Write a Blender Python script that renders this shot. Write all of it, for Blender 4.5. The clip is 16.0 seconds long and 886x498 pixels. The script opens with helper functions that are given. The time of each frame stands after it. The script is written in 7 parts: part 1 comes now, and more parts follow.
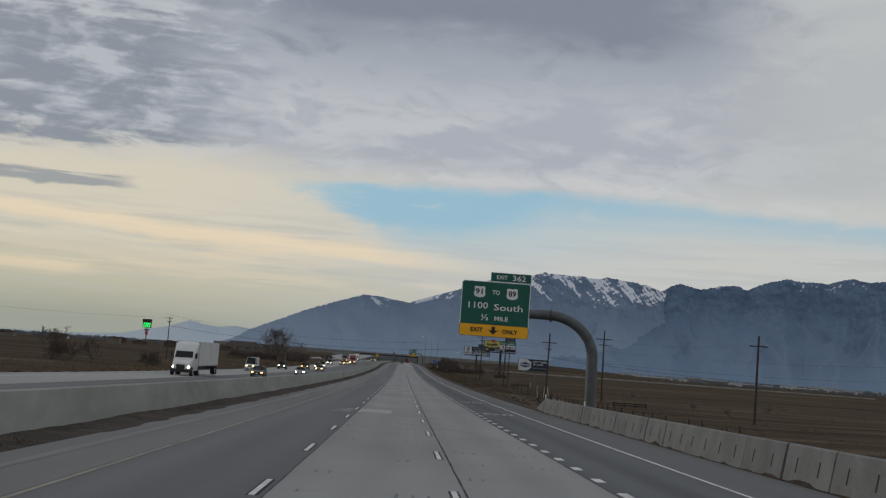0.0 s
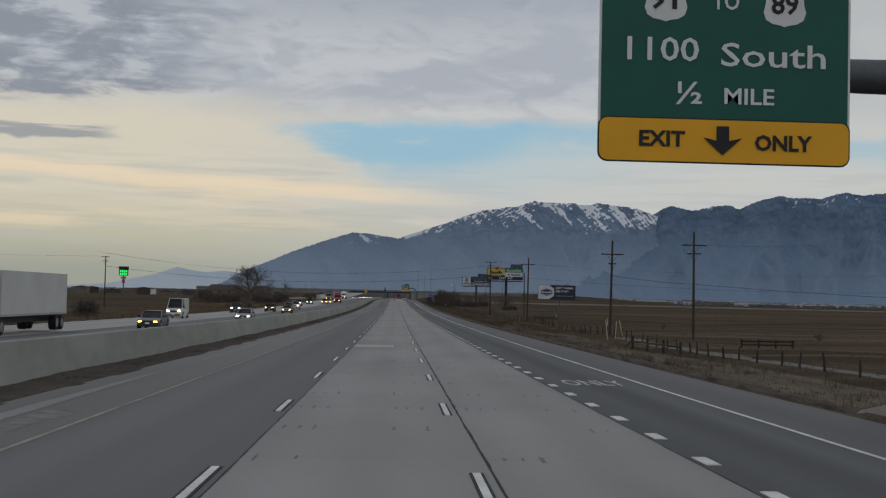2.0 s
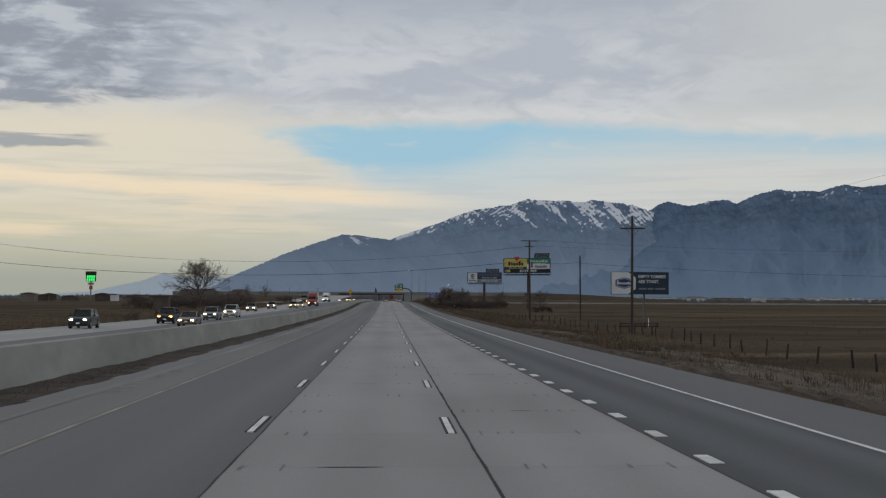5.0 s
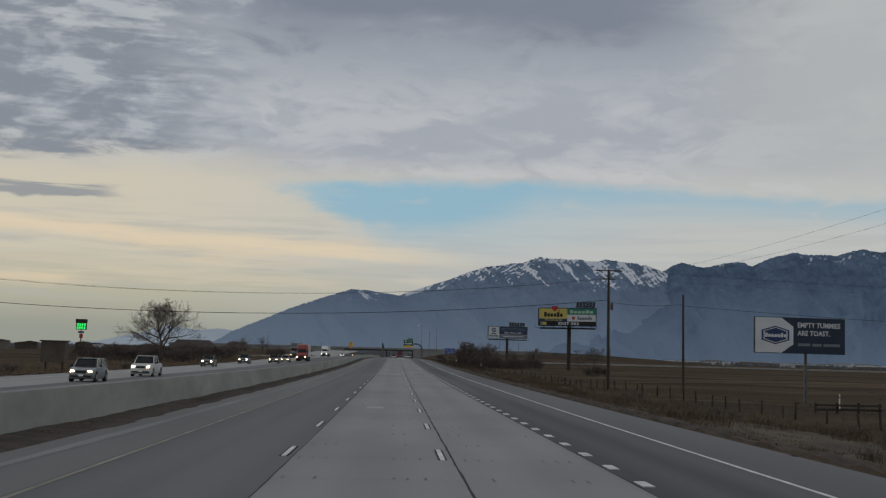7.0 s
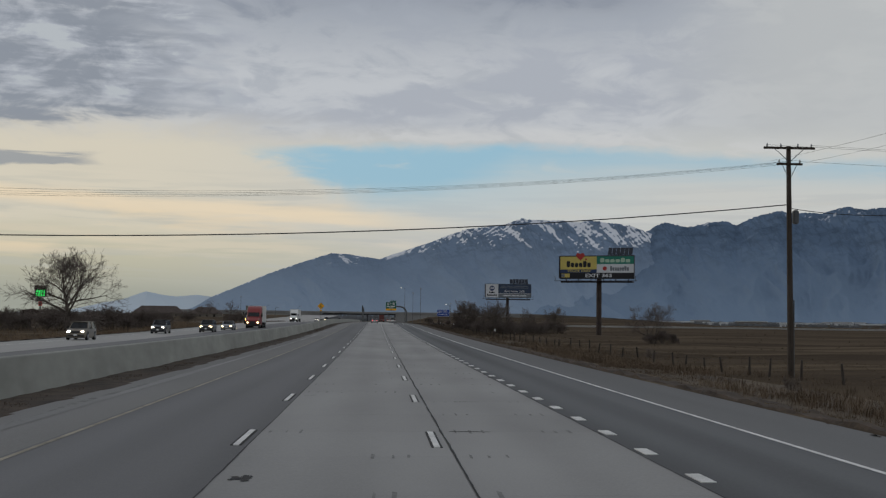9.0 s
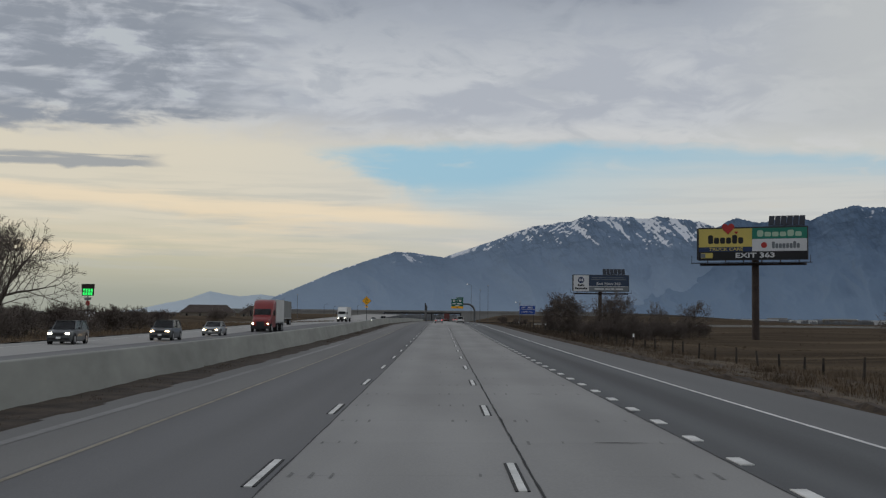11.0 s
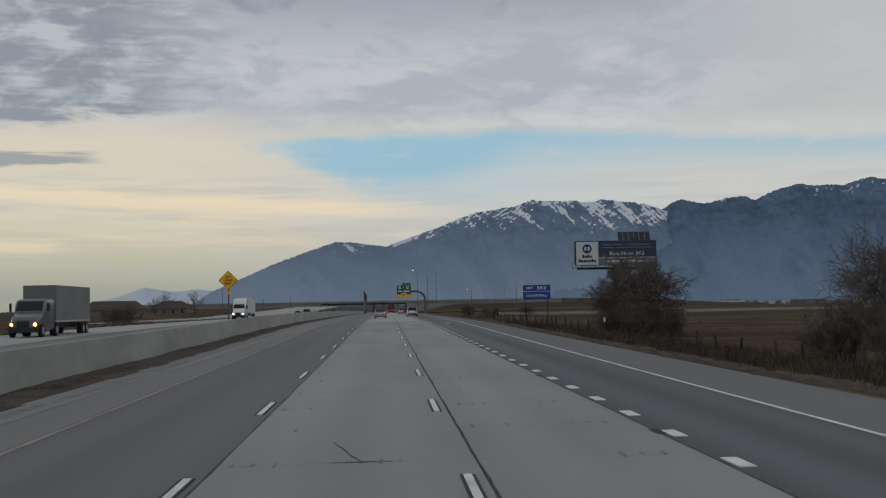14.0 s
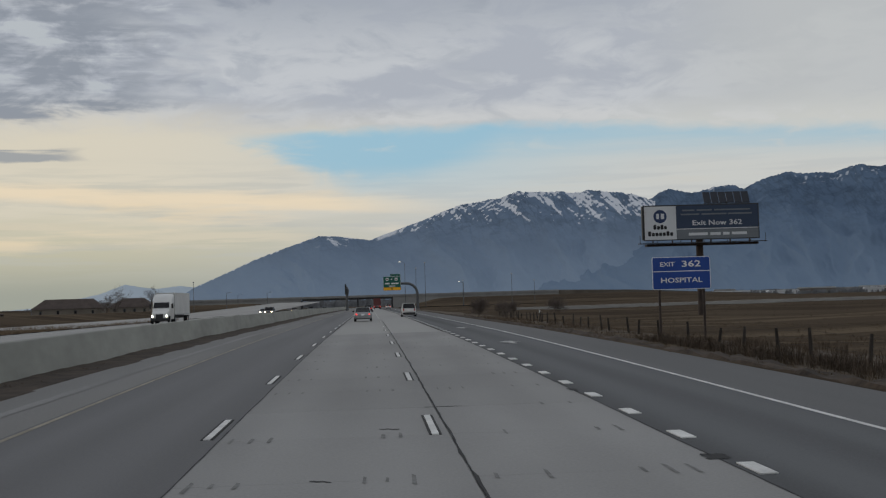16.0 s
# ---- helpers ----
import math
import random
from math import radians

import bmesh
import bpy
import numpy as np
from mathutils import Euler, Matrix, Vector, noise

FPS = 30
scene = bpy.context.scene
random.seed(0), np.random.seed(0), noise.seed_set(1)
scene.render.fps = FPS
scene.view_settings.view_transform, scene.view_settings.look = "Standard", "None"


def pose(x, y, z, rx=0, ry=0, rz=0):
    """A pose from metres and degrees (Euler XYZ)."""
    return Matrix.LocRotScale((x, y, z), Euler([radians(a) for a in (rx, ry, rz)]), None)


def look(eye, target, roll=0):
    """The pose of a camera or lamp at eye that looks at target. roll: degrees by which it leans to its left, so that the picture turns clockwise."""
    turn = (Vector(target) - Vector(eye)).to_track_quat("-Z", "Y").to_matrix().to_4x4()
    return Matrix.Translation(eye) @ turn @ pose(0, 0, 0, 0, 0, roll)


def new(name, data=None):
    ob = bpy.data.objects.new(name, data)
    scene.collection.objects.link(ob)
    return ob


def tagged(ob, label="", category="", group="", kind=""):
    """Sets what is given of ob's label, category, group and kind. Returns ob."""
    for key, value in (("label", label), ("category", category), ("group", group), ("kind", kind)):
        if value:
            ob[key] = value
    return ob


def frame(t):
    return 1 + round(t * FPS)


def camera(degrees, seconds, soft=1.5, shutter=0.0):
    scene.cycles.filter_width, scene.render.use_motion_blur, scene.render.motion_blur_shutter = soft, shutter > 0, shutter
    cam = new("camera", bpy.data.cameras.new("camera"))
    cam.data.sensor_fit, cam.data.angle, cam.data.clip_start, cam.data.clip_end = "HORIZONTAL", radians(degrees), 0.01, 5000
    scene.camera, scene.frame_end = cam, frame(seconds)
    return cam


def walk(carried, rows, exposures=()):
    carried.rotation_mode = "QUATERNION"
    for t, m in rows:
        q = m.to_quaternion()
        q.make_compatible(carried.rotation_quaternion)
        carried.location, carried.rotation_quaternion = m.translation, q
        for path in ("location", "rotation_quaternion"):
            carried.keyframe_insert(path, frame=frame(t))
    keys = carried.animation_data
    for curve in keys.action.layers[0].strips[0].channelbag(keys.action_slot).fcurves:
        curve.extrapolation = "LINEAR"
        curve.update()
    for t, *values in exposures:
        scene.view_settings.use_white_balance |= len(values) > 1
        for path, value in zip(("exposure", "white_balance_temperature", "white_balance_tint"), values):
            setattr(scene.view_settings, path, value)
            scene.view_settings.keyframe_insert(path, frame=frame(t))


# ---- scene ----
cam = camera(39.89, 16.0, soft=1.25)
# seconds, eye, yaw, pitch, roll
ROWS = [
    (0, 0.595, -2.292, 4.370, -1.494, 5.238, 4.195),
    (0.5, 0.595, 14.783, 4.155, -1.736, 4.640, 3.955),
    (1, 0.595, 31.866, 3.952, -1.821, 2.386, 1.954),
    (1.5, 0.595, 48.941, 3.760, -2.027, 2.382, 1.483),
    (2, 0.596, 65.998, 3.610, -2.199, 2.211, 1.342),
    (2.5, 0.597, 83.028, 3.462, -2.324, 2.145, 1.253),
    (3, 0.599, 100.026, 3.305, -2.392, 2.189, 1.158),
    (5.5, 0.614, 184.463, 2.654, -2.618, 2.409, 0.173),
    (6, 0.619, 201.251, 2.542, -2.649, 3.929, 2.703),
    (6.5, 0.624, 218.015, 2.461, -2.238, 4.438, 2.864),
    (7, 0.629, 234.759, 2.390, -2.105, 5.000, 1.523),
    (7.5, 0.635, 251.49, 2.329, -2.475, 4.892, 0.331),
    (8, 0.641, 268.214, 2.279, -2.870, 4.595, 0.551),
    (8.5, 0.647, 284.936, 2.238, -3.148, 3.648, 1.140),
    (9, 0.655, 301.662, 2.208, -3.062, 3.324, 0.762),
    (9.5, 0.662, 318.395, 2.187, -0.925, 3.076, 0.910),
    (9.7, 0.665, 325.1, 2.190, -0.450, 3.050, 0.880),
    (11.8, 0.706, 395.55, 2.170, -0.020, 3.340, 0.550),
    (12, 0.706, 402.261, 2.176, -0.281, 3.321, 0.521),
    (12.5, 0.716, 419.069, 2.211, -1.373, 2.643, 0.332),
    (13, 0.727, 435.878, 2.256, -1.691, 2.561, 0.240),
    (13.5, 0.738, 452.679, 2.330, -2.063, 2.935, 0.215),
    (14, 0.749, 469.459, 2.422, -2.778, 2.753, -1.027),
    (14.5, 0.761, 486.203, 2.513, -3.280, 2.493, -1.639),
    (15, 0.773, 502.893, 2.612, -3.424, 2.480, -1.407),
    (15.5, 0.786, 519.506, 2.710, -3.423, 2.534, -1.549),
    (16, 0.799, 536.016, 2.806, -3.501, 2.439, -1.724),
]
walk(cam, [(t, pose(x, y, z, 90 + p, 0, w) @ pose(0, 0, 0, 0, 0, r)) for t, x, y, z, w, p, r in ROWS],
     exposures=((0, 0), (1.0, -0.03), (2.0, 0), (2.5, 0.1), (3.0, 0.13), (5.5, 0.14), (6.0, 0.02), (6.5, -0.12), (8.0, -0.13), (8.5, -0.14), (9.0, 0), (9.5, 0.03), (12.0, 0.08), (12.5, 0.05), (16.0, 0.05)))

# ---- light ----
scene.view_settings.exposure = 0.0
SUN_AZ, SUN_EL = radians(-62), radians(9)
world = bpy.data.worlds.new("evening_sky")
scene.world = world
world.use_nodes = True
wt = world.node_tree
wt.nodes.clear()


def wn(kind, operation="", interpolation_type="", data_type="", blend_type=""):
    n = wt.nodes.new(kind)
    if operation:
        n.operation = operation
    if interpolation_type:
        n.interpolation_type = interpolation_type
    if data_type:
        n.data_type = data_type
    if blend_type:
        n.blend_type = blend_type
    return n


def wmath(op, a, b=None, c=None):
    n = wn("ShaderNodeMath", operation=op)
    for i, v in enumerate((a, b, c)):
        if v is None:
            continue
        if isinstance(v, (int, float)):
            n.inputs[i].default_value = v
        else:
            wt.links.new(v, n.inputs[i])
    return n.outputs[0]


def wramp(value, lo, hi):
    n = wn("ShaderNodeMapRange", interpolation_type="SMOOTHSTEP")
    n.inputs[1].default_value, n.inputs[2].default_value = lo, hi
    wt.links.new(value, n.inputs[0])
    return n.outputs[0]


def wmix(fac, a, b):
    n = wn("ShaderNodeMix", data_type="RGBA")
    for sock, v in ((n.inputs[0], fac), (n.inputs[6], a), (n.inputs[7], b)):
        if isinstance(v, (int, float)):
            sock.default_value = v
        elif isinstance(v, tuple):
            sock.default_value = (*v, 1)
        else:
            wt.links.new(v, sock)
    return n.outputs[2]


def wnoise(vec, scale, detail=5.0, rough=0.55, distort=0.0):
    n = wn("ShaderNodeTexNoise")
    wt.links.new(vec, n.inputs["Vector"])
    n.inputs["Scale"].default_value, n.inputs["Detail"].default_value = scale, detail
    n.inputs["Roughness"].default_value, n.inputs["Distortion"].default_value = rough, distort
    return n.outputs["Fac"]


def wvec(x, y, z=0.0):
    n = wn("ShaderNodeCombineXYZ")
    for i, v in enumerate((x, y, z)):
        if isinstance(v, (int, float)):
            n.inputs[i].default_value = v
        else:
            wt.links.new(v, n.inputs[i])
    return n.outputs[0]


sky = wn("ShaderNodeTexSky")
sky.sky_type, sky.sun_disc = "NISHITA", False
sky.sun_elevation, sky.sun_rotation = SUN_EL, SUN_AZ
sky.air_density, sky.dust_density = 1.2, 1.5
sky_gain = wn("ShaderNodeMix", data_type="RGBA", blend_type="MULTIPLY")
sky_gain.inputs[0].default_value = 1.0
wt.links.new(sky.outputs[0], sky_gain.inputs[6])
sky_gain.inputs[7].default_value = (0.085, 0.10, 0.115, 1)
coords = wn("ShaderNodeTexCoord")
split = wn("ShaderNodeSeparateXYZ")
wt.links.new(coords.outputs["Generated"], split.inputs[0])
sx, sy, sz = split.outputs
az = wmath("ARCTAN2", sx, sy)
el = wmath("ARCSINE", sz)
# clouds lie in streaks, long across and short in height; bearings and heights in degrees
A = wmath("MULTIPLY", az, 57.2958)
D = wmath("MULTIPLY", el, 57.2958)


def cloud_noise(ka, kd, seed, detail=6, rough=0.55, distort=0.2, tilt=0.0):
    v = wvec(wmath("MULTIPLY", A, ka), wmath("MULTIPLY", wmath("ADD", D, wmath("MULTIPLY", A, tilt)), kd), seed)
    return wnoise(v, 1.0, detail, rough, distort)


def shifted(value, by, amount):
    return wmath("ADD", value, wmath("MULTIPLY", wmath("SUBTRACT", by, 0.5), amount))


def both(*factors):
    f = factors[0]
    for g in factors[1:]:
        f = wmath("MULTIPLY", f, g)
    return f


n_long = cloud_noise(0.09, 0.95, 3.7, 6, 0.55, 0.1)
n_thin = cloud_noise(0.16, 2.6, 8.1, 5, 0.55, 0.1)
n_puff = cloud_noise(0.30, 0.75, 1.3, 8, 0.60, 0.5)
n_fine = cloud_noise(0.42, 1.5, 4.4, 5, 0.52, 0.5)
n_broad = cloud_noise(0.10, 0.28, 6.2, 3, 0.5, 0.3)
west = wramp(A, 8.0, -14.0)
murk = wmix(west, (0.45, 0.45, 0.43), (0.335, 0.335, 0.285))
low = wmix(west, (0.50, 0.485, 0.455), (0.52, 0.475, 0.36))
cream = wmix(west, (0.56, 0.545, 0.52), (0.66, 0.585, 0.475))
peach = wmix(west, (0.57, 0.535, 0.49), (0.74, 0.595, 0.42))
dull = wmix(west, (0.48, 0.475, 0.47), (0.475, 0.455, 0.40))
pale = (0.515, 0.515, 0.54)
mist = (0.405, 0.415, 0.46)
grey = (0.315, 0.335, 0.385)
dark = (0.195, 0.215, 0.27)
c = wmix(wramp(D, 0.5, 3.0), murk, low)
c = wmix(wramp(shifted(D, n_long, 3.0), 2.6, 5.0), c, cream)
c = wmix(both(wramp(n_thin, 0.44, 0.62), wramp(D, 7.2, 5.2), wramp(D, 1.0, 2.5), 0.55), c, dull)
c = wmix(both(wramp(n_long, 0.50, 0.66), wramp(D, 6.8, 5.0), wramp(D, 1.8, 3.4), 0.9), c, peach)
# the long peach bar across the west
bar = shifted(shifted(wmath("ADD", wmath("SUBTRACT", D, 4.55), wmath("MULTIPLY", A, 0.047)), n_thin, 0.9), n_fine, 0.4)
c = wmix(both(wramp(bar, -0.45, 0.0), wramp(bar, 0.75, 0.15), wramp(A, 6.0, -3.0), 0.8), c, (0.80, 0.64, 0.46))
c = wmix(both(wramp(bar, -2.3, -1.7), wramp(bar, -1.0, -1.35), wramp(A, 4.0, -6.0), wramp(n_thin, 0.4, 0.6), 0.5), c, (0.72, 0.60, 0.44))
# the pale deck above, with broad and small mottling
deck = wmix(wramp(shifted(n_broad, n_puff, 0.8), 0.40, 0.60), mist, pale)
deck = wmix(both(wramp(shifted(n_puff, n_fine, 0.5), 0.50, 0.72), 0.55), deck, (0.36, 0.375, 0.42))
deck = wmix(both(wramp(A, 11.0, 20.0), 0.75), deck, (0.49, 0.485, 0.48))
c = wmix(wramp(wmath("ADD", shifted(D, n_puff, 2.2), wmath("MULTIPLY", west, -0.4)), 7.2, 9.4), c, deck)
# dark bellies overhead
ragged = shifted(shifted(D, n_broad, 5.5), n_puff, 3.5)
side = both(wramp(shifted(A, n_puff, 6.0), -12.0, -5.0), wramp(shifted(A, n_puff, 7.0), 19.0, 10.0))
c = wmix(both(wramp(ragged, 11.6, 14.0), side, 0.55), c, grey)
c = wmix(both(wramp(ragged, 13.4, 16.4), side, 0.85), c, dark)
# feathered dark cloud in the west, sharp along its lower edge
edge = shifted(shifted(wmath("ADD", D, wmath("MULTIPLY", A, -0.07)), n_fine, 1.2), n_long, 0.8)
feather = both(wramp(shifted(shifted(A, n_puff, 9.0), n_long, 6.0), -5.5, -12.0), wramp(edge, 9.5, 10.05))
wisps = shifted(shifted(n_puff, n_fine, 0.55), n_thin, 0.35)
c = wmix(both(feather, wramp(wisps, 0.36, 0.60), 0.9), c, (0.245, 0.262, 0.305))
c = wmix(both(feather, wramp(wisps, 0.44, 0.34), 0.55), c, (0.50, 0.515, 0.525))
# thin dark streaks below it
thin = wmath("ADD", D, wmath("MULTIPLY", A, -0.02))
c = wmix(both(wramp(shifted(A, n_fine, 4.0), -12.3, -14.5), wramp(shifted(thin, n_fine, 0.5), 6.95, 7.1), wramp(shifted(thin, n_fine, 0.4), 7.75, 7.55), wramp(n_thin, 0.36, 0.52), 0.8), c, (0.27, 0.285, 0.315))
# the gap of clear sky over the mountains: a long wedge with a fleecy upper edge
fray = shifted(shifted(D, n_puff, 0.9), n_fine, 0.7)
upper = wmath("SUBTRACT", wmath("MINIMUM", wmath("ADD", 8.3, wmath("MULTIPLY", A, 0.03)), wmath("SUBTRACT", 9.0, wmath("MULTIPLY", A, 0.07))), fray)
floor_l = wmath("SUBTRACT", 5.3, wmath("MULTIPLY", wmath("ADD", A, 0.95), 0.53))
floor_r = wmath("MINIMUM", wmath("ADD", 4.9, wmath("MULTIPLY", wmath("ADD", A, -0.9), 0.38)), wmath("SUBTRACT", 7.3, wmath("MULTIPLY", A, 0.045)))
billow = shifted(shifted(shifted(D, n_long, 1.4), n_fine, 1.9), n_puff, 3.2)
lower_l = wmath("SUBTRACT", billow, floor_l)
lower_r = wmath("SUBTRACT", shifted(shifted(D, n_long, 0.8), n_thin, 0.9), floor_r)
# thin high veil below the gap, with some blue showing through
veil = both(wramp(upper, 0.0, 0.6), wramp(lower_l, -0.9, 1.5), wramp(wmath("ADD", D, wmath("MULTIPLY", A, -0.03)), 3.6, 6.4), wramp(A, 16.0, 4.0), 0.55)
c = wmix(veil, c, (0.40, 0.52, 0.585))
gap = both(wramp(upper, -0.05, 0.65), wramp(lower_l, -0.6, 1.2), wramp(lower_r, -0.9, 1.2), wramp(shifted(D, n_long, 0.8), 4.9, 6.7), 0.92)
gap = both(gap, wmath("SUBTRACT", 1.0, both(wramp(A, 5.0, 14.0), 0.25)), wmath("SUBTRACT", 1.0, both(wramp(n_fine, 0.58, 0.76), 0.55)))
blue = wmix(0.85, sky_gain.outputs[2], (0.305, 0.50, 0.64))
c = wmix(gap, c, blue)
# bright fringe along the cloud edge
c = wmix(both(wramp(upper, -0.95, -0.25), wramp(upper, 0.15, -0.15), wramp(A, -5.0, 0.0), wramp(n_puff, 0.40, 0.56), 0.6), c, (0.60, 0.58, 0.575))
# overhead and behind: an even grey deck
c = wmix(wramp(el, 0.34, 0.60), c, (0.425, 0.43, 0.468))
balance = wn("ShaderNodeMix", data_type="RGBA", blend_type="MULTIPLY")
balance.inputs[0].default_value = 1.0
wt.links.new(c, balance.inputs[6])
balance.inputs[7].default_value = (0.98, 1.025, 1.035, 1)
c = balance.outputs[2]
back = wn("ShaderNodeBackground")
wt.links.new(c, back.inputs[0])
back.inputs[1].default_value = 1.0
wout = wn("ShaderNodeOutputWorld")
wt.links.new(back.outputs[0], wout.inputs[0])

sun_data = bpy.data.lights.new("sun", "SUN")
sun_data.energy, sun_data.angle, sun_data.color = 0.5, radians(20), (1.0, 0.86, 0.68)
sun = new("sun", sun_data)
sun.matrix_world = look((0, 0, 50), (math.sin(-SUN_AZ) * 50, -math.cos(SUN_AZ) * 50, 50 - math.tan(SUN_EL) * 50))


# ---- materials ----
def mat(name, base, rough=0.8, vary=0.25, scale=3.0, fine=40.0, bump=0.15, metal=0.0, tint=None, spec=0.4, per_object=0.0, stretch=(1, 1, 1), glow=None, coat=0.0, tracks=None):
    """A surface with large stains, fine grain and relief."""
    m = bpy.data.materials.new(name)
    m.use_nodes = True
    t = m.node_tree
    b = t.nodes["Principled BSDF"]
    b.inputs["Roughness"].default_value, b.inputs["Metallic"].default_value = rough, metal
    b.inputs["Specular IOR Level"].default_value = spec
    b.inputs["Coat Weight"].default_value = coat
    tc = t.nodes.new("ShaderNodeNewGeometry")
    mp = t.nodes.new("ShaderNodeMapping")
    mp.inputs["Scale"].default_value = stretch
    t.links.new(tc.outputs["Position"], mp.inputs[0])

    def nz(s, det, source):
        n = t.nodes.new("ShaderNodeTexNoise")
        n.inputs["Scale"].default_value, n.inputs["Detail"].default_value = s, det
        t.links.new(source, n.inputs["Vector"])
        return n.outputs["Fac"]

    big = nz(1.0 / scale, 4, mp.outputs[0])
    small = nz(fine, 3, mp.outputs[0] if stretch[1] > 0.3 else tc.outputs["Position"])
    add = t.nodes.new("ShaderNodeMath")
    add.operation = "ADD"
    t.links.new(big, add.inputs[0])
    half = t.nodes.new("ShaderNodeMath")
    half.operation = "MULTIPLY_ADD"
    t.links.new(small, half.inputs[0])
    half.inputs[1].default_value, half.inputs[2].default_value = 0.5, -0.25
    t.links.new(half.outputs[0], add.inputs[1])
    value = add.outputs[0]
    if per_object:
        info = t.nodes.new("ShaderNodeObjectInfo")
        po = t.nodes.new("ShaderNodeMath")
        po.operation = "MULTIPLY_ADD"
        t.links.new(info.outputs["Random"], po.inputs[0])
        po.inputs[1].default_value = per_object
        t.links.new(value, po.inputs[2])
        po2 = t.nodes.new("ShaderNodeMath")
        po2.operation = "SUBTRACT"
        t.links.new(po.outputs[0], po2.inputs[0])
        po2.inputs[1].default_value = per_object / 2
        value = po2.outputs[0]
    if tracks:
        # worn wheel tracks along the lane: middle of the lane, spacing, strength
        mid, gap_w, depth = tracks
        sp = t.nodes.new("ShaderNodeSeparateXYZ")
        t.links.new(tc.outputs["Position"], sp.inputs[0])
        ph = t.nodes.new("ShaderNodeMath")
        ph.operation = "MULTIPLY_ADD"
        t.links.new(sp.outputs[0], ph.inputs[0])
        ph.inputs[1].default_value, ph.inputs[2].default_value = 6.2832 / gap_w, 3.1416 - mid * 6.2832 / gap_w
        co = t.nodes.new("ShaderNodeMath")
        co.operation = "COSINE"
        t.links.new(ph.outputs[0], co.inputs[0])
        tr = t.nodes.new("ShaderNodeMath")
        tr.operation = "MULTIPLY_ADD"
        t.links.new(co.outputs[0], tr.inputs[0])
        tr.inputs[1].default_value = depth
        t.links.new(value, tr.inputs[2])
        value = tr.outputs[0]
    ramp = t.nodes.new("ShaderNodeMix")
    ramp.data_type = "RGBA"
    lo = tuple(v * (1 - vary) for v in base)
    hi = tuple(min(1, v * (1 + vary)) for v in (tint or base))
    ramp.inputs[6].default_value, ramp.inputs[7].default_value = (*lo, 1), (*hi, 1)
    mr = t.nodes.new("ShaderNodeMapRange")
    mr.inputs[1].default_value, mr.inputs[2].default_value = 0.25, 0.75
    t.links.new(value, mr.inputs[0])
    t.links.new(mr.outputs[0], ramp.inputs[0])
    t.links.new(ramp.outputs[2], b.inputs["Base Color"])
    if bump:
        bp = t.nodes.new("ShaderNodeBump")
        bp.inputs["Strength"].default_value, bp.inputs["Distance"].default_value = bump, 0.02
        t.links.new(small, bp.inputs["Height"])
        t.links.new(bp.outputs[0], b.inputs["Normal"])
    if glow:
        b.inputs["Emission Color"].default_value, b.inputs["Emission Strength"].default_value = (*glow[0], 1), glow[1]
    return m


def field_mat(name):
    """Dry winter pasture: long bands of mown, grazed and bare ground, with patches of straw."""
    m = bpy.data.materials.new(name)
    m.use_nodes = True
    t = m.node_tree
    b = t.nodes["Principled BSDF"]
    b.inputs["Roughness"].default_value, b.inputs["Specular IOR Level"].default_value = 1.0, 0.0
    g = t.nodes.new("ShaderNodeNewGeometry")

    def layer(scale, detail, lo, hi, stretch, under, over, amount):
        mp = t.nodes.new("ShaderNodeMapping")
        mp.inputs["Scale"].default_value = stretch
        t.links.new(g.outputs["Position"], mp.inputs[0])
        n = t.nodes.new("ShaderNodeTexNoise")
        n.inputs["Scale"].default_value, n.inputs["Detail"].default_value, n.inputs["Roughness"].default_value = scale, detail, 0.6
        t.links.new(mp.outputs[0], n.inputs["Vector"])
        r = t.nodes.new("ShaderNodeMapRange")
        r.interpolation_type = "SMOOTHSTEP"
        r.inputs[1].default_value, r.inputs[2].default_value, r.inputs[4].default_value = lo, hi, amount
        t.links.new(n.outputs["Fac"], r.inputs[0])
        x = t.nodes.new("ShaderNodeMix")
        x.data_type = "RGBA"
        t.links.new(r.outputs[0], x.inputs[0])
        for k, c in ((6, under), (7, over)):
            if isinstance(c, tuple):
                x.inputs[k].default_value = (*c, 1)
            else:
                t.links.new(c, x.inputs[k])
        return x.outputs[2]

    c = layer(0.035, 4, 0.40, 0.62, (0.10, 1, 1), (0.066, 0.052, 0.040), (0.102, 0.080, 0.059), 1.0)
    c = layer(0.10, 5, 0.52, 0.64, (0.07, 1, 1), c, (0.168, 0.132, 0.092), 0.75)
    c = layer(0.16, 5, 0.58, 0.68, (0.06, 1, 1), c, (0.044, 0.035, 0.027), 0.6)
    c = layer(0.7, 4, 0.45, 0.70, (0.4, 1, 1), c, (0.105, 0.082, 0.056), 0.5)
    c = layer(6.0, 3, 0.48, 0.68, (1, 1, 1), c, (0.040, 0.031, 0.023), 0.4)
    t.links.new(c, b.inputs["Base Color"])
    return m


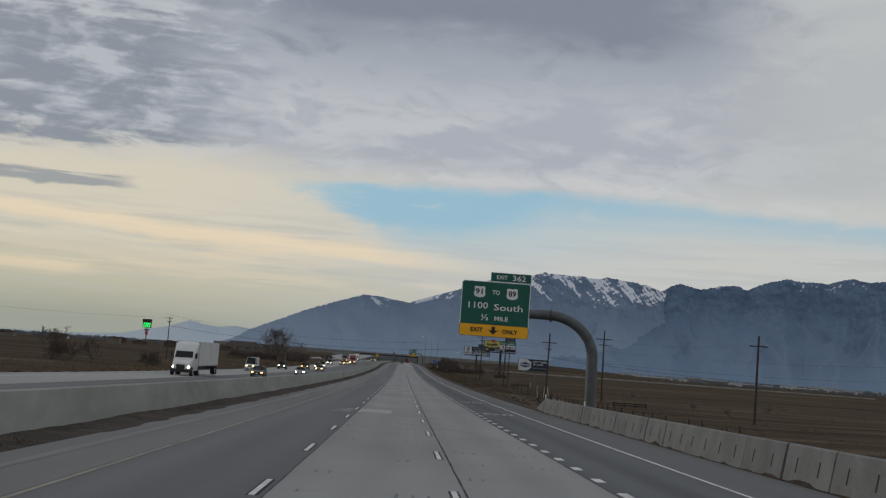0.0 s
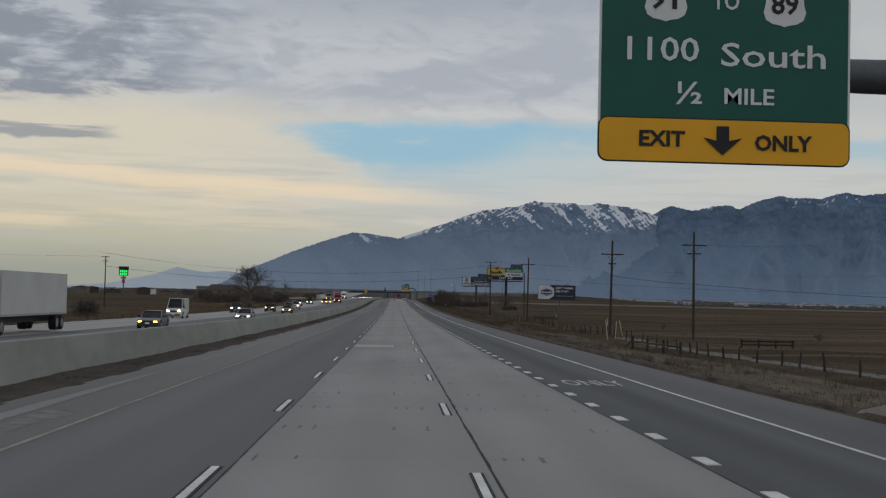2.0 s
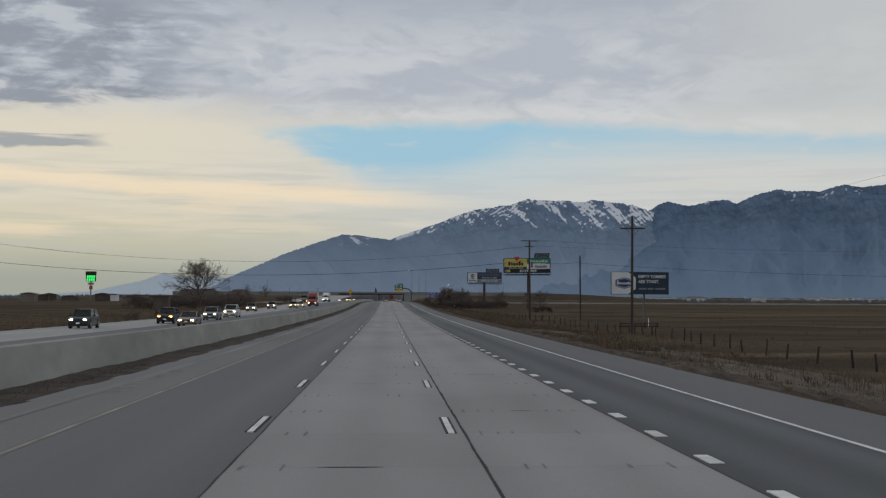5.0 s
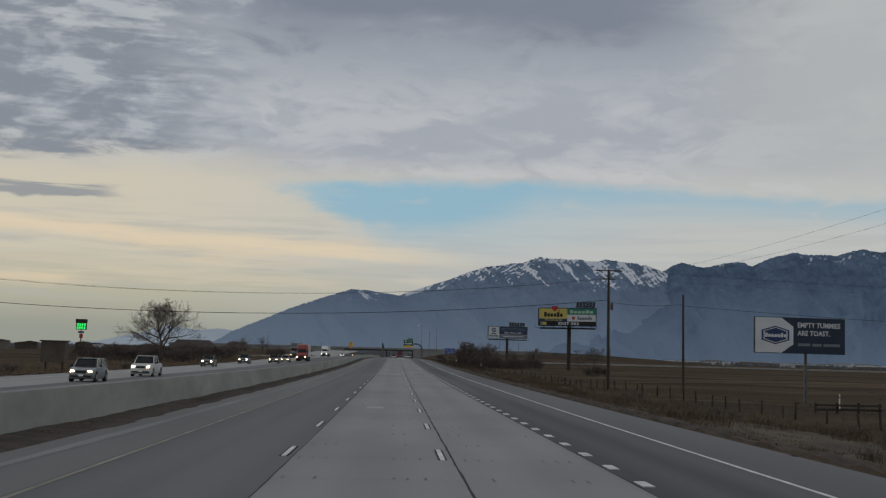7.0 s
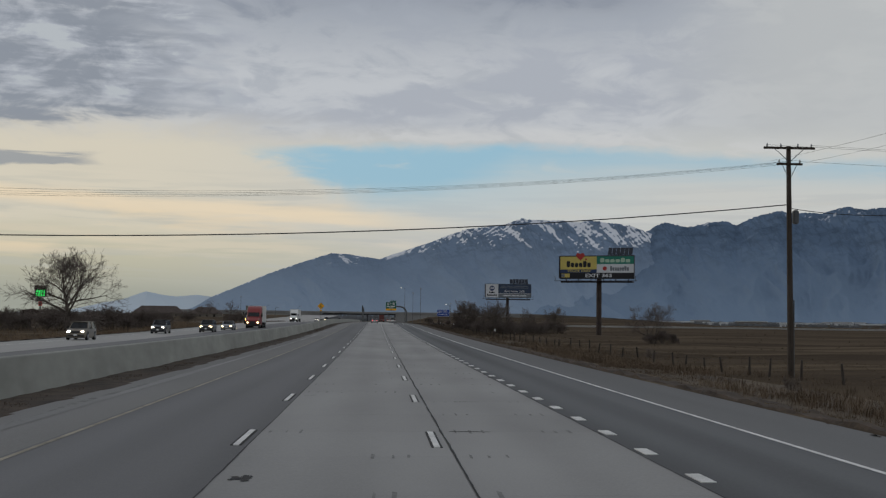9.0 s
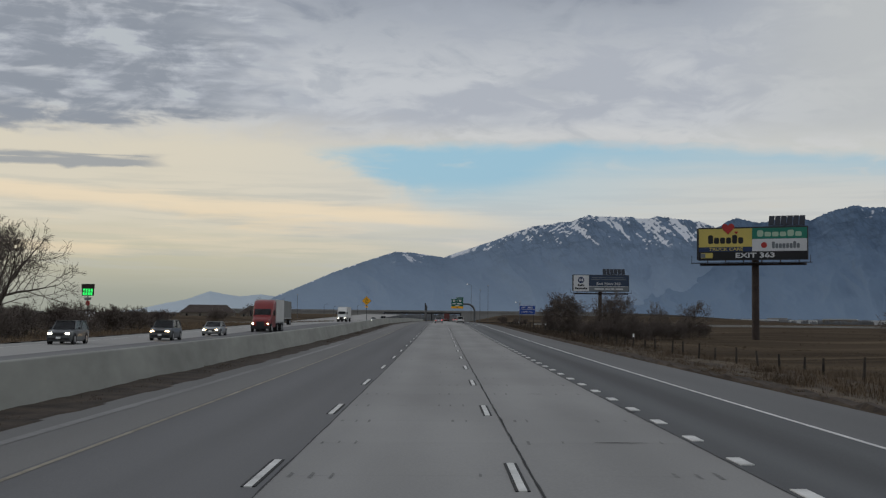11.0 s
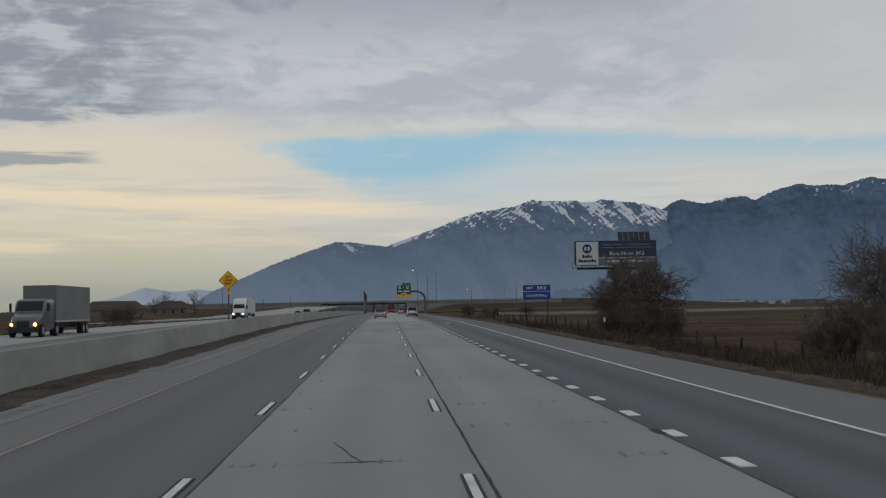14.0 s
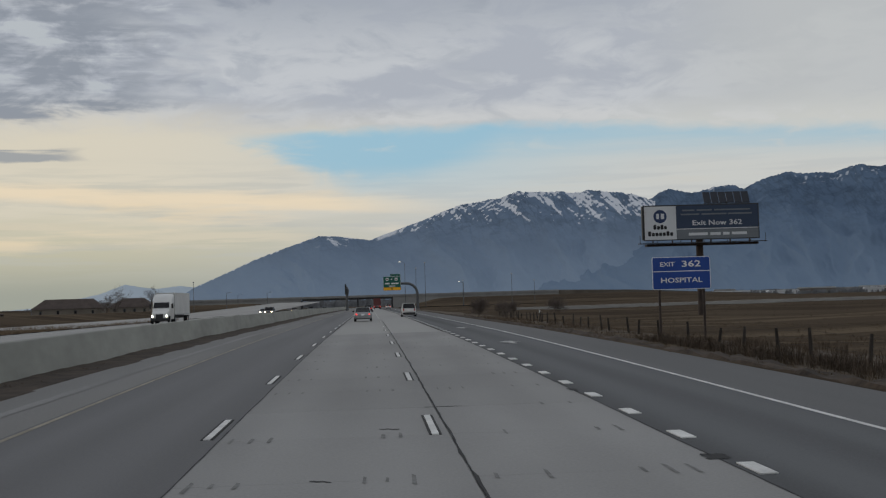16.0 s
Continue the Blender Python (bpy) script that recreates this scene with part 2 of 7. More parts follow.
M = {}
M["asphalt"] = mat("dark_asphalt", (0.128, 0.129, 0.132), 0.85, 0.22, 3, 30, 0.1, stretch=(1.2, 0.03, 1), tracks=(-3.6, 1.8, 0.07))
M["asphalt_shoulder"] = mat("worn_asphalt", (0.175, 0.172, 0.165), 0.9, 0.25, 6, 25, 0.3, stretch=(1, 0.1, 1))
M["asphalt_right"] = mat("grey_asphalt", (0.084, 0.088, 0.092), 0.85, 0.34, 3, 30, 0.1, stretch=(1.3, 0.04, 1), tracks=(7.0, 1.75, 0.13))
M["asphalt_outer"] = mat("grey_shoulder_asphalt", (0.125, 0.127, 0.128), 0.9, 0.25, 4, 25, 0.12, stretch=(1.2, 0.06, 1))
M["dust"] = mat("pale_road_dust", (0.225, 0.222, 0.215), 0.95, 0.25, 3, 6, 0.1, stretch=(1, 0.2, 1))
M["concrete_road"] = mat("road_concrete", (0.255, 0.253, 0.246), 0.85, 0.17, 4, 24, 0.06, tracks=(0.2, 1.8, 0.06), per_object=0.09, stretch=(1, 0.25, 1))
M["concrete_far"] = mat("pale_road_concrete", (0.30, 0.297, 0.285), 0.85, 0.14, 8, 20, 0.2, stretch=(1, 0.1, 1))
M["concrete_patch"] = mat("new_concrete_patch", (0.37, 0.362, 0.335), 0.85, 0.10, 1.5, 30, 0.15)
M["concrete_wall"] = mat("barrier_concrete", (0.270, 0.276, 0.254), 0.9, 0.20, 3.0, 1.6, 0.08, per_object=0.08, stretch=(1, 0.4, 1.2))
M["concrete_pale"] = mat("pale_barrier_concrete", (0.175, 0.177, 0.176), 0.9, 0.22, 1.2, 9, 0.1, per_object=0.2)
M["joint"] = mat("dark_joint_sealer", (0.018, 0.018, 0.019), 0.8, 0.3, 1, 30, 0.1)
M["stain"] = mat("tar_mark", (0.155, 0.154, 0.15), 0.8, 0.3, 0.3, 30, 0.1)
M["white_paint"] = mat("road_paint_white", (0.62, 0.62, 0.60), 0.7, 0.25, 0.8, 30, 0.15)
M["worn_paint"] = mat("worn_road_paint", (0.42, 0.42, 0.41), 0.8, 0.45, 0.25, 14, 0.15)
M["yellow_paint"] = mat("road_paint_yellow", (0.27, 0.243, 0.19), 0.8, 0.35, 1.2, 18, 0.15)
M["dirt"] = mat("brown_roadside_dirt", (0.030, 0.021, 0.015), 1.0, 0.45, 1.2, 7, 0.7, tint=(0.054, 0.039, 0.027))
M["scuff"] = mat("pale_scuffed_asphalt", (0.17, 0.168, 0.16), 0.9, 0.4, 0.5, 14, 0.2)
M["smear"] = mat("smeared_road_paint", (0.24, 0.24, 0.235), 0.9, 0.45, 0.3, 9, 0.15)
M["field"] = field_mat("dry_winter_field")
M["rust_grass"] = mat("rust_brown_grass", (0.100, 0.072, 0.047), 1.0, 0.4, 3, 6, 0.0, tint=(0.155, 0.112, 0.072), per_object=0.3)
M["weed"] = mat("brown_weeds", (0.062, 0.045, 0.031), 1.0, 0.4, 2, 6, 0.0, tint=(0.092, 0.066, 0.044), per_object=0.3)
M["verge_grass"] = mat("trodden_dry_grass", (0.052, 0.037, 0.024), 1.0, 0.4, 2.0, 4, 0.6, tint=(0.088, 0.064, 0.040), stretch=(1, 0.25, 1))
M["track"] = mat("pale_track_dirt", (0.10, 0.092, 0.080), 1.0, 0.35, 1.5, 5, 0.4, tint=(0.14, 0.13, 0.115))
M["straw_plastic"] = mat("pale_guard_plastic", (0.42, 0.38, 0.28), 0.6, 0.2, 0.8, 20, 0.05)
M["straw"] = mat("bleached_straw", (0.082, 0.060, 0.038), 1.0, 0.4, 2.5, 5, 0.0, tint=(0.128, 0.096, 0.060), stretch=(1, 0.4, 1))
M["sign_green"] = mat("sign_green", (0.006, 0.105, 0.075), 0.45, 0.10, 1.2, 60, 0.02)
M["sign_yellow"] = mat("sign_yellow", (0.95, 0.455, 0.012), 0.45, 0.06, 1.2, 60, 0.02)
M["sign_blue"] = mat("sign_blue", (0.012, 0.06, 0.30), 0.45, 0.1, 1.2, 60, 0.02)
M["sign_white"] = mat("sign_white", (0.78, 0.79, 0.78), 0.45, 0.05, 0.6, 60, 0.02)
M["sign_black"] = mat("sign_black", (0.015, 0.015, 0.016), 0.5, 0.2, 0.6, 60, 0.02)
M["alu"] = mat("sign_back_aluminium", (0.42, 0.43, 0.44), 0.5, 0.15, 0.8, 40, 0.05, metal=0.6)
M["steel"] = mat("weathered_grey_steel", (0.105, 0.112, 0.118), 0.55, 0.28, 0.9, 18, 0.12, metal=0.3)
M["rust"] = mat("rusty_brown_steel", (0.046, 0.034, 0.030), 0.75, 0.35, 0.8, 14, 0.2, metal=0.2)
M["black_steel"] = mat("dark_painted_steel", (0.028, 0.029, 0.032), 0.5, 0.25, 0.6, 20, 0.05)
M["wood"] = mat("weathered_pole_wood", (0.055, 0.044, 0.036), 0.95, 0.4, 0.6, 12, 0.5, stretch=(4, 4, 0.3))
M["post_wood"] = mat("grey_fence_wood", (0.042, 0.035, 0.030), 0.95, 0.4, 0.4, 14, 0.5, per_object=0.5)
M["bark"] = mat("grey_brown_bark", (0.085, 0.071, 0.060), 1.0, 0.35, 0.6, 10, 0.4)
M["twig"] = mat("thin_bare_twigs", (0.130, 0.108, 0.095), 1.0, 0.35, 1.2, 8, 0.0)
M["wire"] = mat("black_cable", (0.02, 0.02, 0.022), 0.6, 0.1, 1, 10, 0)
M["glass"] = mat("dark_car_glass", (0.012, 0.014, 0.016), 0.06, 0.1, 1, 10, 0, spec=0.7)
M["tyre"] = mat("tyre_rubber", (0.016, 0.016, 0.017), 0.9, 0.2, 0.3, 40, 0.1)
M["rim"] = mat("alloy_rim", (0.35, 0.35, 0.36), 0.35, 0.15, 0.3, 30, 0.0, metal=0.8)
M["plastic"] = mat("black_plastic", (0.022, 0.022, 0.024), 0.6, 0.2, 0.3, 30, 0.05)
M["chrome"] = mat("chrome_trim", (0.5, 0.5, 0.5), 0.15, 0.05, 0.3, 30, 0, metal=1.0)
M["headlight"] = mat("lit_headlight", (0.9, 0.85, 0.7), 0.3, 0.05, 1, 10, 0, glow=((1.0, 0.70, 0.36), 10.0))
M["headlight_cool"] = mat("lit_white_headlight", (0.9, 0.9, 0.9), 0.3, 0.05, 1, 10, 0, glow=((1.0, 0.93, 0.74), 8.0))
M["headlight_amber"] = mat("lit_amber_lamp", (0.9, 0.5, 0.1), 0.3, 0.05, 1, 10, 0, glow=((1.0, 0.42, 0.10), 8.0))
M["taillight"] = mat("lit_tail_lamp", (0.5, 0.02, 0.02), 0.3, 0.05, 1, 10, 0, glow=((1.0, 0.06, 0.05), 1.6))
M["led_green"] = mat("green_led_digits", (0.02, 0.25, 0.05), 0.4, 0.05, 1, 10, 0, glow=((0.03, 1.0, 0.16), 1.0))
M["lamp_glow"] = mat("lit_street_lamp", (0.9, 0.9, 0.8), 0.4, 0.05, 1, 10, 0, glow=((1.0, 0.92, 0.75), 1.3))


# ---- mesh helpers ----
def mesh_of(bm, name):
    me = bpy.data.meshes.new(name)
    bm.normal_update()
    bm.to_mesh(me)
    bm.free()
    return me


def part(name, bm, material, parent=None, label=""):
    """Links a bmesh as one mesh object, under a thing or a part."""
    me = mesh_of(bm, name)
    me.materials.append(material)
    ob = new(name, me)
    if parent:
        ob.parent = parent
    if label:
        ob["label"] = label
    return ob


def share(name, me, parent, m):
    ob = new(name, me)
    ob.parent = parent
    ob.matrix_basis = m
    return ob


def empty(name, m, label, category, group="", kind=""):
    ob = new(name)
    ob.matrix_basis = m
    return tagged(ob, label, category, group, kind)


def box(bm, x0, x1, y0, y1, z0, z1, bevel=0.0):
    r = bmesh.ops.create_cube(bm, size=1.0, matrix=Matrix.Translation(((x0 + x1) / 2, (y0 + y1) / 2, (z0 + z1) / 2)) @ Matrix.Diagonal((x1 - x0, y1 - y0, z1 - z0, 1)))
    if bevel:
        edges = list({e for v in r["verts"] for e in v.link_edges})
        bmesh.ops.bevel(bm, geom=edges, offset=bevel, segments=2, affect="EDGES", clamp_overlap=True)
    return r["verts"]


def boxes(*dims, bevel=0.0):
    bm = bmesh.new()
    for q in dims:
        box(bm, *q, bevel=bevel)
    return bm


def tube(bm, pts, radii, sides=8, cap=True):
    """A tapered tube along points."""
    rings = []
    pts = [Vector(p) for p in pts]
    for i, p in enumerate(pts):
        d = (pts[min(i + 1, len(pts) - 1)] - pts[max(i - 1, 0)])
        d = d.normalized() if d.length > 1e-9 else Vector((0, 0, 1))
        a = d.orthogonal().normalized() if abs(d.z) > 0.9 else d.cross(Vector((0, 0, 1))).normalized()
        b = d.cross(a)
        r = radii[i] if isinstance(radii, (list, tuple)) else radii
        rings.append([bm.verts.new(p + a * math.cos(2 * math.pi * k / sides) * r + b * math.sin(2 * math.pi * k / sides) * r) for k in range(sides)])
    for r0, r1 in zip(rings, rings[1:]):
        best = 0 if sides > 4 else 0
        for k in range(sides):
            bm.faces.new((r0[k], r0[(k + 1) % sides], r1[(k + 1 + best) % sides], r1[(k + best) % sides]))
    if cap:
        bm.faces.new(rings[0][::-1])
        bm.faces.new(rings[-1])
    return rings


def prism(bm, outline, y0, y1):
    """An outline in x and z, drawn out along y."""
    a = [bm.verts.new((x, y0, z)) for x, z in outline]
    b = [bm.verts.new((x, y1, z)) for x, z in outline]
    n = len(a)
    for i in range(n):
        bm.faces.new((a[i], a[(i + 1) % n], b[(i + 1) % n], b[i]))
    bm.faces.new(a[::-1])
    bm.faces.new(b)
    return a + b


def smooth(ob, angle=40):
    for p in ob.data.polygons:
        p.use_smooth = True
    ob.data.set_sharp_from_angle(angle=radians(angle))
    return ob


def rounded_plate(w, h, r, t, seg=5):
    """A plate in x and z with round corners, its face towards -y."""
    bm = bmesh.new()
    pts = []
    for cx, cz, a0 in ((w / 2 - r, h / 2 - r, 0), (-w / 2 + r, h / 2 - r, 90), (-w / 2 + r, -h / 2 + r, 180), (w / 2 - r, -h / 2 + r, 270)):
        for k in range(seg + 1):
            a = radians(a0 + 90 * k / seg)
            pts.append((cx + r * math.cos(a), cz + r * math.sin(a)))
    prism(bm, pts, 0, t)
    bmesh.ops.recalc_face_normals(bm, faces=bm.faces)
    return bm


def words(text, height, depth=0.006, width=None, bold=0.0):
    """Lettering in x and z, its face towards -y, centred; height of the capitals."""
    cu = bpy.data.curves.new("lettering", "FONT")
    cu.body, cu.align_x, cu.align_y = text, "CENTER", "CENTER"
    cu.size, cu.extrude, cu.offset, cu.resolution_u = height / 0.72, depth, bold * height, 2
    ob = bpy.data.objects.new("lettering", cu)
    me = bpy.data.meshes.new_from_object(ob)
    bpy.data.objects.remove(ob)
    bm = bmesh.new()
    bm.from_mesh(me)
    bpy.data.meshes.remove(me)
    xs = [v.co.x for v in bm.verts]
    if width:
        s = width / (max(xs) - min(xs))
        bmesh.ops.scale(bm, vec=(s, 1, 1), verts=bm.verts)
    bmesh.ops.rotate(bm, cent=(0, 0, 0), matrix=Matrix.Rotation(radians(90), 3, "X"), verts=bm.verts)
    return bm


def moved(bm, x=0, y=0, z=0):
    bmesh.ops.translate(bm, vec=(x, y, z), verts=bm.verts)
    return bm


# ---- the lie of the land ----
KY = (0, 20, 60, 100, 200, 330, 420, 470, 520, 556, 700, 900)
KV = (0.015, 0.014, 0.009, 0.005, 0.0042, 0.0071, 0.008, 0.009, 0.006, 0.001, 0.0, 0.0)


def zr(y):
    """Height of the road along its middle."""
    u = np.minimum(y, 560.0) - 268
    e = np.clip(np.asarray(y, float) - 560, 0, 60)
    return 1.83e-5 * u * u - 0.00284 * u + 0.0078 * (e - e * e / 120) - 0.0019 * np.clip(np.asarray(y, float) - 760, 0, 800)


def gz(x, y):
    """Height of the paved surface, with its cross fall."""
    return zr(y) + np.interp(y, KY, KV) * np.clip(x, -10, 11)


def lz(x, y):
    """Height of the open land beside the road."""
    x, y = np.asarray(x, float), np.asarray(y, float)
    g = gz(np.clip(x, -10, 11), y)
    right = np.interp(x, (11.2, 12.2, 15, 20, 30, 60), (0.0, -0.12, -0.35, -0.75, -0.85, -1.0))
    left = np.interp(-x, (30.6, 32, 36, 44), (0.0, -0.1, -0.5, -0.8))
    flat = np.clip((np.abs(x) - 60) / 200, 0, 1)
    hump = 0.18 * np.sin(x * 0.21 + 0.4 * np.sin(y * 0.05)) * np.sin(y * 0.083 + x * 0.03) * np.clip((np.abs(x + 9) - 24) / 8, 0, 1)
    z = (g + np.where(x > 0, right, left)) * (1 - flat) + flat * -0.2 + hump
    return np.where((x > -30.6) & (x < 11.2), g - 0.12, z)


def sheet(xs, ys, fn):
    """A grid over x and y at heights fn."""
    X, Y = np.meshgrid(xs, ys)
    Z = fn(X, Y)
    nx, ny = len(xs), len(ys)
    verts = np.stack([X.ravel(), Y.ravel(), Z.ravel()], -1).tolist()
    faces = [(j * nx + i, j * nx + i + 1, (j + 1) * nx + i + 1, (j + 1) * nx + i) for j in range(ny - 1) for i in range(nx - 1)]
    me = bpy.data.meshes.new("sheet")
    me.from_pydata(verts, [], faces)
    return me


def surface(name, xs, ys, fn, material, label, category, kind="structure"):
    me = sheet(xs, ys, fn)
    me.materials.append(material)
    ob = new(name, me)
    return tagged(ob, label, category, kind=kind)


far_x = [60 * 1.22 ** k for k in range(1, 22)]
gx = sorted([-31 - v for v in far_x] + list(np.arange(-90, -30.7, 2.5)) + [-30.6, -20, -10, 0, 11.2] + list(np.arange(11.6, 70, 1.4)) + [12 + v for v in far_x])
gy = sorted([-300 - v * 2 for v in far_x[:10]] + list(np.arange(-300, 800, 6.0)) + [800 + 20 * 1.12 ** k for k in range(1, 46) if 20 * 1.12 ** k < 3900])
gx = [v for v in gx if abs(v) < 4400]
gy = [v for v in gy if -3000 < v < 4600]
surface("ground", gx, gy, lz, M["field"], "dry brown winter fields on flat land", "ground")

RY = list(np.arange(-60, 800, 4.0)) + list(np.arange(800, 1500, 25.0))


def strip(name, x0, x1, material, label, dz=0.0, n=3, ys=None, category="road"):
    return surface(name, list(np.linspace(x0, x1, n)), ys or RY, lambda X, Y: gz(X, Y) + dz, material, label, category)


shoulder_l = strip("road_shoulder_inner", -9.9, -5.5, M["asphalt_shoulder"], "worn grey asphalt inner shoulder beside the concrete barrier", category="shoulder")
lane_l = strip("road_lane_passing", -5.5, -1.65, M["asphalt"], "dark smooth asphalt passing lane", category="road")
lane_r = strip("road_lane_exit", 5.22, 8.54, M["asphalt_right"], "dark grey asphalt exit lane with lighter wheel tracks", category="road")
shoulder_r = strip("road_shoulder_outer", 8.54, 10.95, M["asphalt_outer"], "worn grey asphalt outer shoulder", category="shoulder")
road = strip("road_concrete_lanes", -1.65, 5.22, M["concrete_far"], "pale jointed concrete driving lanes with dark joints", dz=-0.03, category="road")
oncoming = strip("road_oncoming", -30.8, -10.3, M["concrete_far"], "pale concrete carriageway of the oncoming traffic", n=5, category="road")
strip("road_oncoming_lane", -22.4, -10.4, M["asphalt"], "dark asphalt inner lane of the oncoming carriageway", dz=0.006, n=4, category="road")

# ---- mountains ----
EYE_Y = 268.0


def ease(v, lo, hi):
    q = min(1.0, max(0.0, (v - lo) / (hi - lo)))
    return q * q * (3 - 2 * q)


def snow_high(a, drop, h, seed):
    """Snow on the long ridge: broad faces and gullies that run aslant down from the summit, thinning downwards."""
    lim = float(np.interp(a, (0.9, 1.6, 2.6, 4.6, 6.2, 7.6, 9.6, 11.0, 12.3, 13.2), (0.05, 0.25, 0.5, 0.85, 1.15, 1.45, 1.55, 1.2, 0.7, 0.1)))
    cover = 1 - drop / lim
    u = a - 0.95 * drop + 0.10 * noise.noise((a * 2.4, drop * 2.4, seed))
    streak = noise.noise((u * 3.1 + 4.0, drop * 1.1, seed + 30))
    rib = noise.noise((u * 8.0, drop * 3.2, seed + 31))
    broad = noise.noise((u * 0.9 + 0.4, drop * 0.6, seed + 35))
    back = noise.noise(((a + 1.1 * drop) * 4.6, drop * 4.0, seed + 36))
    speck = noise.noise((a * 10.0, drop * 13.0, seed + 32))
    left = ease(a, 6.6, 5.6)
    f = streak * 1.7 * (1 - 0.4 * left) + rib * 1.2 + broad * 1.3 * (1 - left) + back * (0.9 + 0.8 * left) + speck * (0.5 + 0.5 * left) + cover * 0.8 - 0.60 - 0.06 * left
    high = ease(f, -0.14, 0.42) * ease(cover, -0.45, 0.1)
    # the lesser peak to the west, and the shoulder after it
    v = a - 1.3 * drop
    low = ease(noise.noise((v * 3.2, drop * 2.0, seed + 33)) + 0.6 * speck + 0.1, 0.10, 0.5) * ease(a, -2.5, -2.1) * ease(a, -0.3, -0.9) * ease(drop, 0.75, 0.45) * ease(drop, 0.04, 0.12) * 0.75
    low += ease(a, 0.25, 0.5) * ease(a, 1.5, 1.2) * ease(drop, 0.26, 0.12) * 0.8
    return max(high, min(1.0, low))


def snow_dust(a, drop, h, seed):
    """A thin dusting below the crest of the near front."""
    speck = noise.noise((a * 7.0, drop * 8.0, seed + 40)) + 0.6 * noise.noise(((a + drop) * 2.4, drop * 2.5, seed + 41))
    a1 = ease(a, 14.2, 14.7) * ease(a, 16.4, 15.9) * ease(drop, 0.42, 0.1)
    a2 = ease(a, 17.8, 18.6) * ease(a, 23.5, 22.5) * ease(drop, 0.75, 0.25) * ease(drop, 0.02, 0.10)
    return ease(speck, 0.12, 0.55) * max(a1, a2) * 0.75


def ridge(name, crest, radius, base_radius, material, label, seed, steps=260, rings=64, amp=0.06, snow=None):
    """A mountain range round the plain: its skyline given as bearing and height in degrees, with spurs and gullies below."""
    az0, az1 = crest[0][0], crest[-1][0]
    verts, white = [], []
    ca, ch = [q[0] for q in crest], [q[1] for q in crest]
    for i in range(steps + 1):
        a = az0 + (az1 - az0) * i / steps
        h = float(np.interp(a, ca, ch))
        crags = (0.035 * noise.noise((a * 2.3, seed, 0)) + 0.05 * noise.noise((a * 5.1, seed, 4)) + 0.045 * noise.noise((a * 11.0, seed, 9)) + 0.03 * noise.noise((a * 24.0, seed, 13))) * (0.3 + 0.7 * ease(a, 1.5, 5.0))
        far = min(radius, 4690 / math.cos(radians(a - 2.0)))
        top = far * math.tan(radians(max(h, 0.02)))
        for j in range(rings + 1):
            s = j / rings
            r = base_radius + (far - base_radius) * s
            wa = a + 1.5 * noise.noise((a * 0.3, s * 1.6, seed + 3)) + (s - 1.0) * 2.2
            spur = 1 - abs(noise.noise((wa * 0.42, s * 0.9, seed + 7))) * 2.4
            gully = 1 - abs(noise.noise((wa * 1.05, s * 5.0, seed + 11))) * 2.3
            rib = 1 - abs(noise.noise((wa * 2.7, s * 14.0, seed + 15))) * 2.2
            grain = noise.noise((wa * 7.0, s * 22.0, seed + 20))
            env = math.sin(math.pi * min(1, s * 1.02)) ** 0.8 if s < 1 else 0
            z = top * (s ** 1.25) * (1 + crags / max(h, 0.3) * s ** 9) + top * env * amp * (1.0 * spur + 0.42 * gully + 0.15 * rib + 0.05 * grain - 1.0)
            verts.append((math.sin(radians(a)) * r, EYE_Y + math.cos(radians(a)) * r, 2.0 + z if j else -6.0))
            drop = h * (1 - s ** 1.25)
            white.append(snow(a, drop, h, seed) if snow and drop < 2.2 else 0.0)
    n = rings + 1
    faces = [(i * n + j, (i + 1) * n + j, (i + 1) * n + j + 1, i * n + j + 1) for i in range(steps) for j in range(rings)]
    me = bpy.data.meshes.new(name)
    me.from_pydata(verts, [], faces)
    me.materials.append(material)
    me.attributes.new("snow_cover", "FLOAT", "POINT").data.foreach_set("value", white)
    me.polygons.foreach_set("use_smooth", [True] * len(me.polygons))
    return tagged(new(name, me), label, "mountain", kind="structure")


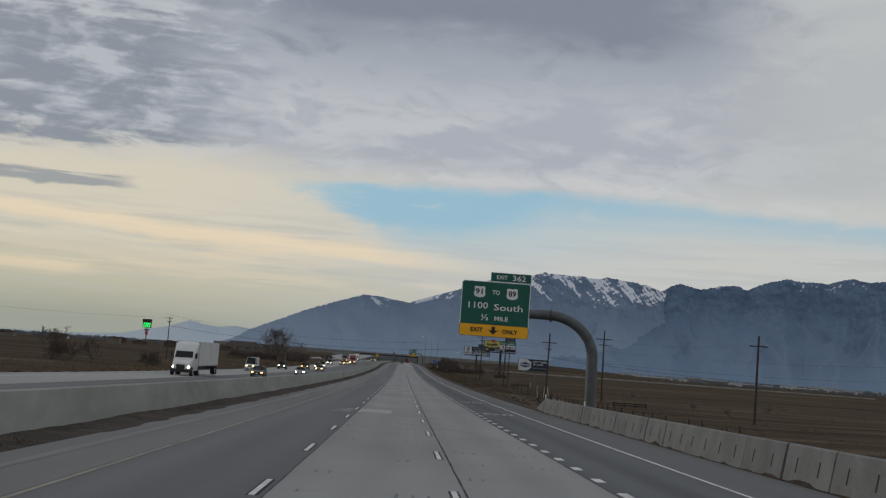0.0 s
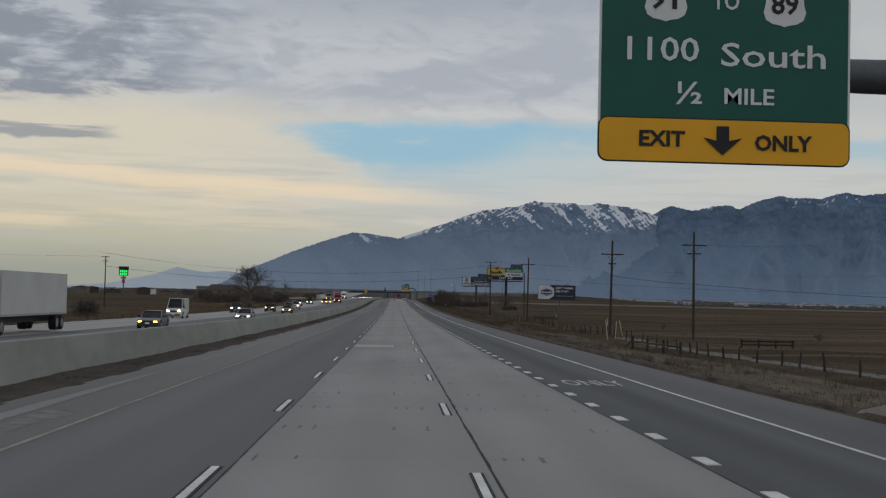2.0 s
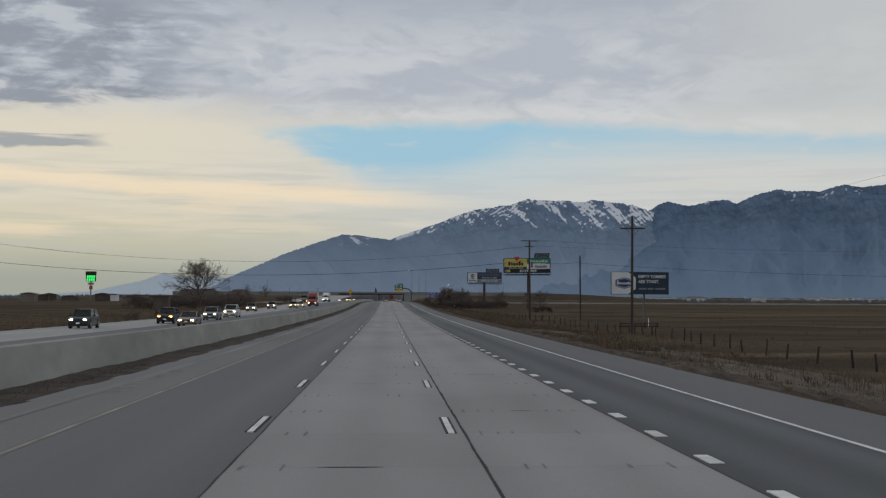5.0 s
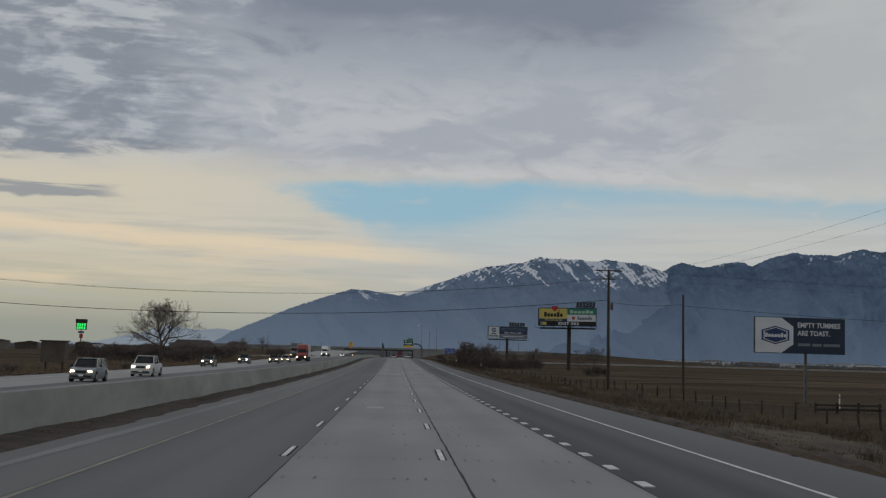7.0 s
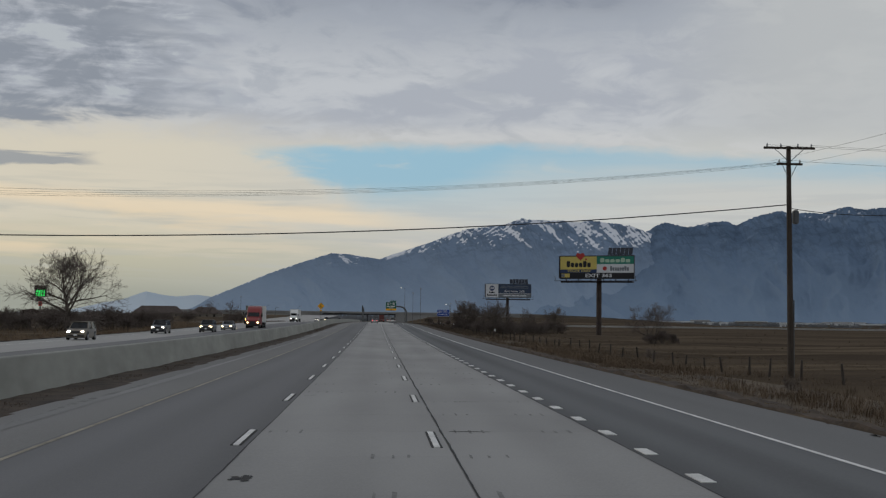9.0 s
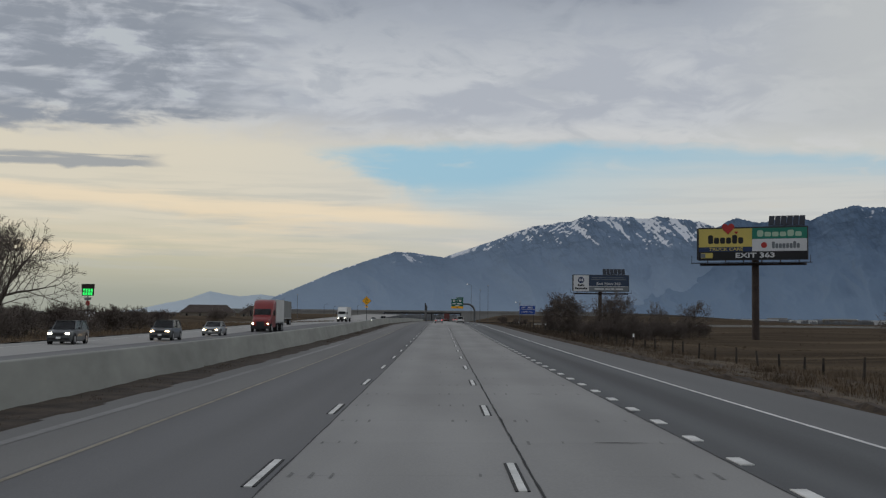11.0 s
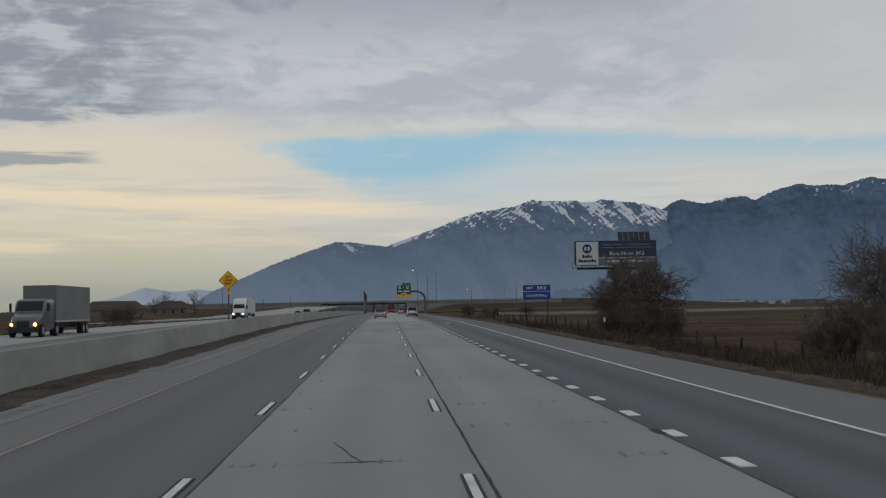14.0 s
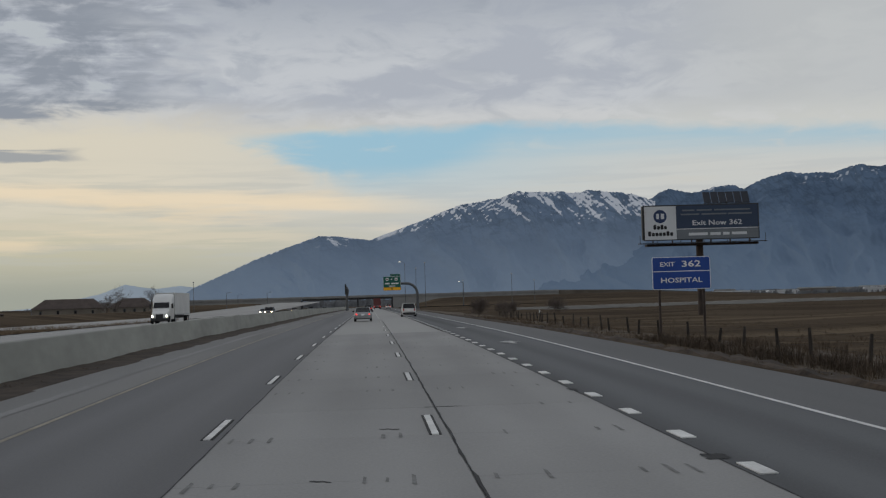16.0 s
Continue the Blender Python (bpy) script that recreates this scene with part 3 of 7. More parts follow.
def mountain_mat(name, rock):
    """Bare rock in soft streaks down the slope, haze put into its colour, with snow where the relief holds it."""
    m = bpy.data.materials.new(name)
    m.use_nodes = True
    t = m.node_tree
    b = t.nodes["Principled BSDF"]
    b.inputs["Roughness"].default_value, b.inputs["Specular IOR Level"].default_value = 1.0, 0.0
    g = t.nodes.new("ShaderNodeNewGeometry")
    sep = t.nodes.new("ShaderNodeSeparateXYZ")
    t.links.new(g.outputs["Position"], sep.inputs[0])

    def mth(op, a, b2):
        n = t.nodes.new("ShaderNodeMath")
        n.operation = op
        for i, v in enumerate((a, b2)):
            if isinstance(v, (int, float)):
                n.inputs[i].default_value = v
            else:
                t.links.new(v, n.inputs[i])
        return n.outputs[0]

    def rmp(v, lo, hi):
        n = t.nodes.new("ShaderNodeMapRange")
        n.interpolation_type = "SMOOTHSTEP"
        n.inputs[1].default_value, n.inputs[2].default_value = lo, hi
        t.links.new(v, n.inputs[0])
        return n.outputs[0]

    def mx(f, a, c2):
        n = t.nodes.new("ShaderNodeMix")
        n.data_type = "RGBA"
        for s, v in ((n.inputs[0], f), (n.inputs[6], a), (n.inputs[7], c2)):
            if isinstance(v, (int, float)):
                s.default_value = v
            elif isinstance(v, tuple):
                s.default_value = (*v, 1)
            else:
                t.links.new(v, s)
        return n.outputs[2]

    bearing = mth("MULTIPLY", mth("ARCTAN2", sep.outputs[0], mth("SUBTRACT", sep.outputs[1], EYE_Y)), 57.2958)

    def ribs(k, slant, kz, detail=6.0, rough=0.6):
        """Streaks that run down the slope."""
        cv = t.nodes.new("ShaderNodeCombineXYZ")
        t.links.new(mth("ADD", mth("MULTIPLY", bearing, k), mth("MULTIPLY", sep.outputs[2], slant)), cv.inputs[0])
        t.links.new(mth("MULTIPLY", sep.outputs[2], kz), cv.inputs[1])
        gl = t.nodes.new("ShaderNodeTexNoise")
        gl.inputs["Scale"].default_value, gl.inputs["Detail"].default_value, gl.inputs["Roughness"].default_value, gl.inputs["Distortion"].default_value = 1.0, detail, rough, 0.4
        t.links.new(cv.outputs[0], gl.inputs["Vector"])
        return gl.outputs["Fac"]

    a = mx(rmp(ribs(0.5, 0.006, 0.008, 3.0, 0.5), 0.36, 0.64), tuple(v * 0.93 for v in rock), tuple(v * 1.06 for v in rock))
    a = mx(mth("MULTIPLY", rmp(ribs(1.7, 0.02, 0.016, 4.0, 0.5), 0.48, 0.70), 0.12), a, tuple(v * 0.72 for v in rock))
    a = mx(mth("MULTIPLY", rmp(ribs(1.4, -0.006, 0.03, 4.0, 0.5), 0.60, 0.76), 0.16), a, tuple(v * w for v, w in zip(rock, (1.55, 1.42, 1.3))))
    crag = t.nodes.new("ShaderNodeTexNoise")
    crag.inputs["Scale"].default_value, crag.inputs["Detail"].default_value, crag.inputs["Roughness"].default_value = 0.013, 7.0, 0.68
    t.links.new(g.outputs["Position"], crag.inputs["Vector"])
    high = rmp(sep.outputs[2], 90.0, 330.0)
    a = mx(mth("MULTIPLY", rmp(crag.outputs["Fac"], 0.50, 0.66), mth("MULTIPLY", high, 0.60)), a, tuple(v * 0.52 for v in rock))
    a = mx(mth("MULTIPLY", rmp(crag.outputs["Fac"], 0.46, 0.34), mth("MULTIPLY", high, 0.42)), a, tuple(v * w for v, w in zip(rock, (1.6, 1.48, 1.36))))
    # knife-edged ribs of dark rock running down from the crest
    edge = mth("ABSOLUTE", mth("SUBTRACT", ribs(2.2, 0.012, 0.012, 5.0, 0.6), 0.5), 0.0)
    a = mx(mth("MULTIPLY", rmp(edge, 0.05, 0.0), mth("MULTIPLY", high, 0.45)), a, tuple(v * 0.5 for v in rock))
    # haze painted into the colour: slopes turn paler towards the foot, with ragged streaks
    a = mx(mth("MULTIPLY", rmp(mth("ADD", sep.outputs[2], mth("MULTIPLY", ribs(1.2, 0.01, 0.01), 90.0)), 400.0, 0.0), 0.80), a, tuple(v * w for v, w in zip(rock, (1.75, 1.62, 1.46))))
    at = t.nodes.new("ShaderNodeAttribute")
    at.attribute_name = "snow_cover"
    fleck = t.nodes.new("ShaderNodeTexNoise")
    fleck.inputs["Scale"].default_value, fleck.inputs["Detail"].default_value, fleck.inputs["Roughness"].default_value = 0.085, 6.0, 0.8
    t.links.new(g.outputs["Position"], fleck.inputs["Vector"])
    f = rmp(mth("ADD", at.outputs["Fac"], mth("MULTIPLY", mth("SUBTRACT", fleck.outputs["Fac"], 0.5), 1.7)), 0.26, 0.98)
    f = mth("MULTIPLY", f, rmp(at.outputs["Fac"], 0.02, 0.15))
    a = mx(mth("MULTIPLY", f, 0.95), a, (0.68, 0.70, 0.74))
    t.links.new(a, b.inputs["Base Color"])
    return m


# blue air tint of distance is mixed into these rock colours, palest farthest off
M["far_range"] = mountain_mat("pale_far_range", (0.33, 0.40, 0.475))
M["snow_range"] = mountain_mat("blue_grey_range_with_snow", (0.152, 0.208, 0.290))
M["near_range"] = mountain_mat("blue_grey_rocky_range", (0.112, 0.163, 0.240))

FAR = [(-20, 0.05), (-16, 0.1), (-13.7, 0.25), (-12.7, 0.5), (-11.5, 0.75), (-10.5, 1.12), (-9.9, 1.0), (-9.2, 0.9), (-8.2, 1.0), (-7.4, 0.9), (-6, 0.6), (-3, 0.3)]
SNOW = [(-9.6, 0.05), (-8.4, 0.5), (-7.7, 0.87), (-6.4, 1.42), (-5.1, 2.0), (-4.3, 2.3), (-3.6, 2.55), (-2.7, 2.85), (-2.15, 3.03), (-1.4, 3.0), (-0.9, 2.93), (0.1, 2.79), (0.6, 2.98), (1.1, 3.15), (2.5, 3.62), (3.3, 3.95), (4.1, 4.22), (4.6, 4.3), (5.9, 4.48), (6.7, 4.75), (7.5, 4.68), (8.6, 4.68), (9.3, 4.58), (9.8, 4.70), (10.6, 4.6), (11.2, 4.52), (11.8, 4.42), (12.5, 4.15), (14, 3.8), (17, 3.1)]
NEAR = [(3.0, 0.05), (5.5, 0.9), (8.5, 2.3), (11.0, 3.5), (12.4, 4.14), (12.9, 4.45), (13.3, 4.62), (13.8, 4.48), (14.4, 4.38), (15.3, 4.6), (16.0, 4.66), (16.5, 4.46), (17.1, 4.75), (17.6, 4.92), (18.3, 5.1), (19.0, 4.98), (19.6, 5.0), (20.2, 4.96), (20.7, 5.12), (21.3, 5.25), (22.0, 5.1), (23.0, 5.2), (24, 5.5), (26, 5.6), (29, 5.2), (33, 5.5), (38, 4.5)]
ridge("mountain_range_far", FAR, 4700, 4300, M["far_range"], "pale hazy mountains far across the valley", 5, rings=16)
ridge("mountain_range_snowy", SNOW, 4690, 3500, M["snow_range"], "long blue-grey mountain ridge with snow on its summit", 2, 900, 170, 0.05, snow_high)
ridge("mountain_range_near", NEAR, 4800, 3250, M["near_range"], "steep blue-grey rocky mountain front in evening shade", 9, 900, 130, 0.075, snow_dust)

# ---- markings ----
DASH = 12.192


def flat_box(w, l, h=0.008):
    return boxes((-w / 2, w / 2, -l / 2, l / 2, -h, h))


def lie(x, y, dz=0.004, turn=0.0):
    """A pose flat on the paving."""
    sy = float(gz(x, y + 1) - gz(x, y - 1)) / 2
    sx = float(gz(x + 0.5, y) - gz(x - 0.5, y))
    return pose(x, y, float(gz(x, y)) + dz, math.degrees(math.atan(sy)), -math.degrees(math.atan(sx)), turn)


dash_me = mesh_of(flat_box(0.112, 3.05), "lane_dash")
dash_me.materials.append(M["white_paint"])
edge_me = mesh_of(flat_box(0.042, 3.05), "dash_shadow")
edge_me.materials.append(M["joint"])
dot_me = mesh_of(flat_box(0.22, 0.95), "lane_dot")
dot_me.materials.append(M["white_paint"])
for line, phase, par in ((-1.86, -3.5, lane_l), (1.78, -3.9, road)):
    for k in range(-3, 75):
        y = phase + k * DASH
        share("lane_dash", dash_me, par, lie(line, y, 0.008))
        if y < 620:
            share("dash_edge", edge_me, par, lie(line + 0.078, y, 0.006))
            share("dash_edge", edge_me, par, lie(line - 0.078, y, 0.006))
for k in range(-6, 230):
    share("lane_dot", dot_me, lane_r, lie(5.42, 1.55 + k * 3.6125, 0.008))


def line_strip(name, x, w, material, parent, label, dz=0.006):
    me = sheet([x - w / 2, x + w / 2], RY, lambda X, Y: gz(X, Y) + dz)
    me.materials.append(material)
    ob = new(name, me)
    ob.parent = parent
    ob["label"] = label
    return ob


line_strip("edge_line", 8.43, 0.12, M["white_paint"], lane_r, "solid white edge line")
line_strip("edge_line", -5.36, 0.11, M["yellow_paint"], shoulder_l, "faded yellow edge line")
line_strip("edge_line", -13.1, 0.12, M["yellow_paint"], oncoming, "faded yellow edge line")
line_strip("edge_line", -27.8, 0.12, M["white_paint"], oncoming, "solid white edge line")

# ---- barriers ----
PROFILE = [(-0.38, 0.0), (-0.14, 1.13), (-0.11, 1.16), (0.11, 1.16), (0.14, 1.13), (0.38, 0.0)]
barrier = empty("median_barrier", pose(0, 0, 0), "long pale concrete median barrier with dirt along its foot", "barrier", kind="structure")


def barrier_piece(length, taper=None):
    bm = bmesh.new()
    prism(bm, PROFILE, 0.0005, length - 0.0005)
    bmesh.ops.recalc_face_normals(bm, faces=bm.faces)
    return bm


seg_me = mesh_of(barrier_piece(6.1), "barrier_segment")
seg_me.materials.append(M["concrete_wall"])
for k in range(-6, 112):
    y = k * 6.1
    sl = math.degrees(math.atan(float(zr(y + 6.1) - zr(y)) / 6.1))
    share("barrier_segment", seg_me, barrier, pose(-10.05, y, float(gz(-10.05, y)), sl, 0, 0))
bm = bmesh.new()
prev = None
for y in list(np.arange(683.2, 1100, 20.0)):
    ring = [bm.verts.new((-10.05 + px, y, float(gz(-10.05, y)) + pz)) for px, pz in PROFILE]
    if prev:
        for a in range(len(ring) - 1):
            bm.faces.new((prev[a], prev[a + 1], ring[a + 1], ring[a]))
    prev = ring
bmesh.ops.recalc_face_normals(bm, faces=bm.faces)
part("barrier_run", bm, M["concrete_wall"], barrier)

# roadside barrier under the sign, with slots along its foot
shoulder_barrier = empty("roadside_barrier", pose(0, 0, 0), "row of pale concrete barrier blocks with dark slots", "barrier", kind="structure")
RP = [(-0.30, 0.0), (-0.12, 1.04), (-0.09, 1.07), (0.09, 1.07), (0.12, 1.04), (0.30, 0.0)]
bm = bmesh.new()
prism(bm, RP, 0.03, 3.78)
bmesh.ops.recalc_face_normals(bm, faces=bm.faces)
block_me = mesh_of(bm, "barrier_block")
block_me.materials.append(M["concrete_pale"])
bm = bmesh.new()
for q in box(bm, -0.305, -0.20, -0.045, 0.045, 0.34, 0.74):
    q.co.x += 0.1731 * q.co.z
slot_me = mesh_of(bm, "slot")
slot_me.materials.append(M["joint"])
for k in range(-5, 23):
    y = 84.6 - k * 3.81
    sl = math.degrees(math.atan(float(gz(11, y + 3.81) - gz(11, y)) / 3.81))
    lean = random.uniform(-0.6, 0.6)
    b = share("barrier_block", block_me, shoulder_barrier, pose(11.42 + random.uniform(-0.03, 0.03), y, float(gz(11.4, y)) - 0.08, sl, 0, lean)) if y < 86 else None
    if b:
        share("slot", slot_me, b, pose(0, 1.0, 0))
        share("slot", slot_me, b, pose(0, 2.8, 0))
bm = bmesh.new()
for px, pz in RP:
    bm.verts.new((px, 0, pz))
for px, pz in RP:
    bm.verts.new((px * 0.9, 5.2, min(pz, 0.14)))
bm.verts.ensure_lookup_table()
n = len(RP)
for i in range(n):
    bm.faces.new((bm.verts[i], bm.verts[(i + 1) % n], bm.verts[n + (i + 1) % n], bm.verts[n + i]))
bm.faces.new([bm.verts[i] for i in range(n)][::-1])
bm.faces.new([bm.verts[n + i] for i in range(n)])
bmesh.ops.recalc_face_normals(bm, faces=bm.faces)
end_block = part("barrier_end", bm, M["concrete_pale"], shoulder_barrier, "sloped concrete barrier end")
end_block.matrix_basis = pose(11.42, 88.45, float(gz(11.4, 88)) - 0.08)
for y in (69.5, 89.0):
    bm = bmesh.new()
    tube(bm, [(0, 0, 0), (0, 0, 0.32)], [0.04, 0.04], 6)
    stub = part("marker_stub", bm, M["sign_white"], shoulder_barrier, "small white marker post")
    stub.matrix_basis = pose(11.42, y, float(gz(11.4, y)) + 0.95)


# ---- traffic signs ----
def letters(parent, bm, material):
    """Parts lettering into its characters."""
    bm.verts.ensure_lookup_table()
    left, groups = set(bm.verts), []
    while left:
        todo = [left.pop()]
        island = list(todo)
        while todo:
            v = todo.pop()
            for e in v.link_edges:
                o = e.other_vert(v)
                if o in left:
                    left.discard(o)
                    todo.append(o)
                    island.append(o)
        x0, x1 = min(v.co.x for v in island), max(v.co.x for v in island)
        groups.append([x0, x1, island])
    groups.sort(key=lambda q: q[0])
    merged = []
    for g in groups:
        if merged and g[0] < merged[-1][1] - 0.3 * (g[1] - g[0]):
            merged[-1][1] = max(merged[-1][1], g[1])
            merged[-1][2] += g[2]
        else:
            merged.append(g)
    for _, _, island in merged:
        own = bmesh.new()
        twin = {v: own.verts.new(v.co) for v in island}
        for f in {f for v in island for f in v.link_faces}:
            own.faces.new([twin[v] for v in f.verts])
        part("letter", own, material, parent)
    bm.free()


def sign_text(thing, text, x, z, h, w, material, y=-0.03, bold=0.02):
    letters(thing, moved(words(text, h, 0.006, w, bold), x, y, z), material)


def plate(thing, name, x0, x1, z0, z1, material, border, r=0.2, y=0.0, bw=0.05, label=""):
    """A sign face with its border line."""
    cx, cz = (x0 + x1) / 2, (z0 + z1) / 2
    back = part(name, moved(rounded_plate(x1 - x0, z1 - z0, r, 0.05), cx, y, cz), border, thing, label)
    part("face", moved(rounded_plate(x1 - x0 - 2 * bw, z1 - z0 - 2 * bw, max(0.02, r - bw), 0.02), cx, y - 0.012, cz), material, back)
    return back


def shield(thing, x, z, s, text):
    """A route shield: a white badge with two dark figures."""
    bm = bmesh.new()
    half = [(0.0, 0.44), (0.14, 0.47), (0.28, 0.50), (0.44, 0.46), (0.50, 0.36), (0.46, 0.20), (0.47, 0.02), (0.52, -0.18), (0.46, -0.36), (0.30, -0.46), (0.12, -0.49), (0.0, -0.53)]
    pts = [(x + s * px, z + s * pz) for px, pz in half] + [(x - s * px, z + s * pz) for px, pz in half[-2:0:-1]]
    prism(bm, pts, -0.026, 0.0)
    bmesh.ops.recalc_face_normals(bm, faces=bm.faces)
    b = part("route_badge", bm, M["sign_white"], thing, "white route badge with black figures")
    letters(b, moved(words(text, s * 0.5, 0.005, s * 0.66, 0.03), x, -0.034, z), M["sign_black"])


def cantilever_sign(name, x, y, z0, detail, label, base_z, pole_dx=10.35, s=1.0):
    """A big guide sign on a curved steel arm. x, z0: the lower left corner of the panel."""
    th = empty(name, pose(x, y, z0), label, "road sign")
    plate(th, "panel", 0, 5.28, 0, 4.2, M["sign_green"], M["sign_white"], 0.22, label="green sign panel with white border")
    plate(th, "exit_strip", 0.0, 5.28, -0.02, 0.92, M["sign_yellow"], M["sign_black"], 0.2, y=-0.03, bw=0.03, label="yellow exit only strip")
    plate(th, "exit_tab", 2.16, 5.28, 4.22, 4.94, M["sign_green"], M["sign_white"], 0.05, bw=0.035, label="green exit number tab")
    if detail:
        sign_text(th, "EXIT", 3.02, 4.56, 0.30, 0.82, M["sign_white"])
        sign_text(th, "362", 4.34, 4.55, 0.42, 1.02, M["sign_white"])
        shield(th, 1.38, 3.38, 0.86, "91")
        shield(th, 3.88, 3.34, 0.86, "89")
        sign_text(th, "TO", 2.64, 3.36, 0.34, 0.56, M["sign_white"])
        sign_text(th, "1100", 1.26, 2.32, 0.50, 1.5, M["sign_white"], bold=0.012)
        sign_text(th, "South", 3.66, 2.24, 0.50, 2.2, M["sign_white"], bold=0.012)
        sign_text(th, "\u00bd", 1.90, 1.42, 0.46, 0.55, M["sign_white"])
        sign_text(th, "MILE", 3.14, 1.38, 0.34, 1.05, M["sign_white"])
        sign_text(th, "EXIT", 1.32, 0.46, 0.32, 0.95, M["sign_black"], -0.06, 0.04)
        sign_text(th, "ONLY", 3.86, 0.42, 0.32, 1.2, M["sign_black"], -0.06, 0.04)
    else:
        for bx in (1.2, 3.9):
            part("route_badge", boxes((bx - 0.42, bx + 0.42, -0.04, -0.015, 2.9, 3.75), bevel=0.01), M["sign_white"], th)
            part("badge_figures", boxes((bx - 0.26, bx + 0.26, -0.05, -0.035, 3.15, 3.5)), M["sign_black"], th)
        for x0, x1, z0b, z1b in ((2.3, 2.8, 3.2, 3.45), (0.55, 1.9, 1.85, 2.25), (2.4, 4.6, 1.85, 2.25), (1.7, 3.6, 1.15, 1.4)):
            part("lettering_bar", boxes((x0, x1, -0.04, -0.015, z0b, z1b)), M["sign_white"], th)
    bm = bmesh.new()
    ax = 2.6
    prism(bm, [(ax, 0.16), (ax + 0.40, 0.52), (ax + 0.13, 0.46), (ax + 0.13, 0.76), (ax - 0.13, 0.76), (ax - 0.13, 0.46), (ax - 0.40, 0.52)], -0.07, -0.05)
    bmesh.ops.recalc_face_normals(bm, faces=bm.faces)
    part("arrow", bm, M["sign_black"], th, "black downward arrow")
    # arm and pole
    pts, rad = [], []
    top = 1.98
    for k in range(5):
        pts.append((0.4 + k * 1.55, 0.42, top))
        rad.append(0.30 + 0.02 * k)
    cx, cz, R = 6.9, top - 3.1, 3.1
    for k in range(1, 13):
        a = radians(90 - 90 * k / 12)
        pts.append((cx + (pole_dx - cx) * math.cos(a), 0.42, cz + R * math.sin(a)))
        rad.append(0.38 + 0.004 * k)
    pts.append((pole_dx + 0.06, 0.42, base_z - z0))
    rad.append(0.46)
    bm = bmesh.new()
    tube(bm, pts, rad, 16)
    smooth(part("pole", bm, M["steel"], th, "curved dark grey steel pole and arm"))
    bm = bmesh.new()
    tube(bm, [(6.93, 0.42, top), (7.03, 0.42, top)], [0.52, 0.52], 16)
    part("flange", bm, M["steel"], th, "bolted flange ring")
    for bx in (1.1, 4.2):
        part("bracket", boxes((bx - 0.07, bx + 0.07, 0.05, 0.24, 0.3, 4.0), bevel=0.01), M["alu"], th)
    part("base_plate", boxes((pole_dx - 0.6, pole_dx + 0.7, -0.2, 1.05, base_z - z0 - 0.3, base_z - z0 + 0.06), bevel=0.02), M["concrete_pale"], th, "concrete footing")
    return th


cantilever_sign("exit_sign", 4.70, 91.0, 6.50, True, "green overhead exit sign on a curved grey steel arm", 1.0, 10.38)
cantilever_sign("exit_sign", 5.0, 905.0, 6.5, False, "distant green overhead exit sign on a curved steel arm", 0.7, 10.2)

hospital = empty("hospital_sign", pose(15.28, 597.8, 3.04) @ Matrix.Diagonal((1, 1, 1.1, 1)), "blue hospital exit sign on two steel posts in dry grass", "road sign")
plate(hospital, "panel", 0, 3.02, 0, 1.52, M["sign_blue"], M["sign_white"], 0.1, bw=0.03, label="blue sign panel with white border")
part("divider", boxes((0.03, 2.99, -0.02, -0.006, 0.83, 0.865)), M["sign_white"], hospital)
sign_text(hospital, "EXIT", 0.78, 1.17, 0.21, 0.75, M["sign_white"])
sign_text(hospital, "362", 2.02, 1.17, 0.29, 0.98, M["sign_white"])
sign_text(hospital, "HOSPITAL", 1.5, 0.42, 0.23, 2.15, M["sign_white"])
for px in (0.36, 2.66):
    part("post", boxes((px - 0.05, px + 0.05, 0.06, 0.16, -3.2, 1.4)), M["rust"], hospital, "thin steel sign post")

diamond = empty("lane_sign", pose(-11.32, 564.7, 1.12), "yellow diamond warning sign on a post by the barrier", "road sign")
bm = rounded_plate(1.07, 1.07, 0.06, 0.02)
bmesh.ops.rotate(bm, cent=(0, 0, 0), matrix=Matrix.Rotation(radians(45), 3, "Y"), verts=bm.verts)
board = part("board", moved(bm, 0, -0.08, 3.72), M["sign_black"], diamond, "black edged diamond board")
bm = rounded_plate(1.02, 1.02, 0.05, 0.02)
bmesh.ops.rotate(bm, cent=(0, 0, 0), matrix=Matrix.Rotation(radians(45), 3, "Y"), verts=bm.verts)
part("face", moved(bm, 0, -0.095, 3.72), M["sign_yellow"], board)
for text, z, w in (("LEFT", 3.98, 0.5), ("LANE", 3.72, 0.55), ("ENDS", 3.46, 0.5)):
    letters(diamond, moved(words(text, 0.16, 0.004, w, 0.02), 0, -0.105, z), M["sign_black"])
part("plaque", moved(rounded_plate(0.46, 0.26, 0.03, 0.02), 0, -0.09, 2.78), M["sign_yellow"], diamond, "small yellow plaque")
bm = bmesh.new()
tube(bm, [(0, 0, -0.6), (0.02, 0, 1.4), (0, 0, 4.3)], [0.055, 0.055, 0.05], 8)
part("post", bm, M["steel"], diamond, "grey steel post")


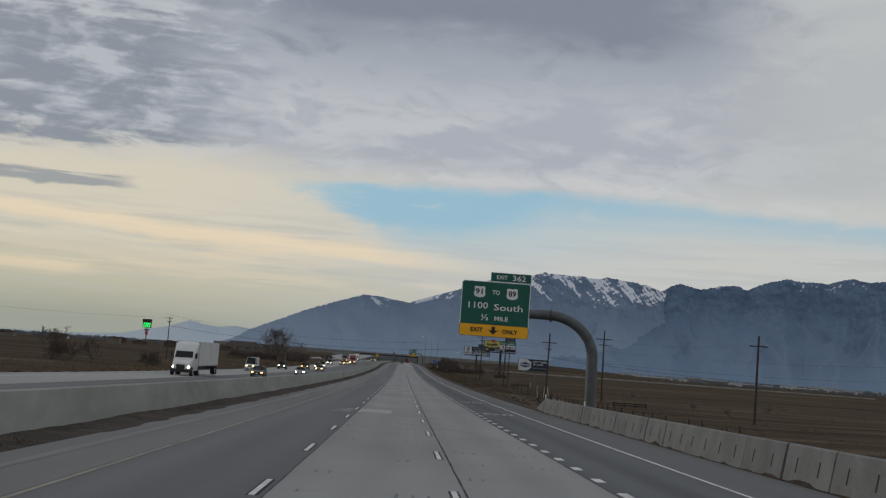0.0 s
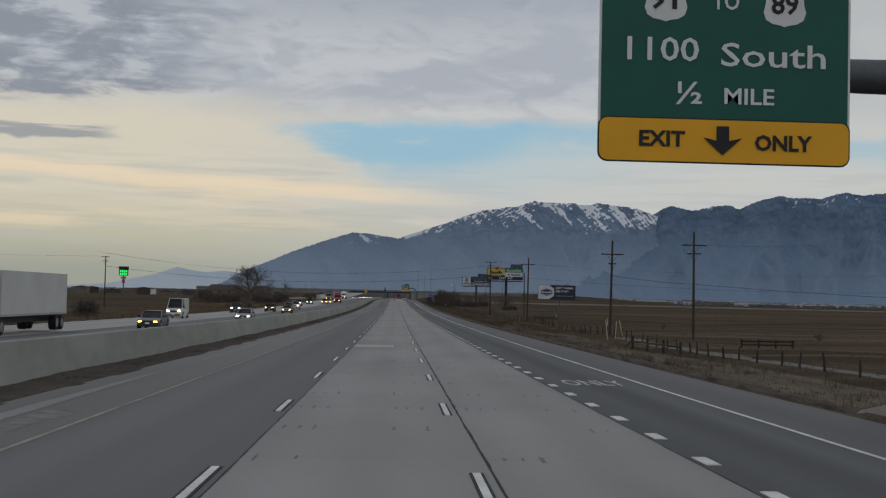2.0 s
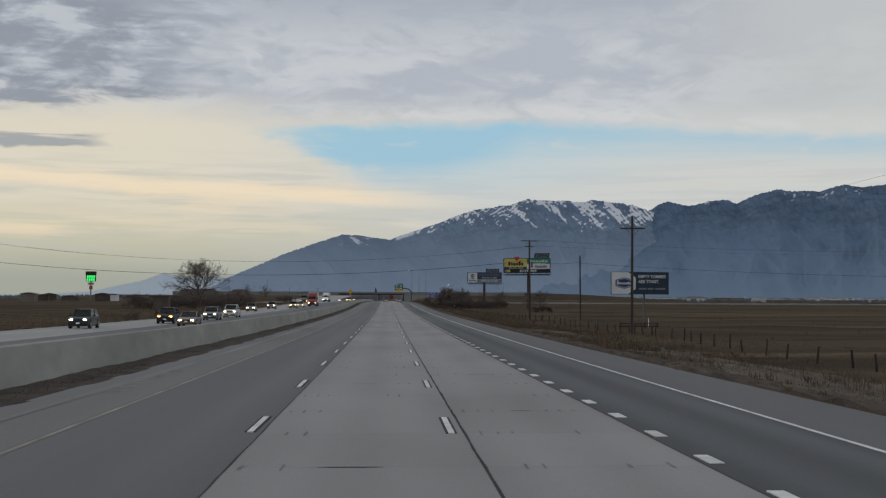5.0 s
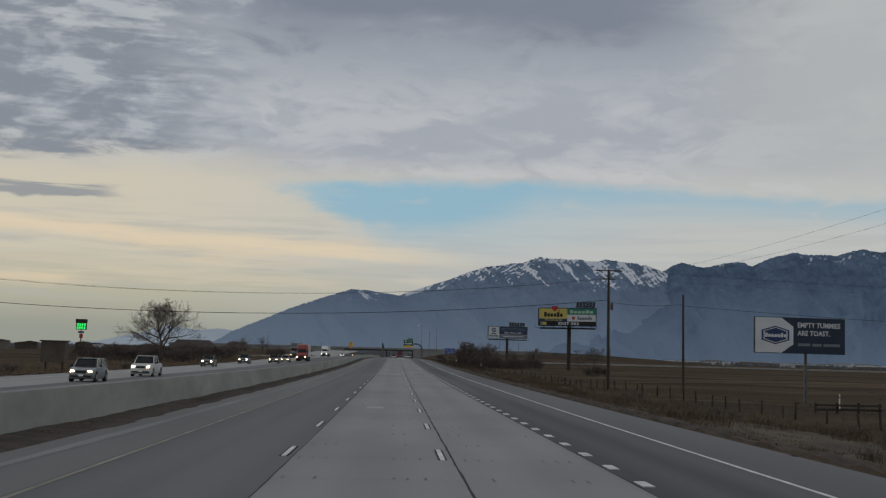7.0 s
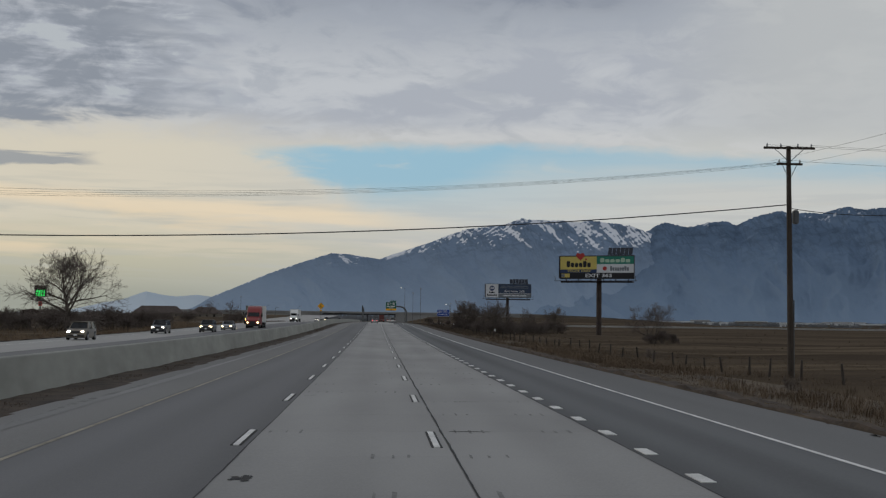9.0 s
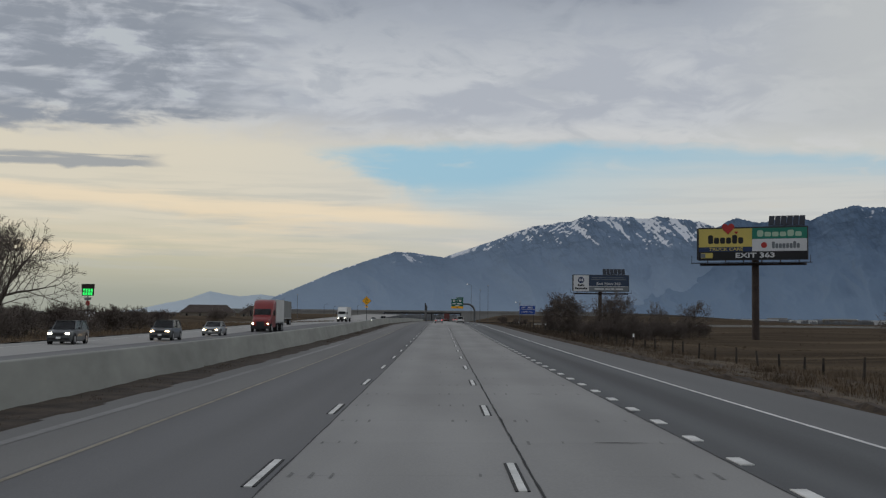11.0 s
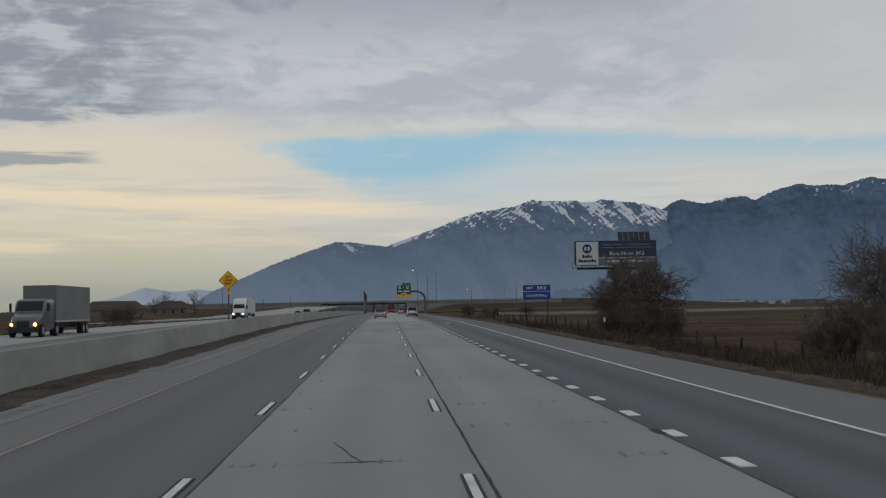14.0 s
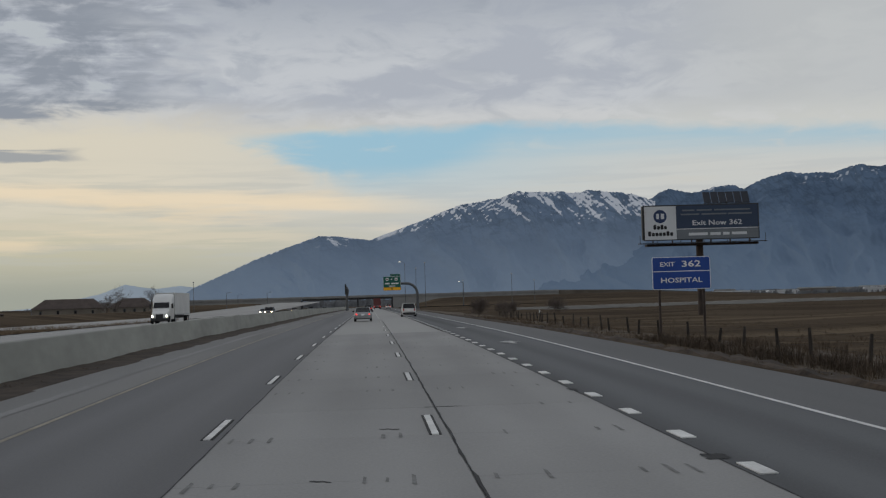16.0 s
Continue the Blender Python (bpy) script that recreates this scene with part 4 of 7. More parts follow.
# ---- billboards ----
def billboard(name, x, y, z, w, h, turn, post_x, base_z, label, post_mat, post_r=0.5, catwalk=True, solar=None):
    """A board whose lower left corner is the origin, facing -y before it is turned."""
    th = empty(name, pose(x, y, z, 0, 0, turn), label, "billboard")
    part("backing", boxes((0, w, 0.02, 0.28, 0, h), bevel=0.02), M["black_steel"], th, "dark board backing and frame")
    for k in range(6):
        bx = w * (k + 0.5) / 6
        part("upright", boxes((bx - 0.06, bx + 0.06, 0.28, 0.5, -0.5 if catwalk else 0.1, h - 0.1)), M["rust"], th)
    bm = bmesh.new()
    tube(bm, [(post_x, 0.75, base_z - z - 0.4), (post_x, 0.75, 0.3), (post_x, 0.75, h * 0.75)], [post_r, post_r * 0.92, post_r * 0.8], 14)
    smooth(part("post", bm, post_mat, th, "round steel post"))
    if catwalk:
        part("catwalk", boxes((-0.8, w + 0.6, -0.95, -0.25, -0.42, -0.34)), M["black_steel"], th, "service catwalk under the board")
        part("beam", boxes((0.3, w - 0.3, -0.3, 0.9, -0.7, -0.44)), M["rust"], th, "steel carrying beam")
        part("side_panel", boxes((-0.16, -0.05, -0.1, 0.4, 0.1, h - 0.1)), M["black_steel"], th)
        for k in range(5):
            bx = w * (k + 0.5) / 5
            part("floodlight_arm", boxes((bx - 0.03, bx + 0.03, -0.9, -0.84, -0.34, -0.1)), M["black_steel"], th)
        for k in range(2):
            part("brace", boxes((-0.7 + k * (w + 1.1), -0.64 + k * (w + 1.1), -0.9, -0.84, -0.4, 0.6)), M["black_steel"], th)
    if solar:
        x0, x1, hh = solar
        rack = part("solar_rack", boxes((x0, x1, 0.3, 0.36, h + 0.05, h + 0.13), ((x0 + x1) / 2 - 0.04, (x0 + x1) / 2 + 0.04, 0.3, 0.38, h - 0.4, h + 0.4)), M["black_steel"], th, "rack of the solar panels")
        n = 6
        pw = (x1 - x0) / n
        for k in range(n):
            bm = boxes((-pw * 0.46, pw * 0.46, -0.02, 0.02, 0, hh))
            bmesh.ops.rotate(bm, cent=(0, 0, 0), matrix=Matrix.Rotation(radians(-28), 3, "X"), verts=bm.verts)
            part("solar_panel", moved(bm, x0 + pw * (k + 0.5), 0.2, h + 0.15), M["solar"], rack)
    return th


def face(th, name, x0, x1, z0, z1, material, y=0.0, label=""):
    return part(name, boxes((x0, x1, y - 0.012, y + 0.012, z0, z1)), material, th, label)


def bars(th, spec, material, y=-0.03):
    for x0, x1, z0, z1 in spec:
        part("writing_bar", boxes((x0, x1, y, y + 0.012, z0, z1)), material, th)


def disc(th, name, x, z, r, material, y, sx=1.0, n=28, label=""):
    bm = bmesh.new()
    prism(bm, [(x + sx * r * math.cos(2 * math.pi * k / n), z + r * math.sin(2 * math.pi * k / n)) for k in range(n)], y, y + 0.012)
    bmesh.ops.recalc_face_normals(bm, faces=bm.faces)
    return part(name, bm, material, th, label)


def blob_row(th, x0, x1, z0, z1, n, material, y):
    """A brand name as a row of plain rounded shapes."""
    w = (x1 - x0) / n
    for k in range(n):
        hgt = (z1 - z0) * (1.0 if k in (0, n - 2) else 0.72)
        part("logo_shape", moved(rounded_plate(w * 0.84, hgt, min(w, hgt) * 0.3, 0.012), x0 + w * (k + 0.5), y, z0 + hgt / 2), material, th)


def heart(th, x, z, s, material, y):
    bm = bmesh.new()
    pts = []
    for k in range(36):
        a = 2 * math.pi * k / 36
        pts.append((x + s * 0.5 * math.sin(a) ** 3, z + s * (0.40 * math.cos(a) - 0.155 * math.cos(2 * a) - 0.06 * math.cos(3 * a) - 0.03 * math.cos(4 * a))))
    prism(bm, pts, y, y + 0.10)
    bmesh.ops.recalc_face_normals(bm, faces=bm.faces)
    part("logo_shape", bm, material, th, "red heart cut-out")


M["solar"] = mat("dark_solar_panel", (0.012, 0.016, 0.026), 0.25, 0.2, 0.4, 20, 0.0)
M["ad_yellow"] = mat("printed_yellow", (0.60, 0.49, 0.13), 0.6, 0.08, 2.0, 20, 0.02)
M["ad_navy"] = mat("printed_navy", (0.022, 0.042, 0.115), 0.6, 0.1, 2.0, 20, 0.02)
M["ad_black"] = mat("printed_black", (0.012, 0.013, 0.016), 0.6, 0.2, 2.0, 20, 0.02)
M["ad_teal"] = mat("printed_green", (0.02, 0.20, 0.14), 0.6, 0.1, 2.0, 20, 0.02)
M["ad_white"] = mat("printed_white", (0.62, 0.64, 0.66), 0.6, 0.06, 2.0, 20, 0.02)
M["ad_grey"] = mat("printed_grey", (0.16, 0.18, 0.20), 0.6, 0.1, 2.0, 20, 0.02)
M["ad_blue"] = mat("printed_slate_blue", (0.030, 0.050, 0.095), 0.6, 0.1, 2.0, 20, 0.02)
M["ad_dark"] = mat("printed_dark_blue", (0.016, 0.030, 0.055), 0.6, 0.12, 2.0, 20, 0.02)
M["ad_red"] = mat("printed_red", (0.42, 0.035, 0.03), 0.5, 0.1, 1.0, 20, 0.02)
M["ad_pale_green"] = mat("printed_pale_green", (0.40, 0.55, 0.42), 0.6, 0.08, 2.0, 20, 0.02)

# truck stop board
lv = billboard("billboard", 35.9, 536.2, 10.42, 14.63, 4.5, -25.0, 7.6, -0.9, "tall roadside billboard in yellow, green and black on a rusty post", M["rust"], 0.52, solar=(9.4, 14.2, 1.5))
face(lv, "panel", 0.1, 7.3, 1.82, 4.3, M["ad_yellow"], label="yellow printed panel")
face(lv, "panel", 0.1, 7.3, 1.18, 1.80, M["ad_navy"], label="navy printed strip")
face(lv, "panel", 7.32, 14.5, 2.86, 4.3, M["ad_teal"], label="green printed panel")
face(lv, "panel", 7.32, 14.5, 1.18, 2.84, M["ad_white"], label="white printed panel")
face(lv, "panel", 0.1, 14.5, 0.1, 1.16, M["ad_black"], label="black printed strip")
blob_row(lv, 1.3, 6.2, 2.25, 3.45, 6, M["ad_black"], -0.03)
heart(lv, 4.1, 4.35, 1.7, M["ad_red"], -0.12)
heart(lv, 5.2, 3.75, 0.45, M["ad_red"], -0.06)
sign_text(lv, "TRUCK CARE", 3.8, 1.49, 0.42, 4.6, M["ad_yellow"])
blob_row(lv, 7.9, 13.9, 3.15, 4.0, 6, M["ad_pale_green"], -0.03)
blob_row(lv, 9.9, 13.6, 1.55, 2.45, 8, M["ad_grey"], -0.03)
disc(lv, "logo_shape", 8.9, 2.0, 0.4, M["ad_red"], -0.03)
sign_text(lv, "EXIT 363", 7.7, 0.62, 0.66, 5.2, M["ad_white"], bold=0.04)
face(lv, "logo_plate", 0.35, 2.0, 0.3, 1.02, M["ad_yellow"], -0.02)
face(lv, "logo_plate", 0.35, 1.0, 0.36, 0.95, M["ad_grey"], -0.035)

# hotel board
bw = billboard("billboard", 34.6, 684.0, 9.42, 14.5, 4.35, 0.0, 7.1, -1.3, "roadside billboard in slate blue and white on a rusty post", M["rust"], 0.48, solar=(7.7, 13.5, 1.6))
face(bw, "panel", 0.15, 4.1, 0.1, 4.2, M["ad_white"], label="white printed panel")
face(bw, "panel", 4.12, 14.35, 1.42, 4.2, M["ad_blue"], label="slate blue printed panel")
face(bw, "panel", 4.12, 14.35, 1.30, 1.40, M["ad_white"], label="thin white line")
face(bw, "panel", 4.12, 14.35, 0.1, 1.28, M["ad_grey"], label="grey printed strip")
disc(bw, "logo_shape", 2.1, 2.95, 0.82, M["ad_navy"], -0.03, label="round navy emblem")
bars(bw, [(1.62, 1.98, 2.65, 3.3), (2.2, 2.6, 2.65, 3.3)], M["ad_white"], -0.045)
blob_row(bw, 1.2, 2.95, 1.35, 1.95, 4, M["ad_black"], -0.03)
blob_row(bw, 0.5, 3.7, 0.55, 1.15, 7, M["ad_black"], -0.03)
sign_text(bw, "Exit Now 362", 9.2, 2.05, 0.62, 6.2, M["ad_white"])
bars(bw, [(4.9, 6.4, 3.55, 3.72), (6.7, 8.6, 3.55, 3.72), (8.9, 13.4, 3.55, 3.72), (4.7, 7.0, 3.05, 3.22), (7.3, 10.4, 3.05, 3.22), (10.6, 13.6, 3.05, 3.22)], M["ad_grey"])
bars(bw, [(5.6, 8.0, 0.52, 0.86), (8.3, 9.6, 0.52, 0.86), (9.9, 10.7, 0.52, 0.86), (11.0, 12.9, 0.52, 0.86)], M["ad_white"])

# small hotel board in the field
hb = billboard("billboard", 33.4, 345.4, 3.45, 8.85, 3.3, 7.0, 5.3, -0.9, "dark blue and white field billboard on one pale post", M["steel"], 0.16, catwalk=False)
face(hb, "panel", 0.03, 8.82, 0.03, 3.27, M["ad_dark"], label="dark blue printed panel")
bm = bmesh.new()
prism(bm, [(0.05, 0.05), (2.6, 0.05), (3.75, 0.85), (3.75, 2.45), (2.6, 3.25), (0.05, 3.25)], -0.028, -0.015)
bmesh.ops.recalc_face_normals(bm, faces=bm.faces)
part("panel", bm, M["ad_white"], hb, "white arrow-shaped panel")
for s, m in ((1.0, "ad_navy"), (0.86, "ad_white"), (0.78, "ad_navy")):
    bm = bmesh.new()
    yy = -0.04 - 0.012 * (1 - s) * 10
    prism(bm, [(2.0 + px * s, 1.65 + pz * s) for px, pz in ((-1.35, -0.45), (0, -0.85), (1.35, -0.45), (1.35, 0.45), (0, 0.85), (-1.35, 0.45))], yy, yy + 0.012)
    bmesh.ops.recalc_face_normals(bm, faces=bm.faces)
    part("logo_shape", bm, M[m], hb)
blob_row(hb, 0.95, 3.05, 1.45, 1.85, 7, M["ad_white"], -0.09)
sign_text(hb, "EMPTY TUMMIES", 6.25, 2.60, 0.46, 4.2, M["ad_white"], bold=0.03)
sign_text(hb, "ARE TOAST.", 5.75, 1.86, 0.46, 3.2, M["ad_white"], bold=0.03)
bars(hb, [(4.2, 5.4, 0.7, 0.95), (5.6, 6.5, 0.7, 0.95), (6.7, 8.3, 0.7, 0.95)], M["ad_grey"])


# ---- poles and wires ----
def utility_pole(x, y, z0, top, arms, label, lean=(0, 0), r=0.16):
    th = empty("utility_pole", pose(x, y, z0), label, "utility pole", "poles along the road")
    h = top - z0
    bm = bmesh.new()
    tube(bm, [(0, 0, -0.4), (lean[0] * 0.4, lean[1] * 0.4, h * 0.4), (lean[0], lean[1], h)], [r, r * 0.88, r * 0.68], 9)
    smooth(part("shaft", bm, M["wood"], th, "weathered brown wooden shaft"))
    for dz, w, ax in arms:
        f = (h - dz) / h
        cx, cy = lean[0] * f, lean[1] * f
        arm = part("crossarm", boxes((cx - w / 2, cx + w / 2, cy - 0.2, cy - 0.08, h - dz - 0.06, h - dz + 0.07), bevel=0.01), M["wood"], th)
        for sx in (-1, 1):
            bm = bmesh.new()
            tube(bm, [(cx + sx * 0.08, cy - 0.14, h - dz - 0.75), (cx + sx * w * 0.28, cy - 0.14, h - dz - 0.05)], 0.02, 5)
            part("brace", bm, M["steel"], arm)
        for ix in ax:
            bm = bmesh.new()
            tube(bm, [(cx + ix, cy - 0.14, h - dz + 0.06), (cx + ix, cy - 0.14, h - dz + 0.14), (cx + ix, cy - 0.14, h - dz + 0.26)], [0.03, 0.06, 0.035], 7)
            part("insulator", bm, M["alu"], arm)
    return th


utility_pole(24.8, 202.5, -0.85, 10.3, [(1.55, 2.5, (-1.1, 1.1)), (2.6, 0.9, ())], "wooden utility pole with one crossarm in the grass", (0.12, 0))
utility_pole(34.0, 201.5, -0.6, 11.4, [(1.45, 2.8, (-1.25, 1.25)), (2.4, 1.6, (-0.6,))], "tall wooden utility pole with two crossarms", (-0.08, 0))
utility_pole(40.4, 134.5, -0.8, 9.8, [(1.2, 2.1, (-0.9, 0.9))], "wooden utility pole with a crossarm in the field", (0.05, 0))
utility_pole(24.6, 286.6, -0.75, 10.9, [(1.2, 2.4, (-1.05, 1.05))], "wooden utility pole with a pale insulator on each arm", (0.06, 0))
dpole = utility_pole(24.4, 370.7, -0.9, 12.5, [(0.12, 3.0, (-1.3, -0.5, 0.5, 1.3)), (1.05, 1.5, (-0.6, 0.6))], "tall wooden utility pole with a broad top crossarm", (-0.1, 0), 0.19)
utility_pole(33.0, 371.3, -0.9, 10.0, [], "bare wooden pole without a crossarm", (-0.1, 0))
utility_pole(-69.5, 364.0, -0.95, 11.5, [(0.3, 1.8, (-0.8, 0.8)), (1.3, 1.4, ())], "wooden utility pole across the oncoming lanes", (0.05, 0))
bm = boxes((0.15, 0.45, -0.2, 0.2, 8.9, 9.7), bevel=0.06)
part("transformer", bm, M["steel"], dpole, "small grey transformer can")
bm = bmesh.new()
tube(bm, [(0.17, 0, 0), (0.19, 0, 4.5)], 0.035, 6)
part("conduit", bm, M["steel"], dpole)


def cable(a, b, sag, r, label):
    bm = bmesh.new()
    pts = []
    for k in range(29):
        s = k / 28
        p = Vector(a).lerp(Vector(b), s)
        p.z -= 4 * sag * s * (1 - s)
        pts.append(p)
    tube(bm, pts, r, 4, cap=False)
    return tagged(part("power_cable", bm, M["wire"]), label, "cable", "power cables")


thick = "thick black cable strung across the road"
thin = "thin power line between wooden poles"
cable((24.2, 370.6, 9.1), (-69.4, 363.7, 8.98), 2.66, 0.03, thick)
for ox, dy, oz in ((-1.3, 0.0, 0.0), (-0.4, -4.0, 0.25), (0.5, -8.0, 0.45), (1.3, -12.0, 0.6)):
    cable((24.3 + ox * 0.4, 370.5, 11.39 + oz * 0.5), (-69.5 + ox * 0.6, 366.0 + dy, 12.2), 3.15 + oz * 0.6, 0.006, thin)
for ox, oz in ((-1.3, 12.55), (1.3, 12.55), (0.6, 11.6)):
    cable((24.3 + ox, 370.5, oz), (150.0, 352.0, 12.5), 2.0, 0.007, thin)
cable((24.4, 370.7, 8.9), (33.0, 371.2, 8.9), 0.3, 0.02, thin)
cable((33.0, 371.2, 8.7), (160.0, 360.0, 8.5), 2.0, 0.02, thin)
for ox in (-1.1, 1.1):
    cable((24.9 + ox, 202.4, 8.95), (24.6 + ox, 286.5, 9.9), 0.8, 0.006, thin)
    cable((24.6 + ox, 286.5, 9.9), (24.3 + ox, 370.5, 11.6), 0.8, 0.006, thin)
    cable((34.0 + ox, 201.4, 10.1), (40.4 + ox, 134.4, 8.8), 0.8, 0.006, thin)
    cable((-69.5 + ox * 0.7, 364, 11.4), (-110.0 + ox, 140.0, 11.0), 2.0, 0.007, thin)
cable((24.8, 202.5, 6.4), (34.0, 201.5, 5.6), 0.15, 0.02, thin)
cable((34.0, 201.5, 5.6), (120.0, 196.0, 5.8), 1.4, 0.02, thin)

# ---- paving details ----
SLAB = 4.572
for x0, x1 in ((-1.65, 2.0), (2.03, 5.22)):
    w = x1 - x0
    bm = boxes((-w / 2 + 0.004, w / 2 - 0.004, -SLAB / 2 + 0.001, SLAB / 2 - 0.001, -0.12, 0.0), bevel=0.002)
    slab_me = mesh_of(bm, "concrete_slab")
    slab_me.materials.append(M["concrete_road"])
    for k in range(-3, 134):
        share("concrete_slab", slab_me, road, lie((x0 + x1) / 2, k * SLAB, 0.0))
bm = bmesh.new()
prev = None
for k in range(1240):
    y = -20 + k * 0.55
    c = 2.02 + 0.035 * noise.noise((y * 0.35, 1, 0)) + 0.02 * noise.noise((y * 1.7, 5, 0))
    w = 0.017 + 0.020 * noise.noise((y * 0.8, 9, 0)) + 0.014 * noise.noise((y * 3.1, 2, 0))
    w = max(w, 0.008)
    cur = [bm.verts.new((c + s * w, y, float(gz(c, y)) + 0.005)) for s in (-1, 1)]
    if prev:
        bm.faces.new((prev[0], prev[1], cur[1], cur[0]))
    prev = cur
part("lengthwise_crack", bm, M["joint"], road, "dark tarred crack between the lanes")
bm = bmesh.new()
for x, amp in ((-1.65, 0.02), (5.22, 0.02)):
    prev = None
    for k in range(900):
        y = -20 + k * 0.75
        c = x + amp * noise.noise((y * 0.25, x, 0)) + amp * 0.6 * noise.noise((y * 1.4, x, 3))
        w = 0.014 + 0.012 * noise.noise((y * 0.9, 9, x))
        cur = [bm.verts.new((c + s * w, y, float(gz(c, y)) + 0.004)) for s in (-1, 1)]
        if prev:
            bm.faces.new((prev[0], prev[1], cur[1], cur[0]))
        prev = cur
tagged(part("lane_joint", bm, M["joint"], road, "dark joint between concrete and asphalt"), kind="stuff")
# dark dowel marks in threes along the slab joints, and scuffs
rng = random.Random(4)
bm = bmesh.new()
for k in range(-2, 132):
    y = k * SLAB + SLAB / 2
    for base in (-1.15, 0.95, 2.6, 4.4):
        if rng.random() < 0.25:
            continue
        for j in range(3):
            if rng.random() < 0.22:
                continue
            x = base + (j - 1) * 0.3 + rng.uniform(-0.03, 0.03)
            ln, wd = rng.uniform(0.16, 0.46), rng.uniform(0.024, 0.048)
            yy = y + rng.uniform(-0.05, 0.05)
            z = float(gz(x, yy)) + 0.005
            pts = [bm.verts.new((x + sx * wd * (0.7 + 0.3 * rng.random()), yy + sy * ln, z)) for sx, sy in ((-1, -0.8), (0.6, -1), (1, 0.7), (-0.5, 1))]
            bm.faces.new(pts)
tagged(part("dowel_marks", bm, M["stain"], road, "dark dowel patches at the slab joints"), kind="stuff")
bm = bmesh.new()
for k in range(26):
    y = rng.uniform(0, 600)
    x = rng.choice((-0.4, 0.3, 2.3, 3.6)) + rng.uniform(-0.4, 0.4)
    y = round(y / SLAB) * SLAB + SLAB / 2
    wd = rng.uniform(0.2, 0.55)
    z = float(gz(x, y)) + 0.0055
    bm.faces.new([bm.verts.new((x + sx * wd, y + sy * 0.03 + rng.uniform(-0.02, 0.02), z)) for sx, sy in ((-1, -1), (0.2, -1.4), (1, -0.6), (0.9, 0.8), (-0.1, 1.2), (-1, 0.5))])
tagged(part("joint_scuffs", bm, M["joint"], road, "dark scuffs on the slab joints"), kind="stuff")


def patch(x0, x1, y0, y1, material, label, parent=road, seed=1, ragged=0.0, dz=0.005):
    r = random.Random(seed)
    bm = bmesh.new()
    pts = []
    n = 10
    for k in range(n):
        pts.append((x0 + (x1 - x0) * k / n, y0 + r.uniform(-1, 1) * ragged))
    for k in range(n):
        pts.append((x1 + r.uniform(-1, 1) * ragged * 0.3, y0 + (y1 - y0) * k / n))
    for k in range(n):
        pts.append((x1 - (x1 - x0) * k / n, y1 + r.uniform(-1, 1) * ragged))
    for k in range(n):
        pts.append((x0 + r.uniform(-1, 1) * ragged * 0.3, y1 - (y1 - y0) * k / n))
    bm.faces.new([bm.verts.new((x, y, float(gz(x, y)) + dz)) for x, y in pts])
    bmesh.ops.triangulate(bm, faces=bm.faces)
    return part("paving_patch", bm, material, parent, label)


patch(-1.62, 0.18, 64.5, 69.8, M["concrete_patch"], "paler repaired concrete patch")
patch(-1.62, 0.6, 133.7, 137.5, M["concrete_patch"], "paler repaired concrete patch", seed=3)
patch(-0.6, 0.16, 290.5, 292.4, M["concrete_patch"], "paler repaired concrete patch", seed=5)
for i, (px0, px1, py0, py1) in enumerate(((-3.1, -2.0, 63.9, 64.5), (-2.6, -1.95, 64.9, 66.4), (-2.9, -2.2, 66.9, 67.5), (-2.4, -1.95, 67.6, 69.0))):
    patch(px0, px1, py0, py1, M["smear"], "smeared white paint", lane_l, 7 + i, 0.16)
patch(-6.6, -6.0, 83, 92, M["scuff"], "pale scraped streak", shoulder_l, 9, 0.4)
patch(-6.9, -6.5, 200, 212, M["scuff"], "pale scraped streak", shoulder_l, 10, 0.4)
patch(-7.45, -7.2, 318, 352, M["scuff"], "pale scraped streak", shoulder_l, 11, 0.4)
patch(-7.55, -7.25, 478, 540, M["scuff"], "pale scraped streak", shoulder_l, 12, 0.4)
patch(-1.24, -1.12, 319.2, 319.8, M["joint"], "dark chipped hole", road, 12, 0.1)


for i, (cx, cy, cw, cl) in enumerate(((5.30, 527.2, 0.16, 0.55), (5.28, 489.6, 0.13, 0.7), (5.26, 121.0, 0.30, 0.35), (5.30, 551.8, 0.22, 0.4), (5.27, 563.0, 0.12, 0.5), (5.28, 436.0, 0.10, 0.6), (5.27, 350.5, 0.12, 0.5), (5.29, 243.0, 0.11, 0.6), (5.28, 398.0, 0.10, 0.4), (5.27, 505.0, 0.12, 0.45), (0.55, 117.8, 0.13, 0.22), (-1.30, 319.5, 0.12, 0.3))):
    patch(cx - cw, cx + cw * 0.4, cy - cl / 2, cy + cl / 2, M["joint"], "dark broken concrete edge", road, 40 + i, 0.10, 0.0065)


def road_words(text, x, y, width, length):
    bm = words(text, 1.0, 0.0, width, 0.02)
    bmesh.ops.triangulate(bm, faces=bm.faces)
    zs = [v.co.z for v in bm.verts]
    lo, hi = min(zs), max(zs)
    for v in bm.verts:
        px, py = x + v.co.x, y + (v.co.z - (lo + hi) / 2) / (hi - lo) * length
        v.co = (px, py, float(gz(px, py)) + 0.009)
    letters(lane_r, bm, M["worn_paint"])


road_words("EXIT", 6.9, 74.9, 2.0, 2.5)
road_words("ONLY", 6.85, 104.3, 1.9, 2.6)
for y in (589.5, 618.0):
    bm = bmesh.new()
    pts = [(6.85, -1.6), (7.05, -1.6), (7.05, 0.4), (7.45, 0.4), (6.95, 1.7), (6.45, 0.4), (6.85, 0.4)]
    bm.faces.new([bm.verts.new((px, y + py, float(gz(px, y + py)) + 0.009)) for px, py in pts])
    bmesh.ops.triangulate(bm, faces=bm.faces)
    part("painted_arrow", bm, M["worn_paint"], lane_r, "worn white painted arrow")

